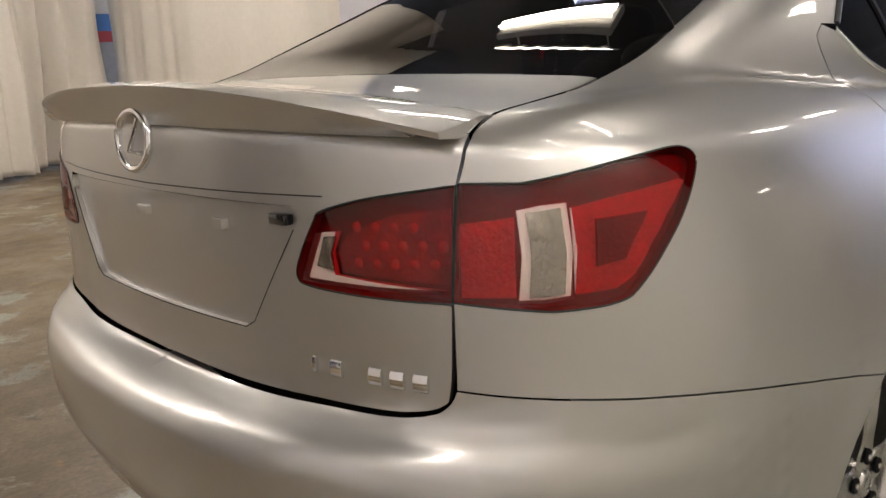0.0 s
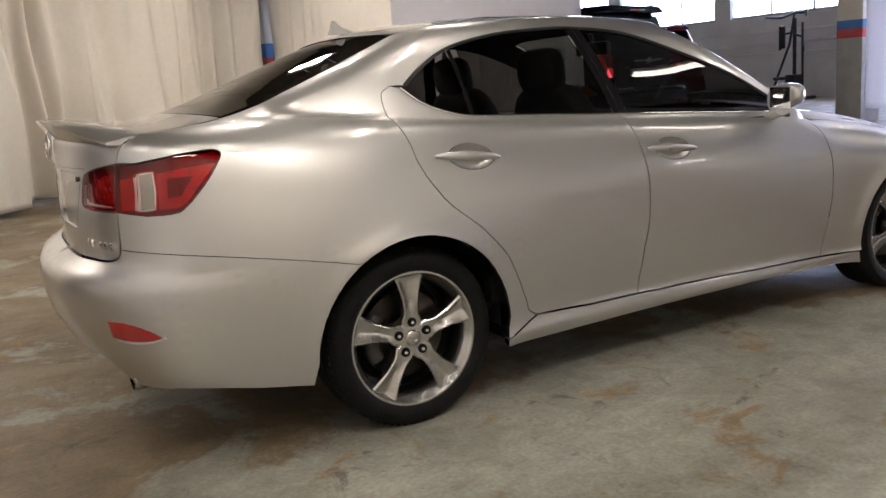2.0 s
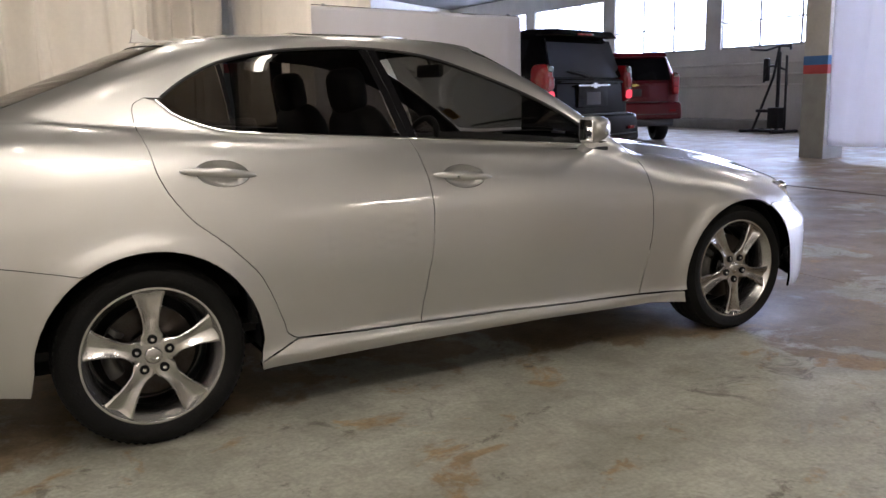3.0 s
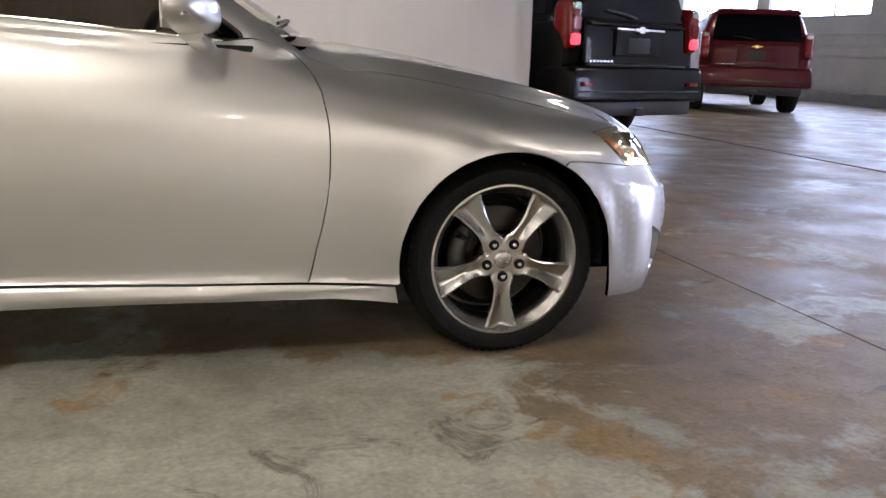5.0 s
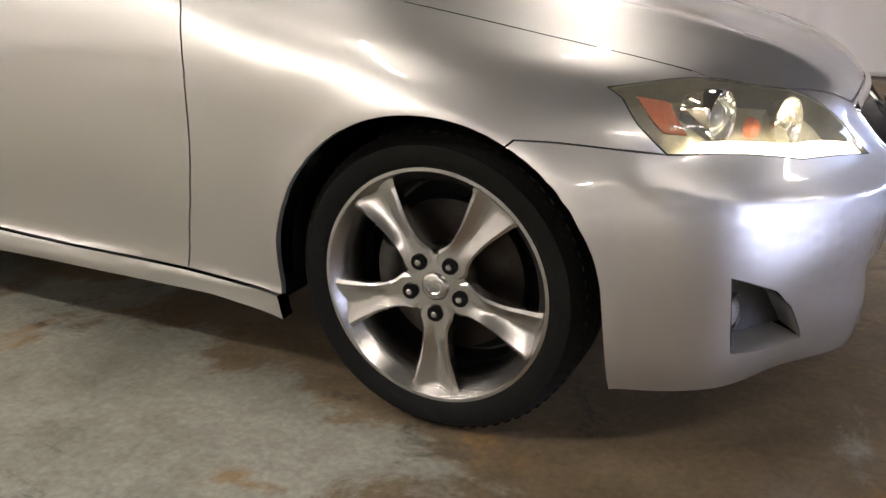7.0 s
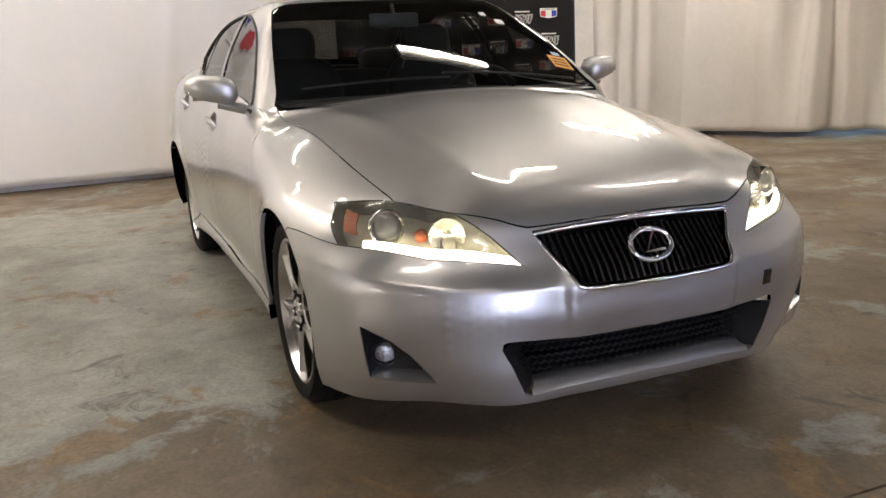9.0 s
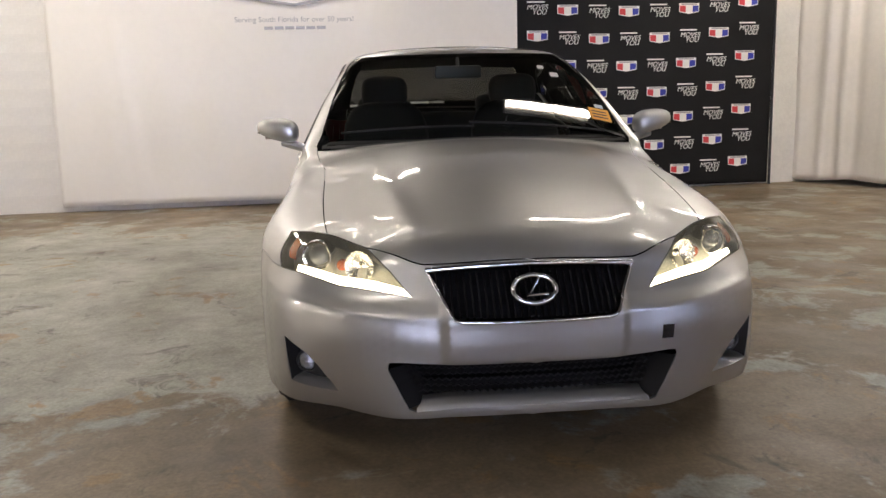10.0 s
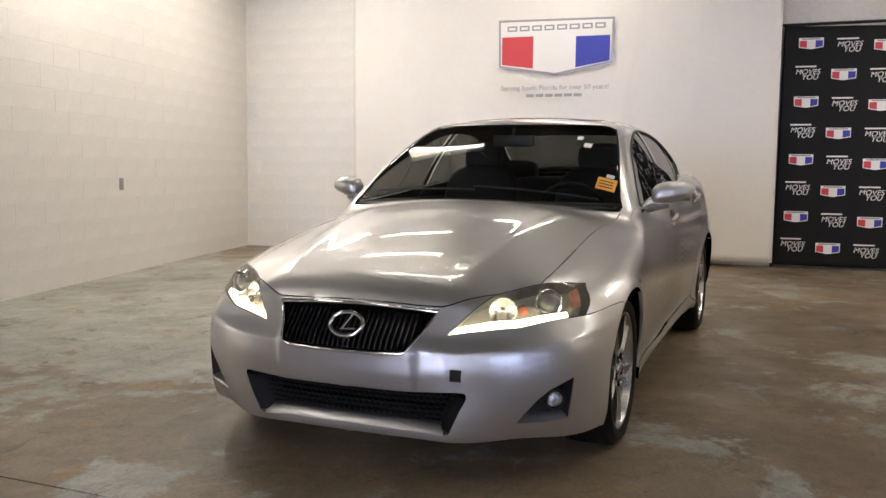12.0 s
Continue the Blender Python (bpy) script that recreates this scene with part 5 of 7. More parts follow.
SEAL = material("rubber_seal", (0.01, 0.01, 0.01), 0.5)
for sg in (-1, 1):
    # window panes, black pillar cover and bright strips
    def pane(name, poly, parent, mat, off=-0.004, gap=0.001, rim=0, label=""):
        ob = panel(name, loop(on_side(poly + [poly[0]])), parent, mat, sg, offset=off, gap=gap, rim=rim, backing=False, label=label, step=0.03)
        if mat in (TINT, CLEARGLASS):
            ob.visible_shadow = False
        return ob

    up = [p for p in WIN_UP]
    low = [p for p in BELT]
    up_q, low_q = [p for p in up if p[0] < 0.325], [p for p in low if p[0] < 0.335]
    pane("quarter_window", low_q + [(0.335, 1.066), (0.32, 1.30)] + up_q[:], rear_door[sg], TINT, label="dark tinted quarter window")
    up_r = [p for p in up if 0.35 < p[0] < 0.89]
    low_r = [p for p in low if 0.36 < p[0] < 0.98]
    pane("window", [(0.352, 1.064)] + low_r + [(0.985, 1.016), (0.895, 1.36)] + up_r, rear_door[sg], TINT, label="dark tinted door window")
    pane("division_bar", [(0.335, 1.064), (0.352, 1.063), (0.338, 1.305), (0.32, 1.298)], rear_door[sg], GLOSSBLACK, 0.001)
    pane("pillar_cover", [(0.985, 1.015), (1.058, 1.01), (0.965, 1.358), (0.893, 1.36)], rear_door[sg], GLOSSBLACK, 0.001)
    pane("pillar_highlight", [(1.017, 1.012), (1.021, 1.012), (0.93, 1.358), (0.926, 1.359)], rear_door[sg], SEAL, 0.0025)
    up_f = [p for p in up if 0.975 < p[0]]
    low_f = [p for p in low if p[0] > 1.06]
    pane("window", [(1.06, 1.009)] + low_f + [(1.94, 0.95)] + up_f, front_door[sg], TINT, label="dark tinted door window")
    skin_tube("belt_strip", on_side(BELT), 0.0055, CHROME, rear_door[sg], sg, 0.003, label="thin bright belt strip")
    skin_tube("window_seal", on_side(WIN_UP), 0.008, SEAL, car, sg, 0.0, flat=0.8)
    # handles
    for door, well, cx, cz, tl in ((rear_door[sg], WELL_R, 0.252, 0.928, -6), (front_door[sg], WELL_F, 1.215, 0.857, -5)):
        bowl("handle_well", well, 0.024, door, PAINT, sg)
        a = on_side([(cx - 0.13, cz + 0.13 * math.tan(radians(-tl))), (cx + 0.13, cz - 0.13 * math.tan(radians(-tl)))])
        nm = normals(a)
        bm = bmesh.new()
        rings = []
        n = len(a)
        for i, (p, q) in enumerate(zip(a, nm)):
            t = i / (n - 1)
            wz = 0.0045 + 0.0125 * (math.sin(math.pi * min(t * 1.0, 1)) ** 0.55)
            wo = 0.004 + 0.010 * math.sin(math.pi * t) ** 0.6
            cpt = p + q * (0.006 + 0.010 * math.sin(math.pi * t) ** 0.5)
            rings.append([bm.verts.new(((cpt[0]), sg * (cpt[1] + wo * math.cos(k)), cpt[2] + wz * math.sin(k))) for k in (2 * math.pi * j / 10 for j in range(10))])
        for r0, r1 in zip(rings, rings[1:]):
            for k in range(10):
                bm.faces.new((r0[k], r0[(k + 1) % 10], r1[(k + 1) % 10], r1[k]))
        bm.faces.new(rings[0])
        bm.faces.new(rings[-1][::-1])
        h = part("door_handle", bm, PAINT, door)
        if door is front_door[sg]:
            bm = lathe([(0.0, -0.001), (0.006, -0.001), (0.006, 0.002), (0.0, 0.002)], 16)
            pt = on_side([(cx - 0.03, cz + 0.003), (cx - 0.03, cz + 0.0031)])[0]
            xform(bm, Matrix.Translation((pt[0], sg * (pt[1] + 0.027), pt[2])))
            part("keyhole", bm, GLOSSBLACK, h)

# tail lamps
LAMPRED = material("lamp_red_dark", (0.20, 0.03, 0.03), 0.35, 0.3, bump=0.2, bump_scale=60)
LAMPBRIGHT = material("lamp_facets", (0.80, 0.74, 0.72), 0.38, 0.45, bump=0.35, bump_scale=120, vary=0.25, vary_scale=14)
LAMPLED = material("lamp_diode_field", (0.42, 0.26, 0.25), 0.35, 0.3, bump=0.5, bump_scale=45, vary=0.6, vary_scale=17)
LAMPMID = material("lamp_marker", (0.26, 0.20, 0.20), 0.3, 0.3, bump=0.2, bump_scale=160, vary=0.3, vary_scale=14)
LEDRED = material("diode_dome", (0.85, 0.70, 0.66), 0.2, 0.3)
BUMPRED = material("reflector_red", (0.34, 0.006, 0.008), 0.12, coat=1.0, bump=0.15, bump_scale=160, vary=0.3, vary_scale=14)
LAMPCLEAR = material("lamp_clear", (0.40, 0.375, 0.33), 0.18, 0.75, bump=0.35, bump_scale=60, vary=0.5, vary_scale=18)
LAMPWHITE = material("lamp_white_rib", (0.80, 0.70, 0.66), 0.25, 0.2)
REDLENS = glass("red_lens", (0.60, 0.010, 0.012), gloss=0.05)
CLEARLENS = glass("clear_lens", (0.93, 0.91, 0.90), gloss=0.05)
for sg in (-1, 1):
    lamp = panel("tail_lamp_outer", TL_OUTER, car, LAMPRED, sg, gap=0.002, offset=-0.014, rim=-0.0155, backing=False, label="red tail lamp with clear middle strip")
    b = to_chart(TL_OUTER, "side")
    s0, s1 = b[:, 0].max(), b[:, 0].min()

    def zone(name, pts, mat, parent, off, s0=s0, s1=s1):
        uv = []
        for a, z in pts:
            s = s0 + (s1 - s0) * a
            uv.append((s, z + 0.046))
        return panel(name, chart_loop(uv), parent, mat, sg, gap=0.0, offset=off, rim=0.004, backing=False, step=0.012)

    STRIP = [(0.235, 0.869), (0.33, 0.867), (0.425, 0.869), (0.445, 0.93), (0.435, 1.000), (0.33, 0.999), (0.235, 0.994), (0.25, 0.93)]
    zone("reflector", [(0.02, 0.875), (0.225, 0.872), (0.225, 0.985), (0.02, 0.978)], LAMPBRIGHT, lamp, -0.0118)
    zone("bulb_window", [(0.272, 0.872), (0.345, 0.871), (0.405, 0.873), (0.418, 0.93), (0.408, 0.994), (0.272, 0.990), (0.285, 0.93)], LAMPCLEAR, lamp, -0.006)
    zone("clear_strip", STRIP, LAMPWHITE, lamp, -0.0095)
    zone("reflector", [(0.45, 0.869), (0.61, 0.869), (0.69, 0.885), (0.955, 1.016), (0.93, 1.019), (0.45, 0.992)], LAMPBRIGHT, lamp, -0.0118)
    zone("side_marker", [(0.535, 0.905), (0.65, 0.91), (0.76, 0.975), (0.545, 0.972)], LAMPMID, lamp, -0.008)
    strip_hole = chart_loop([(s0 + (s1 - s0) * a_, z + 0.046) for a_, z in STRIP])
    panel("lens", TL_OUTER, lamp, REDLENS, sg, holes=(strip_hole,), gap=0.002, offset=0.003, rim=0, step=0.016, label="tinted red lens").visible_shadow = False
    panel("strip_lens", strip_hole, lamp, CLEARLENS, sg, gap=0.0, offset=0.003, rim=0, step=0.014, label="clear lens strip").visible_shadow = False
    skin_tube("lamp_seal", TL_OUTER, 0.0016, SEAL, lamp, sg, 0.001, True)
    lamp2 = panel("tail_lamp_inner", TL_INNER, car, LAMPRED, sg, gap=0.002, offset=-0.014, rim=-0.0155, backing=False, label="red inner tail lamp with white corner")
    b = to_chart(TL_INNER, "side")
    s0, s1 = b[:, 0].max(), b[:, 0].min()
    CORNER = [(0.06, 0.886), (0.50, 0.880), (0.92, 0.8765), (0.50, 0.888), (0.28, 0.895), (0.25, 0.925), (0.30, 0.957), (0.17, 0.953)]
    for nm_, pts, mt, off in (("led_field", [(0.30, 0.897), (0.95, 0.884), (0.95, 0.992), (0.62, 0.982), (0.33, 0.952), (0.27, 0.925)], LAMPLED, -0.0118),
                              ("reversing_lamp", CORNER, LAMPWHITE, -0.009),
                              ("bulb_window", [(0.13, 0.905), (0.24, 0.90), (0.235, 0.925), (0.27, 0.95), (0.19, 0.948)], LAMPCLEAR, -0.006)):
        uv = [(s0 + (s1 - s0) * a, z + 0.055) for a, z in pts]
        panel(nm_, chart_loop(uv), lamp2, mt, sg, gap=0.0, offset=off, rim=0.004, backing=False, step=0.012)
    corner_hole = chart_loop([(s0 + (s1 - s0) * a_, z + 0.055) for a_, z in CORNER])
    panel("lens", TL_INNER, lamp2, REDLENS, sg, holes=(corner_hole,), gap=0.002, offset=0.003, rim=0, step=0.016, label="tinted red lens").visible_shadow = False
    panel("corner_lens", corner_hole, lamp2, CLEARLENS, sg, gap=0.0, offset=0.003, rim=0, step=0.014, label="clear lens corner").visible_shadow = False
    skin_tube("lamp_seal", TL_INNER, 0.0016, SEAL, lamp2, sg, 0.001, True)
    # rows of small round diodes behind the inner lens
    for r in range(3):
        for c_ in range(5 - (r == 2)):
            a, z = 0.40 + 0.115 * c_ + 0.05 * (r % 2), 0.912 + 0.026 * r
            p = from_chart(np.array([(s0 + (s1 - s0) * a, z + 0.055)]), "side")
            n_ = normals(p)[0]
            q = (p[0] - n_ * 0.0115) * np.array([1, sg, 1])
            m = Matrix.Translation(Vector(q)) @ Vector(n_ * np.array([1, sg, 1])).to_track_quat("Z", "Y").to_matrix().to_4x4()
            part("diode", xform(lathe([(0.0, 0.0024), (0.004, 0.002), (0.0075, 0.0)], 14, "z"), m), LEDRED, lamp2, "", 60)
    # bumper reflector
    rf = loop(on_rear([(0.625, 0.475), (0.622, 0.533)]), on_side(smooth_line([(-0.93, 0.532), (-0.895, 0.522), (-0.86, 0.505), (-0.832, 0.485)], 4)), on_side(smooth_line([(-0.832, 0.483), (-0.86, 0.472), (-0.90, 0.468), (-0.935, 0.47)], 4)))
    panel("bumper_reflector", rf, car, BUMPRED, sg, gap=0.002, offset=0.002, rim=0.01, backing=False, step=0.012, label="red bumper reflector")
    skin_tube("reflector_lip", on_side(smooth_line([(-0.825, 0.482), (-0.86, 0.468), (-0.90, 0.463), (-0.945, 0.466)], 5)), 0.0045, PAINT, car, sg, 0.002)
    # exhaust tip
    bm = lathe([(0.045, 0.0), (0.05, 0.01), (0.05, 0.10), (0.046, 0.102), (0.044, 0.095), (0.044, 0.0)], 28)
    xform(bm, Matrix.Translation((-0.812, sg * 0.565, 0.322)) @ Matrix.Rotation(radians(90), 4, "Z") @ Matrix.Scale(1.25, 4, (1, 0, 0)))
    ex = part("exhaust_tip", bm, CHROME, car, "oval chrome exhaust tip")
    bm = lathe([(0.0, 0.03), (0.044, 0.03)], 28)
    xform(bm, Matrix.Translation((-0.812, sg * 0.565, 0.322)) @ Matrix.Rotation(radians(90), 4, "Z") @ Matrix.Scale(1.25, 4, (1, 0, 0)))
    part("bore", bm, DARK, ex)

# head lamps
HOUSING = material("lamp_housing", (0.52, 0.50, 0.42), 0.32, 0.55, bump=0.2, bump_scale=30, vary=0.3, vary_scale=9, wear=(0.28, 0.27, 0.22))
REFLECT = material("lamp_reflector", (0.75, 0.74, 0.70), 0.12, 1.0, bump=0.4, bump_scale=70)
LENS = glass("aged_lens", (0.96, 0.925, 0.80), 0.02)
_n, _l = LENS.node_tree.nodes, LENS.node_tree.links
_haze = _n.new("ShaderNodeBsdfDiffuse")
_haze.inputs[0].default_value = (0.62, 0.58, 0.44, 1)
_mx = _n.new("ShaderNodeMixShader")
_tex = _n.new("ShaderNodeTexNoise")
_tex.inputs["Scale"].default_value = 9
_rng = _n.new("ShaderNodeMapRange")
_rng.inputs["To Min"].default_value, _rng.inputs["To Max"].default_value = 0.05, 0.24
_l.new(_tex.outputs[0], _rng.inputs["Value"])
_l.new(_rng.outputs[0], _mx.inputs[0])
_l.new(_n["Material Output"].inputs[0].links[0].from_socket, _mx.inputs[1])
_l.new(_haze.outputs[0], _mx.inputs[2])
_l.new(_mx.outputs[0], _n["Material Output"].inputs[0])
DRL = glow("running_light", (1.0, 0.92, 0.76), 9.0)
AMBER = material("amber_reflector", (0.40, 0.075, 0.015), 0.25, coat=0.6, bump=0.3, bump_scale=180, vary=0.2, vary_scale=40)
HL = loop(LINE["hl_back"], hl_bottom, hl_inner, rev(LINE["hl_in"]), LINE["hl_top"])
for sg in (-1, 1):
    lamp = panel("head_lamp", HL, car, HOUSING, sg, gap=0.0, offset=-0.055, rim=-0.05, backing=False, step=0.02, label="head lamp with yellowed lens and lit running light")
    ln = panel("lens", HL, lamp, LENS, sg, gap=0.002, offset=0.001, rim=0, step=0.02, label="yellowed clear lens")
    ln.visible_shadow = False
    # running light along the lower edge
    lo = np.concatenate([hl_bottom])
    k0 = 3
    low_uv = to_chart(lo[k0:], "side")
    cenw = low_uv.copy()
    t = np.linspace(0, 1, len(low_uv))
    cenw[:, 1] += 0.032 + 0.016 * np.sin(np.pi * t)
    low_uv[:, 1] += 0.006
    drl_loop = loop(from_chart(low_uv, "side"), from_chart(cenw[::-1], "side"))
    panel("running_light", drl_loop, lamp, DRL, sg, gap=0.001, offset=-0.012, rim=0.006, backing=False, step=0.012, label="lit white running light strip")
    # projector
    c = Vector((3.222, sg * 0.664, 0.642))
    ax = Matrix.Translation(c) @ Matrix.Rotation(radians(-90 + sg * 18), 4, "Z")
    bm = lathe([(0.049, -0.04), (0.052, 0.008), (0.049, 0.018), (0.043, 0.016), (0.038, 0.0), (0.036, -0.03)], 40)
    ring = part("projector_ring", xform(bm, ax), CHROME, lamp)
    bm = lathe([(0.037, -0.006), (0.033, 0.006), (0.023, 0.014), (0.011, 0.018), (0.0, 0.019)], 32)
    part("projector_lens", xform(bm, ax), material("projector_glass", (0.10, 0.105, 0.11), 0.03, 0.0, coat=1.0), ring)
    c = Vector((3.325, sg * 0.525, 0.618))
    bm = lathe([(0.0, -0.03), (0.024, -0.026), (0.042, -0.008), (0.05, 0.014), (0.046, 0.012), (0.014, -0.014), (0.0, -0.006)], 32)
    part("main_beam_bowl", xform(bm, Matrix.Translation(c) @ Matrix.Rotation(radians(-90 + sg * 24), 4, "Z")), REFLECT, lamp)
    bm = lathe([(0.0, 0.006), (0.010, 0.004), (0.017, -0.002), (0.02, -0.016)], 24)
    part("indicator", xform(bm, Matrix.Translation((3.288, sg * 0.588, 0.615)) @ Matrix.Rotation(radians(-90 + sg * 20), 4, "Z")), AMBER, lamp)
    mk = loop(on_side([(3.105, 0.695), (3.16, 0.684), (3.2, 0.628), (3.165, 0.634), (3.105, 0.695)]))
    panel("side_marker", mk, lamp, AMBER, sg, gap=0.0, offset=-0.012, rim=0.004, backing=False, step=0.012, label="amber side marker")
    skin_tube("lamp_seal", HL, 0.0018, SEAL, lamp, sg, -0.001, True)

# grille, intake and fog lamps
gb = loop(GRILLE, on_front([(0.0, 0.634), (0.0, 0.475)]))
grille = panel("grille", gb, car, DARK, 0, gap=-0.004, offset=-0.045, rim=0, label="black grille with upright bars and chrome frame")
SLAT = material("grille_bar", (0.03, 0.03, 0.032), 0.22, 0.6, coat=0.6)
half = [tuple(p) for p in GRILLE]
frame_pts = [(p[0] - 0.002, -p[1], p[2]) for p in half] + [(p[0] - 0.002, p[1], p[2]) for p in half[::-1]]
fp = []
for p in frame_pts:
    if not fp or math.dist(fp[-1], p) > 0.006:
        fp.append(p)
if math.dist(fp[0], fp[-1]) < 0.006:
    fp.pop()
part("grille_frame", tube(fp, 0.0055, 10, True), CHROME, grille, "chrome grille frame", 60)
top_bar = [p for p in half if p[2] > 0.612]
top_bar = [(p[0] + 0.001, -p[1], p[2] - 0.003) for p in top_bar] + [(p[0] + 0.001, p[1], p[2] - 0.003) for p in top_bar[::-1]]
top_bar = [p for i, p in enumerate(top_bar) if i == 0 or math.dist(p, top_bar[i - 1]) > 0.004]
part("grille_top_bar", tube(top_bar, 0.0085, 10), CHROME, grille, "chrome bar along the grille top", 60)
for i in range(29):
    y = -0.292 + 0.584 * i / 28
    ay = abs(y)
    ztop = 0.628 - 0.010 * (ay / 0.3) ** 2
    zbot = 0.484 if ay < 0.244 else 0.484 + (ay - 0.244) / 0.075 * 0.142
    if ztop - zbot < 0.02:
        continue
    pts = on_front([(ay, zbot), (ay, ztop)])
    sgn = 1 if y >= 0 else -1
    bm = bmesh.new()
    rings = []
    for p in pts[::2]:
        x = p[0] - 0.014
        rings.append([bm.verts.new((x - dx, sgn * p[1] + dy, p[2])) for dx, dy in ((0.0, 0.0), (0.006, 0.0035), (0.03, 0.003), (0.03, -0.003), (0.006, -0.0035))])
    for r0, r1 in zip(rings, rings[1:]):
        for k in range(5):
            bm.faces.new((r0[k], r0[(k + 1) % 5], r1[(k + 1) % 5], r1[k]))
    part("grille_bar", bm, SLAT, grille, "", 30)


def emblem(name, parent, rx, rz, m):
    """Oval ring with a slanted bent bar inside."""
    n = 40
    pts = [(0, rx * math.cos(2 * math.pi * k / n), rz * math.sin(2 * math.pi * k / n)) for k in range(n)]
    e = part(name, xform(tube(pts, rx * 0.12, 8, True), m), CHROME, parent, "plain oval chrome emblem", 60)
    bar = [(0.0, -rx * 0.30, rz * 0.78), (0.0, rx * 0.28, -rz * 0.42), (0.0, -rx * 0.62, -rz * 0.42)]
    part("emblem_bar", xform(tube(bar, rx * 0.09, 8), m), CHROME, e, "", 60)
    return e


emblem("emblem", grille, 0.066, 0.045, Matrix.Translation((3.528, 0, 0.563)) @ Matrix.Rotation(radians(-28), 4, "Y") @ Matrix.Scale(-1, 4, (0, 1, 0)))

ib = loop(INTAKE, on_front([(0.0, 0.338), (0.0, 0.193)]))
intake = panel("lower_intake", ib, car, DARK, 0, gap=-0.004, offset=-0.135, rim=0, label="black lower intake with honeycomb mesh")
# honeycomb wires
MESHBLACK = material("black_mesh", (0.010, 0.010, 0.011), 0.5, spec=0.25)
bm = bmesh.new()
rows, cols = 6, 34
for r in range(rows):
    z0 = 0.232 + 0.019 * r
    line = []
    for c in range(cols * 2 + 1):
        y = -0.40 + 0.80 * c / (cols * 2)
        lim = 0.375 + (z0 - 0.2) * 0.5
        if abs(y) > lim:
            continue
        up_ = ((c + r) % 2) * 0.0075
        xb = float(np.interp(abs(y), CY[:300], CX[:300])) - 0.085
        line.append((xb, y, z0 + up_))
    tube(line, 0.0032, 5, False, bm)
tagged(part("mesh", bm, MESHBLACK, intake, "black honeycomb mesh", 0), kind="stuff")
# silver ledge that rises into the intake behind its lower lip
lo_half = on_front(smooth_line([(0.0, 0.1945), (0.25, 0.1925), (0.368, 0.186)], 6))
ledge = [tuple(p * np.array([1, -1, 1])) for p in lo_half[::-1]] + [tuple(p) for p in lo_half[1:]]
v, f = [], []
for x, y, z in ledge:
    k = 1 - 0.14 * abs(y) / 0.37
    v += [(x - 0.001, y, z - 0.003), (x - 0.007, y * 0.998, z + 0.007), (x - 0.024, y * 0.985 * k ** 0.2, z + 0.022), (x - 0.046, y * 0.94, z + 0.037), (x - 0.056, y * 0.94, z - 0.01)]
for i in range(len(ledge) - 1):
    f += [(5 * i + k, 5 * i + k + 1, 5 * i + k + 6, 5 * i + k + 5) for k in range(4)]
link_mesh("intake_ledge", v, f, PAINT, intake, True)
for sg in (-1, 1):
    w = on_front([(0.39, 0.193), (0.452, 0.325)])
    v, f = [], []
    for p in w:
        v += [(p[0] - 0.002, sg * p[1], p[2]), (p[0] - 0.095, sg * (p[1] - 0.085), p[2] + (0.0 if p[2] < 0.25 else -0.008))]
    for i in range(len(w) - 1):
        f.append((2 * i, 2 * i + 1, 2 * i + 3, 2 * i + 2))
    link_mesh("intake_cheek", v, f, MESHBLACK, intake, True)
    fo = loop(FOG)
    pocket = panel("fog_pocket", fo, car, TRIM, sg, gap=-0.001, offset=-0.055, rim=0, step=0.015, label="black fog lamp pocket")
    for wall_name, wall_pts, wall_mat in (("pocket_cheek", [(0.61, 0.232), (0.64, 0.27), (0.675, 0.315), (0.715, 0.352), (0.782, 0.39)], PAINT), ("pocket_side", [(0.782, 0.39), (0.775, 0.32), (0.765, 0.245)], TRIM)):
        edge_line = on_front(wall_pts)
        en = normals(edge_line)
        v = [tuple((p - n_ * d) * np.array([1, sg, 1])) for p, n_ in zip(edge_line, en) for d in (0.001, 0.018, 0.058)]
        f = [(3 * i + k, 3 * i + k + 1, 3 * i + k + 4, 3 * i + k + 3) for i in range(len(edge_line) - 1) for k in (0, 1)]
        link_mesh(wall_name, v, f, wall_mat, pocket, True)
    lip = on_front([(0.765, 0.243), (0.70, 0.234), (0.61, 0.230)])
    v, f = [], []
    for p in lip:
        v += [(p[0] + 0.001, sg * p[1], p[2]), (p[0] - 0.02, sg * p[1] * 0.995, p[2] + 0.011), (p[0] - 0.058, sg * p[1] * 0.975, p[2] + 0.020)]
    for i in range(len(lip) - 1):
        f += [(3 * i + k, 3 * i + k + 1, 3 * i + k + 4, 3 * i + k + 3) for k in (0, 1)]
    link_mesh("pocket_lip", v, f, PAINT, pocket, True)
    c = Matrix.Translation((3.292, sg * 0.712, 0.302)) @ Matrix.Rotation(radians(-90 + sg * 14), 4, "Z")
    fl = part("fog_lamp", xform(lathe([(0.036, -0.03), (0.038, 0.0), (0.034, 0.006), (0.031, 0.004)], 32), c), TRIM, pocket, "round clear fog lamp")
    part("fog_lens", xform(lathe([(0.0, 0.010), (0.016, 0.008), (0.028, 0.002), (0.032, -0.004)], 32), c), material("fog_glass", (0.35, 0.35, 0.34), 0.08, 0.6, coat=1.0, bump=0.6, bump_scale=90), fl)
# flat black patch painted for the shade inside the open tow eye hole
tow = loop(on_front([(0.400, 0.388), (0.438, 0.386), (0.441, 0.43), (0.402, 0.432), (0.400, 0.388)]))
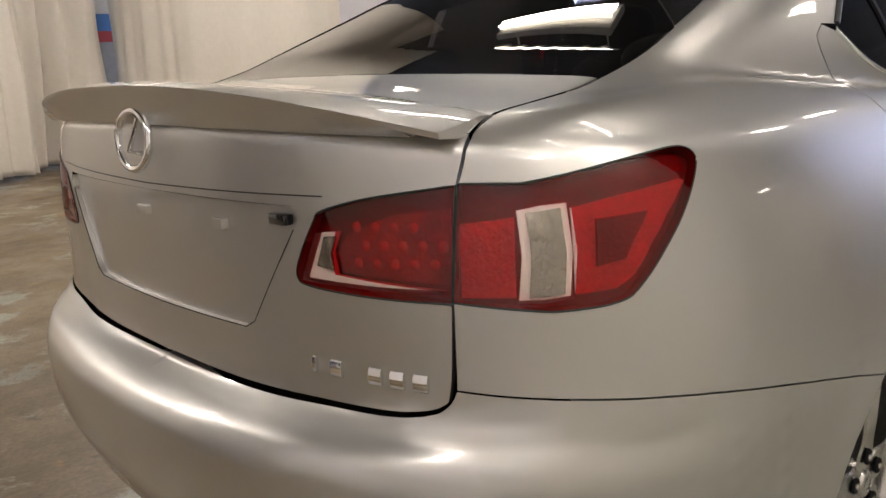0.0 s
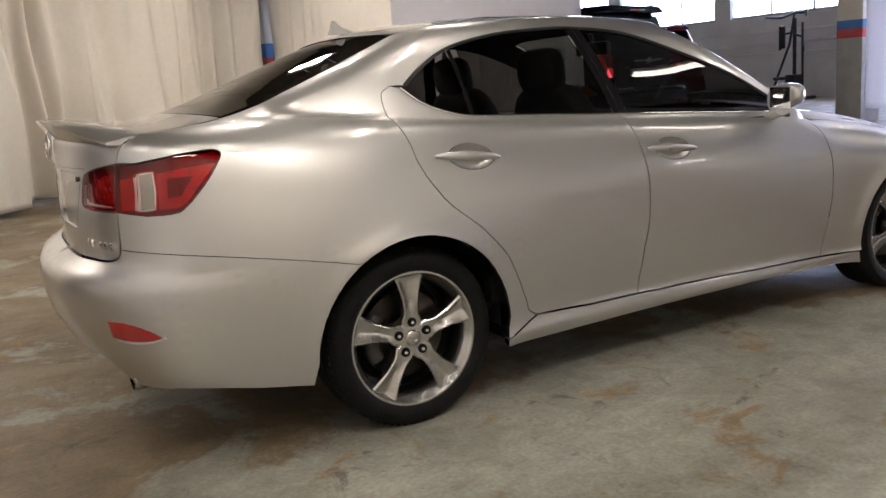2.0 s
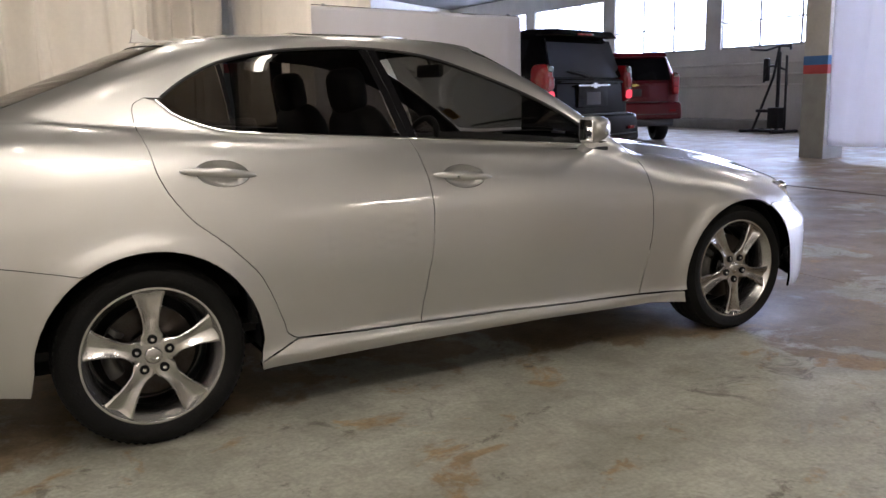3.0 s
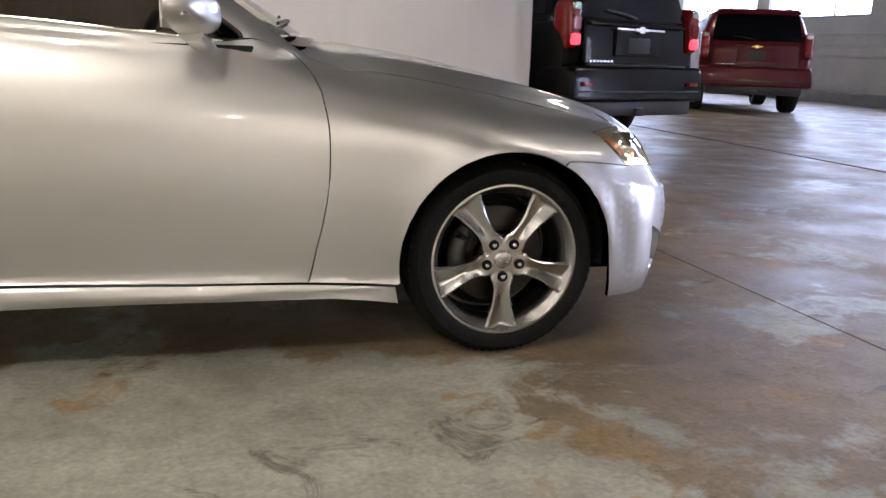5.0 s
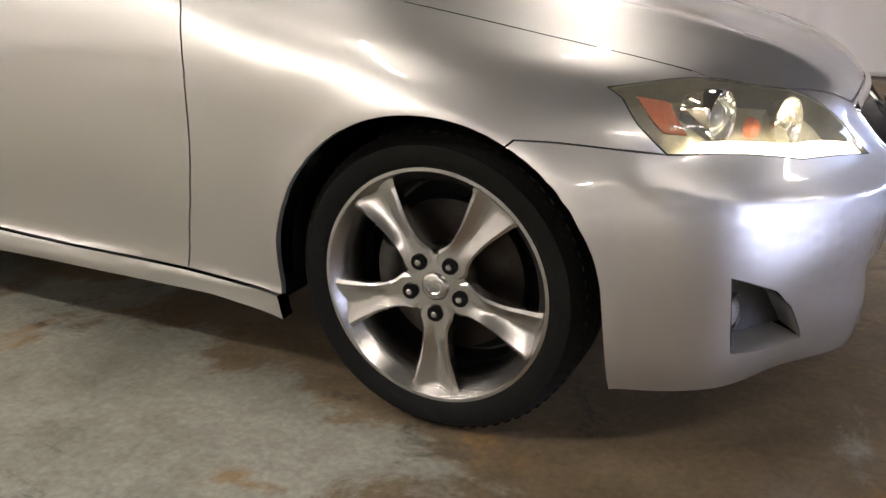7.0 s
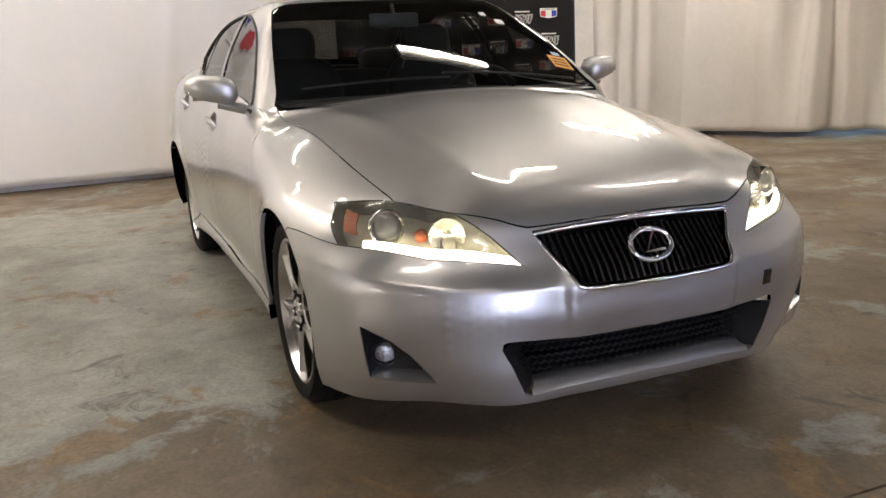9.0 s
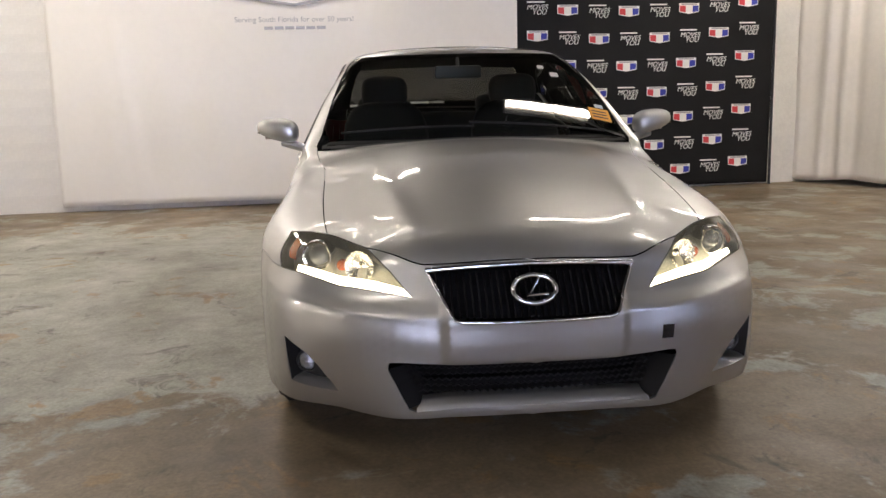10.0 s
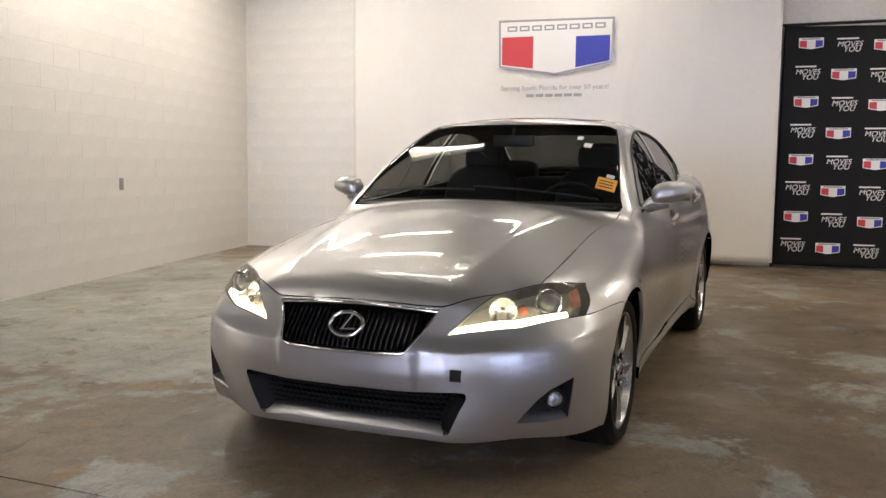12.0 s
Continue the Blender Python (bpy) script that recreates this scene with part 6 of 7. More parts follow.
panel("tow_eye_cover", tow, car, GLOSSBLACK, 1, gap=0.0, offset=0.0012, rim=0.004, backing=False, step=0.01, label="flat black patch for the shaded hole of the missing tow eye cover")

# boot spoiler, badge, emblem, plate marks
bm = bmesh.new()
rows = []
for i in range(49):
    y = -0.628 + 1.256 * i / 48
    ay = abs(y) / 0.628
    top = on_top([(-0.80 - 0.06 * (1 - ay), abs(y)), (-0.8001 - 0.06 * (1 - ay), abs(y))])[0]
    bx = float(np.interp(abs(y), CY[:-330:-1], CX[:-330:-1])) + 0.055
    h = 0.060 * (1 - ay ** 2.6) + 0.003
    rear = (bx - 0.028 * (1 - ay ** 4), 1.098 + h - 0.012 * ay * ay)
    prof = [(top[0] + 0.03, top[2] - 0.003), (top[0] - 0.02, top[2] + h * 0.35), (rear[0] + 0.03, rear[1] + 0.001), (rear[0], rear[1] - 0.004), (rear[0] + 0.002, rear[1] - 0.012), (rear[0] + 0.035, rear[1] - 0.012 - h * 0.9), (top[0] - 0.02, top[2] - 0.02)]
    rows.append([bm.verts.new((px, y, pz)) for px, pz in prof])
for r0, r1 in zip(rows, rows[1:]):
    for k in range(len(r0)):
        bm.faces.new((r0[k], r0[(k + 1) % len(r0)], r1[(k + 1) % len(r0)], r1[k]))
bm.faces.new(rows[0])
bm.faces.new(rows[-1][::-1])
part("spoiler", bm, PAINT, car, "silver lip spoiler", 50)
emblem("emblem", car, 0.058, 0.048, Matrix.Translation((-1.006, -0.01, 1.068)) @ Matrix.Rotation(radians(6), 4, "Y"))
for k, (w, h) in enumerate(((0.012, 0.03), (0.026, 0.03), (0.0, 0.0), (0.026, 0.03), (0.026, 0.03), (0.026, 0.03))):
    if not w:
        continue
    y = 0.408 + 0.034 * k

    def spot(yy, zz):
        p = on_rear([(yy, zz), (yy + 0.0001, zz)])[:1]
        q = p[0] + normals(p)[0] * 0.004
        return (q[0], -q[1], q[2])

    part("model_badge", tube([spot(y + 0.003 + q * (w - 0.006) / 3, 0.757) for q in range(4)], 0.0042, 8, False, None, 3.0), CHROME, car, "small plain chrome badge bar", 50)
for sg in (-1, 1):
    nm = normals(RECESS)
    v = [tuple((p - n_ * d) * np.array([1, sg, 1])) for p, n_ in zip(RECESS, nm) for d in (0.0005, 0.016)]
    link_mesh("recess_wall", v, [(2 * i, 2 * i + 1, 2 * i + 3, 2 * i + 2) for i in range(len(RECESS) - 1)], PAINT, car)
    # thin black line drawn for the shade along the recess edge
    skin_tube("recess_edge", RECESS[RECESS[:, 2] < 0.965], 0.0011, SEAL, car, sg, -0.0005)
for y in (0.035, -0.212):
    px_ = on_rear([(abs(y), 0.945), (abs(y) + 0.0001, 0.945)])[0][0]
    bm = box_bm(px_ - 0.0, px_ + 0.014, y - 0.016, y + 0.016, 0.936, 0.952, 0.002)
    part("plate_clip", bm, PAINT, car)
part("boot_button", box_bm(-0.972, -0.955, -0.385, -0.345, 0.956, 0.972, 0.003), GLOSSBLACK, car)
# thin black lines stand for the shade in the boot lid's crease
skin_tube("boot_crease", np.concatenate([on_rear([(0.0, 0.994), (0.448, 1.0)])]), 0.0011, SEAL, car, -1, 0.0)
skin_tube("boot_crease", np.concatenate([on_rear([(0.0, 0.994), (0.448, 1.0)])]), 0.0011, SEAL, car, 1, 0.0)

# roof fin
bm = bmesh.new()
prof = [(0.255, 0.0), (0.21, 0.012), (0.175, 0.028), (0.152, 0.055), (0.140, 0.055), (0.135, 0.02), (0.128, 0.0)]
rows = []
for sy in (-1, 0, 1):
    rows.append([bm.verts.new((x, sy * (0.026 - 0.40 * z) * (1 - 0.8 * max(0, (x - 0.19) / 0.065) ** 2 if x > 0.19 else 1), 1.412 + z)) for x, z in prof])
for r0, r1 in ((rows[0], rows[2]),):
    for k in range(len(prof)):
        bm.faces.new((r0[k], r0[(k + 1) % len(prof)], r1[(k + 1) % len(prof)], r1[k]))
bm.faces.new(rows[0])
bm.faces.new(rows[2][::-1])
for v in rows[1]:
    bm.verts.remove(v)
part("roof_fin", bm, PAINT, car, "small silver roof aerial fin", 40)
# sunroof glass
panel("sunroof", loop(on_top([(0.74, 0.0), (0.74, 0.36), (0.76, 0.40), (1.18, 0.40), (1.22, 0.36), (1.24, 0.0)]), on_top([(1.24, 0.0), (0.74, 0.0)])), car, GLOSSBLACK, 0, chart="top", offset=0.003, gap=0.0, rim=0.006, backing=False, label="dark glass sunroof")

# door mirrors
for sg in (-1, 1):
    bm = bmesh.new()
    bmesh.ops.create_uvsphere(bm, u_segments=32, v_segments=18, radius=1)
    for v in bm.verts:
        x, y, z = v.co
        e = 0.72
        x, y, z = math.copysign(abs(x) ** e, x), math.copysign(abs(y) ** e, y), math.copysign(abs(z) ** e, z)
        bulge = 1.0 if x > 0 else 0.55
        out = (y + 1) / 2
        zz = z * (0.064 - 0.016 * out ** 2) if z > 0 else z * (0.058 - 0.026 * out ** 1.5)
        v.co = Vector((1.80 + 0.092 * x * bulge * (1 - 0.30 * out ** 2) - 0.030 * y, 0.912 + 0.102 * y, 1.016 + zz + 0.012 * y))
        v.co.x = max(v.co.x, 1.772 - 0.03 * (v.co.y - 0.912) / 0.102)
        v.co.y *= sg
    m = part("door_mirror", bm, PAINT, front_door[sg], "silver door mirror with indicator strip")
    bm = box_bm(-0.003, 0.003, -0.072, 0.072, -0.044, 0.044, 0.002)
    xform(bm, Matrix.Translation((1.769, sg * 0.912, 1.018)) @ Matrix.Rotation(sg * math.atan2(0.03, 0.102), 4, "Z"))
    part("mirror_glass", bm, CHROME, m)
    tb = [(1.884 - 0.055 * t - 0.03 * t * t, sg * (0.89 + 0.118 * t), 1.000 + 0.010 * t) for t in (0, 0.3, 0.6, 0.85, 1.0)]
    part("indicator", tube(tb, 0.006, 6), LAMPCLEAR, m)
    foot = tube([(1.86, sg * 0.765, 0.925), (1.84, sg * 0.83, 0.945), (1.82, sg * 0.885, 0.96)], 0.034, 12, False, None, 0.6)
    part("mirror_foot", foot, PAINT, m)

# wipers and screen stickers
for y0, y1, xo in ((-0.60, 0.0, 0.0), (-0.02, 0.60, 0.0)):
    a = on_top([(2.16 - 0.25 * y0 * y0, abs(y0)), (2.16 - 0.25 * y0 * y0, abs(y0) + 0.0001)])[0]
    pts = []
    for k in range(8):
        y = y0 + (y1 - y0) * k / 7
        p = on_top([(2.135 - 0.17 * y * y + 0.03 * k / 7, abs(y)), (2.1351 - 0.17 * y * y + 0.03 * k / 7, abs(y))])[0]
        pts.append((p[0], y, p[2] + 0.012))
    part("wiper", tube(pts, 0.006, 6), TRIM, car, "black wiper blade")
bm = on_top(smooth_line([(2.23, 0.0), (2.215, 0.25), (2.17, 0.5), (2.10, 0.69)]))
vv = [tuple(p * np.array([1, s_, 1]) + np.array([dx, 0, dz])) for s_, seq in ((-1, bm[::-1]), (1, bm[1:])) for p in seq for dx, dz in ((-0.045, 0.0), (0.03, -0.012))]
ff = [(2 * i, 2 * i + 1, 2 * i + 3, 2 * i + 2) for i in range(len(vv) // 2 - 1)]
link_mesh("cowl", vv, ff, TRIM, car)
ORANGE = material("orange_paper", (0.85, 0.38, 0.04), 0.6)
WHITE = material("white_paper", (0.8, 0.8, 0.78), 0.6)
INK = material("black_ink", (0.02, 0.02, 0.02), 0.6)


def sticker(name, x0, x1, y0, y1, mat, label):
    lp = loop(on_top([(x0, y0), (x1, y0), (x1, y1), (x0, y1), (x0, y0)]))
    return panel(name, lp, car, mat, 1, chart="top", gap=0.0, offset=0.0005, rim=0, step=0.03, label=label)


stk = sticker("screen_sticker", 1.93, 2.015, 0.565, 0.66, ORANGE, "orange paper sticker with printed lines")
for k in range(3):
    lp = loop(on_top([(1.95 + 0.02 * k, 0.575), (1.958 + 0.02 * k, 0.575), (1.958 + 0.02 * k, 0.645), (1.95 + 0.02 * k, 0.645), (1.95 + 0.02 * k, 0.575)]))
    panel("print_line", lp, stk, INK, 1, chart="top", gap=0.0, offset=0.0012, rim=0, step=0.03)
sticker("screen_sticker", 1.665, 1.705, 0.435, 0.475, WHITE, "small white and red screen sticker")
sticker("screen_sticker", 1.60, 1.635, 0.385, 0.415, WHITE, "small white screen sticker")
sticker("screen_sticker", 1.90, 1.925, 0.60, 0.64, material("grey_paper", (0.5, 0.55, 0.58), 0.5), "small grey round screen sticker")


# wheels
def wheel(name, hub, tyre_r, width, spin, sg):
    w = empty(name, "", "", at=(0, 0, 0))
    w.parent = car
    c = Matrix.Translation((hub[0], -0.842, hub[1]))
    hw = width
    prof = [(0.232, 0.012), (0.240, 0.002), (0.252, -0.006), (0.268, -0.011), (0.285, -0.010), (tyre_r - 0.022, -0.002), (tyre_r - 0.008, 0.012), (tyre_r - 0.002, 0.03), (tyre_r, 0.06)]
    for g in (0.28, 0.5, 0.72):
        a = hw * g
        prof += [(tyre_r, a - 0.006), (tyre_r - 0.007, a - 0.005), (tyre_r - 0.007, a + 0.005), (tyre_r, a + 0.006)]
    prof += [(tyre_r - 0.004, hw - 0.02), (tyre_r - 0.02, hw - 0.004), (0.27, hw), (0.235, hw - 0.01)]
    bm = lathe(prof, 96)
    for v in bm.verts:  # rest flat on the floor
        lim = -hub[1] + 0.001
        if v.co.z < lim:
            v.co.z = lim
    tyre = part("tyre", xform(bm, c), RUBBER, w, "black road tyre", 40)
    bm = bmesh.new()
    for k in range(72):
        box_bm(-0.006, 0.006, 0.018, 0.045, -0.006, 0.0015, 0, 1, bm)
    vs = list(bm.verts)
    for k in range(72):
        t = 2 * math.pi * k / 72
        m = Matrix.Rotation(t, 4, "Y") @ Matrix.Translation((0, 0, tyre_r - 0.004))
        for v in vs[k * 8:(k + 1) * 8]:
            v.co = m @ v.co
            if v.co.z < -hub[1] + 0.001:
                v.co.z = -hub[1] + 0.001
    tagged(part("tread", xform(bm, c), RUBBER, tyre, "", 0), kind="stuff")
    rim = part("rim", xform(lathe([(0.2415, 0.012), (0.2430, 0.004), (0.2412, -0.001), (0.2340, -0.0015), (0.2305, 0.003), (0.2250, 0.012), (0.2175, 0.022), (0.2100, 0.033), (0.2045, 0.052), (0.2015, 0.11)], 96), c), ALLOY, w, "machined alloy wheel rim", 50)
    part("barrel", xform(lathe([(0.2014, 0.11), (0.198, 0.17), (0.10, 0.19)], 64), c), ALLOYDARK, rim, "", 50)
    # five flared spokes, scooped along the middle, with chamfered edges and deep flanks
    width_at = pchip([(0.040, 0.030), (0.064, 0.0375), (0.080, 0.0305), (0.10, 0.0272), (0.14, 0.0310), (0.19, 0.0440), (0.2375, 0.0575)])
    for k in range(5):
        bm = bmesh.new()
        nr, nv = 22, 12
        grid = []
        for i in range(nr + 1):
            t = i / nr
            r = 0.042 + 0.1955 * t
            half = float(width_at(r))
            yf = 0.016 - 0.010 * t - 0.008 * math.sin(math.pi * t) ** 2 * (1 - t)
            scoop = 0.0155 * min(1, max(0, (t - 0.10) / 0.35)) ** 1.2 * (1 - max(0, (t - 0.86) / 0.14) ** 2)
            row = []
            for j in range(nv + 1):
                v = -1 + 2 * j / nv
                edge_drop = 0.004 if abs(v) > 0.99 else 0.0
                rr = math.sqrt(max(r * r - (half * v) ** 2, 1e-6)) if t > 0.9 else r
                row.append((half * v, yf + edge_drop + scoop * (1 - min(abs(v) / 0.84, 1) ** 1.35) * (1 - 0.25 * v), rr))
            grid.append(row)
        vt = [[bm.verts.new(p) for p in row] for row in grid]
        for i in range(nr):
            for j in range(nv):
                bm.faces.new((vt[i][j], vt[i][j + 1], vt[i + 1][j + 1], vt[i + 1][j]))
        for j in (0, nv):
            wall = [bm.verts.new((p[j][0] * 0.80, p[j][1] + 0.034, p[j][2])) for p in grid]
            for i in range(nr):
                bm.faces.new((vt[i][j], vt[i + 1][j], wall[i + 1], wall[i]))
        m = c @ Matrix.Rotation(radians(spin + 72 * k), 4, "Y")
        part("spoke", xform(bm, m), ALLOY, rim, "", 32)
    part("hub_plate", xform(lathe([(0.0, 0.016), (0.05, 0.016), (0.066, 0.018), (0.072, 0.03), (0.072, 0.06)], 40), c), ALLOY, rim, "", 40)
    part("hub_cap", xform(lathe([(0.0, 0.0085), (0.022, 0.009), (0.0265, 0.011), (0.030, 0.0165)], 40), c), ALLOY, rim, "round hub cap with plain oval mark", 40)
    e = tube([(0.017 * math.cos(2 * math.pi * q / 24), 0.008, 0.013 * math.sin(2 * math.pi * q / 24)) for q in range(24)], 0.0014, 5, True)
    part("cap_mark", xform(e, c), CHROME, rim, "", 60)
    for k in range(5):
        a = radians(spin + 72 * k)
        px, pz = 0.0572 * math.sin(a), 0.0572 * math.cos(a)
        m = c @ Matrix.Translation((px, 0, pz))
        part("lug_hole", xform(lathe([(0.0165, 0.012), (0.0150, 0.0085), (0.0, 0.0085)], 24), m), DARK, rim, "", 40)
        part("lug_nut", xform(lathe([(0.0, 0.0045), (0.005, 0.0045), (0.0075, 0.0065), (0.008, 0.0085)], 6), m), ALLOY, rim, "", 20)
    part("brake_disc", xform(lathe([(0.065, 0.105), (0.075, 0.10), (0.076, 0.092), (0.158, 0.092), (0.158, 0.118), (0.07, 0.118)], 64), c), STEEL, w, "worn steel brake disc, darkened for the shade behind the spokes", 30)
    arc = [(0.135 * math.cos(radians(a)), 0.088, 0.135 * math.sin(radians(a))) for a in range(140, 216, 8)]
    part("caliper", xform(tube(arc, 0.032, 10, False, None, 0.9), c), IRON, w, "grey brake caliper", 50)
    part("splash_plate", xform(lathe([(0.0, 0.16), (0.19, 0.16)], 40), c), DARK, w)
    if sg > 0:
        for o in w.children_recursive:
            o.data = o.data.copy()
            o.data.transform(Matrix.Scale(-1, 4, (0, 1, 0)))
            o.data.flip_normals()
            o.data.transform(Matrix.Translation((0, 0.038 - 0.010 * hub[0], 0)))
    return w


for sg in (-1, 1):
    wheel("rear_wheel", HUB_R, 0.3225, 0.235, 0, sg)
    wheel("front_wheel", HUB_F, 0.3105, 0.21, 36, sg)
    # wheel wells and underside
    for hub, ra in ((HUB_R, ARCH_R), (HUB_F, ARCH_F)):
        v, f = [], []
        n = 36
        for i in range(n + 1):
            a = radians(-6 + 192 * i / n)
            for yy in (0.80, 0.56):
                v.append((hub[0] + (ra + 0.012) * math.cos(a), sg * yy, hub[1] + (ra + 0.012) * math.sin(a)))
        for i in range(n):
            f.append((2 * i, 2 * i + 1, 2 * i + 3, 2 * i + 2))
        cen = len(v)
        v.append((hub[0], sg * 0.56, hub[1]))
        for i in range(n):
            f.append((cen, 2 * i + 1, 2 * i + 3))
        link_mesh("wheel_liner", v, f, TRIM, car, True)
bm = box_bm(0.42, 2.36, -0.80, 0.80, 0.20, 0.26, 0.02)
part("underside", bm, DARK, car)
part("underside", box_bm(-0.90, -0.42, -0.50, 0.50, 0.33, 0.42, 0.02), DARK, car)
part("underside", box_bm(3.12, 3.42, -0.56, 0.56, 0.19, 0.26, 0.02), DARK, car)
part("underside", box_bm(-0.42, 3.12, -0.55, 0.55, 0.22, 0.34, 0.02), DARK, car)
part("engine_bay", box_bm(2.30, 3.30, -0.55, 0.55, 0.34, 0.62, 0.02), DARK, car)
part("boot_box", box_bm(-0.90, -0.55, -0.55, 0.55, 0.34, 1.02, 0.02), DARK, car)

# cabin
part("cabin_floor", box_bm(-0.5, 2.3, -0.74, 0.74, 0.33, 0.36), CARPET, car)
for sg in (-1, 1):
    part("door_card", box_bm(0.35, 2.0, sg * 0.76 - 0.03, sg * 0.76 + 0.03, 0.36, 0.94, 0.02), LEATHER, car)
part("parcel_shelf", box_bm(-0.52, -0.05, -0.58, 0.58, 1.04, 1.06, 0.01), CARPET, car)
part("dashboard", box_bm(1.72, 2.12, -0.70, 0.70, 0.60, 0.955, 0.06, 4), LEATHER, car)


def cushion(c, r, e, tilt=0.0, seg=24, bm=None):
    """A padded block: a squared-off ball, leaned back about y."""
    bm2 = bmesh.new()
    bmesh.ops.create_uvsphere(bm2, u_segments=seg, v_segments=seg // 2 + 2, radius=1)
    for v in bm2.verts:
        v.co = Vector([r[k] * math.copysign(abs(v.co[k]) ** e, v.co[k]) for k in range(3)])
    xform(bm2, Matrix.Translation(c) @ Matrix.Rotation(radians(tilt), 4, "Y"))
    return bm2


def seat(x, y, w, name, top):
    """Seat base with a leaning backrest and side bolsters."""
    s = part(name, cushion((x + 0.20, y, 0.50), (0.27, w / 2, 0.10), 0.5), LEATHER, car, "black leather seat", 80)
    part("backrest", cushion((x - 0.09, y, (0.50 + top) / 2), (0.085, w / 2, (top - 0.46) / 2), 0.55, -14), LEATHER, s, "", 80)
    return s


for y in (-0.37, 0.37):
    s_ = seat(1.12, y, 0.50, "front_seat", 1.13)
    part("headrest", cushion((0.925, y, 1.20), (0.055, 0.135, 0.095), 0.6, -8), LEATHER, s_, "", 80)
    for dy in (-0.05, 0.05):
        part("headrest_post", tube([(0.945, y + dy, 1.05), (0.93, y + dy, 1.15)], 0.007, 8), CHROME, s_)
bench = seat(0.28, 0, 1.26, "rear_bench", 1.06)
for y in (-0.40, 0.40):
    part("headrest", cushion((0.03, y, 1.115), (0.06, 0.135, 0.075), 0.6, -12), LEATHER, bench, "", 80)
t_ = [(0.0, 0.185 * math.cos(2 * math.pi * k / 32), 0.185 * math.sin(2 * math.pi * k / 32)) for k in range(32)]
sw = Matrix.Translation((1.62, 0.37, 0.88)) @ Matrix.Rotation(radians(24), 4, "Y")
st_wheel = part("steering_wheel", xform(tube(t_, 0.016, 8, True), sw), LEATHER, car, "", 60)
part("steering_boss", xform(box_bm(-0.01, 0.03, -0.17, 0.17, -0.05, 0.05, 0.02), sw), LEATHER, st_wheel)
part("interior_mirror", box_bm(1.50, 1.53, -0.12, 0.12, 1.255, 1.32, 0.015), TRIM, car)
part("mirror_stem", tube([(1.52, 0, 1.31), (1.50, 0, 1.36)], 0.01, 8), TRIM, car)

# the car stands a little askew to the walls: its far flank swings out towards the rear
for o in car.children_recursive:
    if o.type == "MESH":
        co = np.empty(len(o.data.vertices) * 3, np.float32)
        o.data.vertices.foreach_get("co", co)
        co = co.reshape(-1, 3)
        grow = np.clip(0.056 - 0.0125 * co[:, 0], 0.010, 0.062)
        co[:, 1] = np.where(co[:, 1] > 0, co[:, 1] * (1 + grow), co[:, 1])
        o.data.vertices.foreach_set("co", co.ravel())
        o.data.update()

# ---- two parked large estates beyond the sheet ----
SUVBLACK = material("black_car_paint", (0.002, 0.002, 0.003), 0.25, 0.0, coat=0.12, spec=0.1)
SUVRED = material("dark_red_car_paint", (0.075, 0.002, 0.006), 0.3, 0.1, coat=0.3, spec=0.25)
DARKGLASS = material("black_privacy_glass", (0.003, 0.003, 0.004), 0.05, spec=0.2)
GOLD = material("gold_badge", (0.7, 0.52, 0.2), 0.25, 1.0)
TAILRED = material("tail_lamp_red", (0.20, 0.003, 0.006), 0.15, coat=0.5)
TAILLIT = glow("tail_lamp_lit", (1.0, 0.06, 0.10), 1.1)


def tapered(x0, x1, w0, w1, z0, z1, lean_r, lean_f, bevel, seg=3):
    """Box along x whose top is narrower and whose ends lean."""
    bm = box_bm(x0, x1, -0.5, 0.5, z0, z1)
    for v in bm.verts:
        t = (v.co.z - z0) / (z1 - z0)
        v.co.y = math.copysign((w0 + (w1 - w0) * t) / 2, v.co.y)
        v.co.x += lean_r * t if v.co.x < (x0 + x1) / 2 else -lean_f * t
    bmesh.ops.bevel(bm, geom=list(bm.edges), offset=bevel, segments=seg, affect="EDGES", profile=0.6)
    return bm


def hull(stations, mat, name, parent, label="", n=40):
    """A rounded body: stations (x, half width, low z, high z, squareness) skinned end to end along x."""
    v, f = [], []
    for x, w, z0, z1, e in stations:
        for k in range(n):
            a = 2 * math.pi * (k + 0.5) / n
            c, s_ = math.cos(a), math.sin(a)
            v.append((x, w * math.copysign(abs(c) ** e, c), (z0 + z1) / 2 + (z1 - z0) / 2 * math.copysign(abs(s_) ** e, s_)))
    m = len(stations)
    for i in range(m - 1):
        for k in range(n):
            f.append((i * n + k, i * n + (k + 1) % n, (i + 1) * n + (k + 1) % n, (i + 1) * n + k))
    f += [tuple(range(n))[::-1], tuple(range((m - 1) * n, m * n))]
    bm = bmesh.new()
    vs = [bm.verts.new(p) for p in v]
    for q in f:
        bm.faces.new([vs[t] for t in q])
    return part(name, bm, mat, parent, label, 40)


def slab_face(pts, push, mat, name, parent, label=""):
    """A flat piece through pts, push = its thickness vector."""
    n = len(pts)
    v = list(pts) + [tuple(Vector(p) + Vector(push)) for p in pts]
    f = [tuple(range(n)), tuple(range(n, 2 * n))[::-1]] + [(i, (i + 1) % n, n + (i + 1) % n, n + i) for i in range(n)]
    bm = bmesh.new()
    vs = [bm.verts.new(p) for p in v]
    for q in f:
        bm.faces.new([vs[t] for t in q])
    return part(name, bm, mat, parent, label, 20)


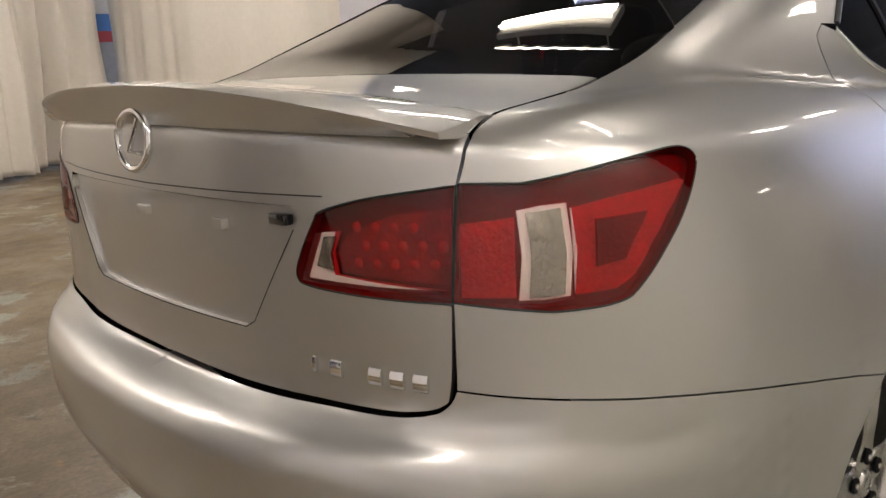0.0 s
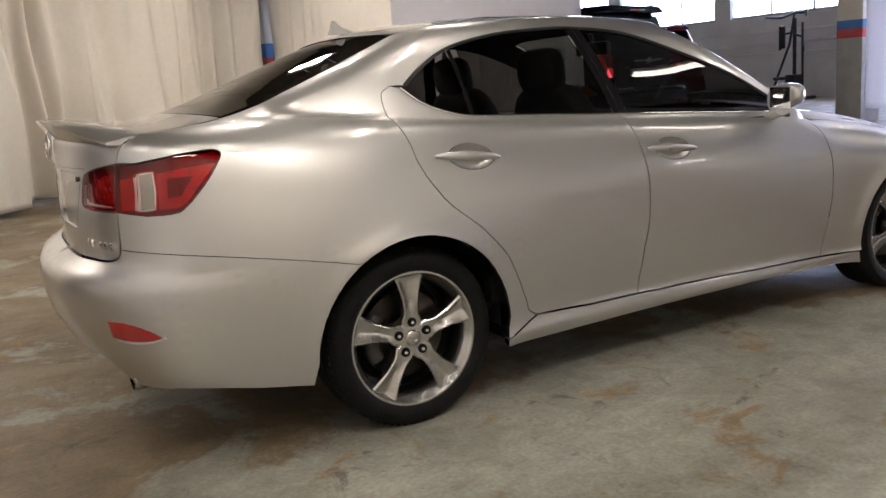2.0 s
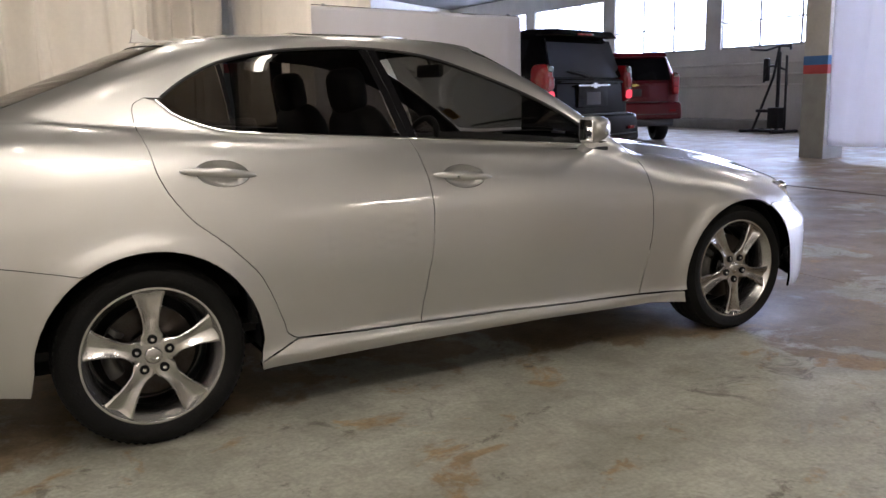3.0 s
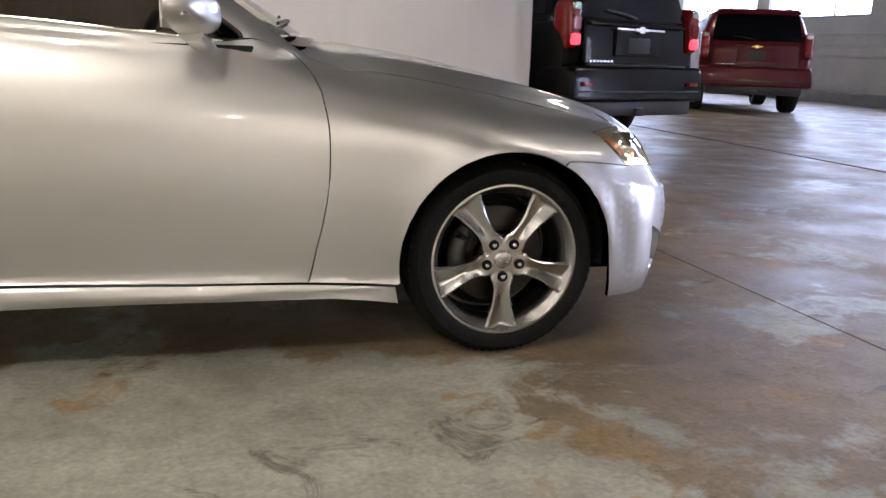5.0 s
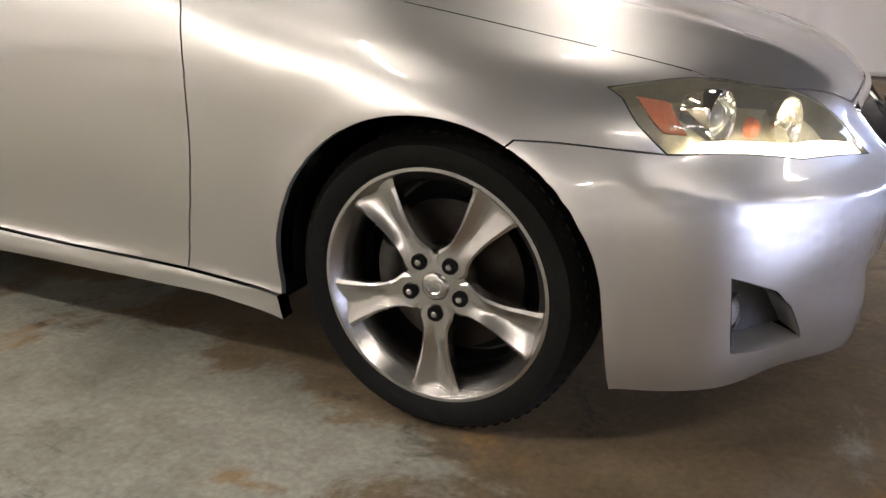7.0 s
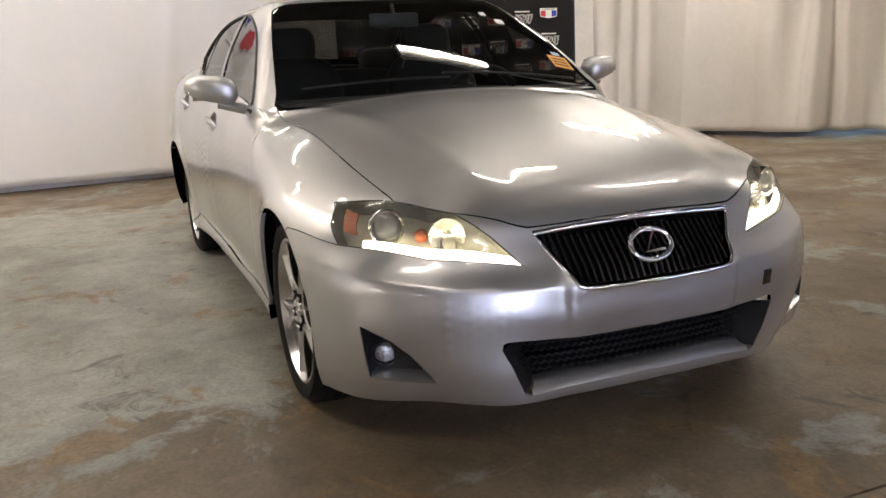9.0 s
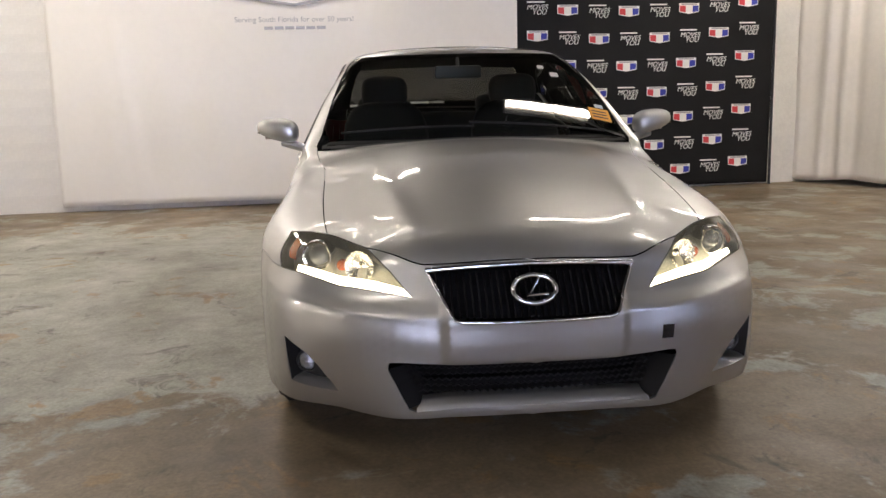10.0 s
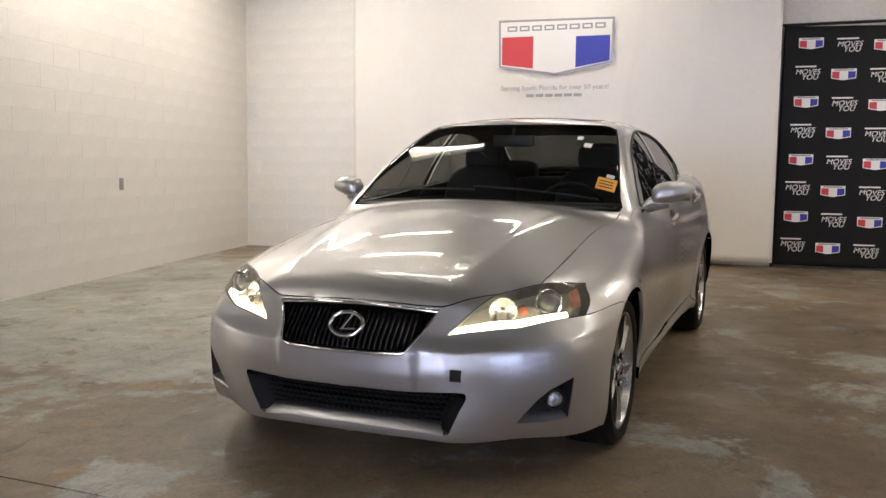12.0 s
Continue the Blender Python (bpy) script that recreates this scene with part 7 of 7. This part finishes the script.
def big_estate(m, paint, label, lit):
    """Tail at x = 0, nose towards +x, 2.04 wide, 1.90 high."""
    e = tagged(new("suv"), label, "car", "parked estates")
    e.matrix_world = m
    hull([(0.02, 0.93, 0.60, 1.26, 0.25), (0.05, 0.985, 0.56, 1.30, 0.22), (0.5, 1.01, 0.50, 1.32, 0.2), (3.6, 1.015, 0.50, 1.27, 0.2), (4.9, 0.98, 0.52, 1.20, 0.25), (5.15, 0.86, 0.60, 1.10, 0.35)], paint, "body", e)
    # cabin: leaning sides and tail
    bm = bmesh.new()
    rows = []
    for z, xr, xf, w in ((1.22, 0.02, 3.75, 0.985), (1.32, 0.03, 3.55, 0.975), (1.55, 0.10, 3.15, 0.90), (1.75, 0.17, 2.80, 0.815), (1.83, 0.22, 2.60, 0.76), (1.875, 0.32, 2.40, 0.66), (1.895, 0.50, 2.20, 0.50)):
        ring = []
        for k in range(32):
            a = 2 * math.pi * (k + 0.5) / 32
            c, s_ = math.cos(a), math.sin(a)
            ring.append(bm.verts.new(((xr + xf) / 2 + (xf - xr) / 2 * math.copysign(abs(c) ** 0.13, c), w * math.copysign(abs(s_) ** 0.22, s_), z)))
        rows.append(ring)
    for p, q in zip(rows, rows[1:]):
        for k in range(32):
            bm.faces.new((p[k], p[(k + 1) % 32], q[(k + 1) % 32], q[k]))
    bm.faces.new(rows[-1])
    part("cabin", bm, paint, e, "", 40)
    gate = part("tailgate", tapered(-0.04, 0.12, 1.54, 1.50, 0.86, 1.30, 0.03, 0.0, 0.035), paint, e)
    part("gate_crease", tapered(-0.062, 0.0, 1.46, 1.40, 1.245, 1.275, 0.01, 0.0, 0.01), paint, gate)

    def tail(y, z):
        return (0.035 + 0.135 * (z - 1.32) / 0.43 - 0.012, y, z)

    slab_face([tail(-0.80, 1.315), tail(0.80, 1.315), tail(0.715, 1.77), tail(-0.715, 1.77)], (0.02, 0, 0), DARKGLASS, "rear_glass", gate, "black rear glass")
    part("rear_wiper", tube([(-0.005, 0.0, 1.33), (0.005, 0.12, 1.36), (0.02, 0.42, 1.40)], 0.008, 6), TRIM, gate)
    sp = part("roof_spoiler", tapered(0.05, 0.55, 1.50, 1.36, 1.80, 1.885, 0.05, 0.0, 0.03), paint, gate)
    part("brake_light", box_bm(0.058, 0.075, -0.18, 0.18, 1.815, 1.84, 0.005), TAILRED, sp)
    rec = part("plate_recess", tapered(-0.058, 0.0, 0.70, 0.66, 0.955, 1.215, 0.005, 0.0, 0.012), DARKGLASS if paint is SUVBLACK else paint, gate)
    part("blank_plate", box_bm(-0.063, -0.05, -0.16, 0.16, 0.985, 1.135, 0.004), TRIM, rec)
    part("trim_bar", box_bm(-0.075, -0.03, -0.36, 0.36, 1.205, 1.228, 0.006), CHROME if paint is SUVBLACK else paint, gate)
    badge = part("badge", box_bm(-0.085, -0.05, -0.10, 0.10, 1.198, 1.232, 0.006), CHROME if paint is SUVBLACK else GOLD, gate, "small plain badge bar")
    part("badge_centre", box_bm(-0.087, -0.05, -0.04, 0.04, 1.182, 1.248, 0.006), CHROME if paint is SUVBLACK else GOLD, badge)
    for k in range(7):
        part("name_bar", box_bm(-0.047, -0.035, 0.36 + 0.05 * k, 0.392 + 0.05 * k, 0.885, 0.91, 0.003), CHROME, gate)
    for s in (-1, 1):
        lamp = part("tail_lamp", cushion((0.085, s * 0.905, 1.235), (0.13, 0.082, 0.235), 0.45), TAILRED, e, "upright red tail lamp", 80)
        part("lit_cell", cushion((-0.035, s * 0.90, 1.10), (0.022, 0.062, 0.055), 0.5), TAILLIT if lit else TAILRED, lamp, "", 80)
        part("upper_cell", cushion((-0.035, s * 0.90, 1.25), (0.022, 0.062, 0.075), 0.5), TAILRED, lamp, "", 80)
        part("clear_cell", cushion((-0.025, s * 0.90, 1.41), (0.022, 0.055, 0.04), 0.5), LAMPCLEAR, lamp, "", 80)

        def flank(x, z):
            return (x, s * (0.975 + (0.815 - 0.975) * (z - 1.32) / 0.43 + 0.004), z)

        for xs in ((0.32, 1.05, 1.10, 0.45), (1.12, 2.02, 2.00, 1.16), (2.10, 3.10, 2.72, 2.07)):
            slab_face([flank(xs[0], 1.34), flank(xs[1], 1.34), flank(xs[2], 1.73), flank(xs[3], 1.73)], (0, -s * 0.015, 0), DARKGLASS, "side_glass", e)
        for x in (1.18, 2.13):
            part("door_handle", tube([(x, s * 1.012, 1.13), (x + 0.02, s * 1.04, 1.13), (x + 0.2, s * 1.04, 1.13), (x + 0.22, s * 1.012, 1.13)], 0.014, 8), paint, e)
        part("roof_rail", tube([(0.55, s * 0.66, 1.86), (0.65, s * 0.66, 1.925), (2.2, s * 0.66, 1.925), (2.3, s * 0.66, 1.86)], 0.018, 8), TRIM, e)
        part("door_mirror", cushion((3.05, s * 1.13, 1.28), (0.08, 0.13, 0.10), 0.6), paint, e, "", 80)
        for x in (1.15, 4.1):
            c = Matrix.Translation((x, s * 1.0, 0.40)) @ (Matrix.Identity(4) if s < 0 else Matrix.Rotation(math.pi, 4, "Z"))
            w = part("wheel", xform(lathe([(0.27, -0.01), (0.30, -0.02), (0.36, -0.02), (0.39, 0.0), (0.40, 0.03), (0.40, 0.22), (0.38, 0.25), (0.25, 0.25)], 48), c), RUBBER, e, "black tyre with alloy rim", 40)
            rim = part("rim", xform(lathe([(0.272, -0.01), (0.262, 0.0), (0.25, 0.06), (0.10, 0.05), (0.0, 0.05)], 40), c), ALLOYDARK, w)
            for k in range(6):
                part("spoke", xform(box_bm(-0.03, 0.03, 0.0, 0.03, 0.03, 0.262, 0.01), c @ Matrix.Rotation(radians(60 * k), 4, "Y")), ALLOY, rim)
            part("arch_lip", xform(tube([(0.455 * math.cos(radians(a)), 0.0, 0.455 * math.sin(radians(a))) for a in range(5, 176, 10)], 0.022, 8), c), TRIM, e)
    bump = part("rear_bumper", tapered(-0.15, 0.40, 2.04, 2.0, 0.50, 0.86, 0.035, 0.0, 0.07), paint, e)
    part("step_pad", box_bm(-0.10, 0.0, -0.72, 0.72, 0.852, 0.872, 0.008), TRIM, bump)
    part("chrome_lip", box_bm(-0.163, -0.14, -0.90, 0.90, 0.60, 0.615, 0.004), TRIM, bump)
    part("lower_valance", box_bm(-0.11, 0.3, -0.85, 0.85, 0.36, 0.52, 0.04), TRIM, bump)
    part("tow_receiver", box_bm(-0.14, 0.1, -0.06, 0.06, 0.36, 0.44, 0.01), TRIM, bump)
    for s in (-1, 1):
        part("reflector", box_bm(-0.165, -0.13, s * 0.80 - 0.07, s * 0.80 + 0.07, 0.66, 0.70, 0.006), TAILRED, bump)
    part("chassis", box_bm(0.3, 4.8, -0.72, 0.72, 0.34, 0.56, 0.04), DARK, e)
    return e


def facing(x, y, dx, dy):
    return Matrix.Translation((x, y, 0)) @ Matrix.Rotation(math.atan2(dy, dx), 4, "Z")


big_estate(facing(6.2, 4.8, math.cos(radians(110.6)), math.sin(radians(110.6))), SUVBLACK, "black large estate car parked beyond the white sheet", True)
big_estate(facing(11.75, 10.5, math.cos(radians(64.5)), math.sin(radians(64.5))), SUVRED, "dark red large estate car parked near the windows", False)
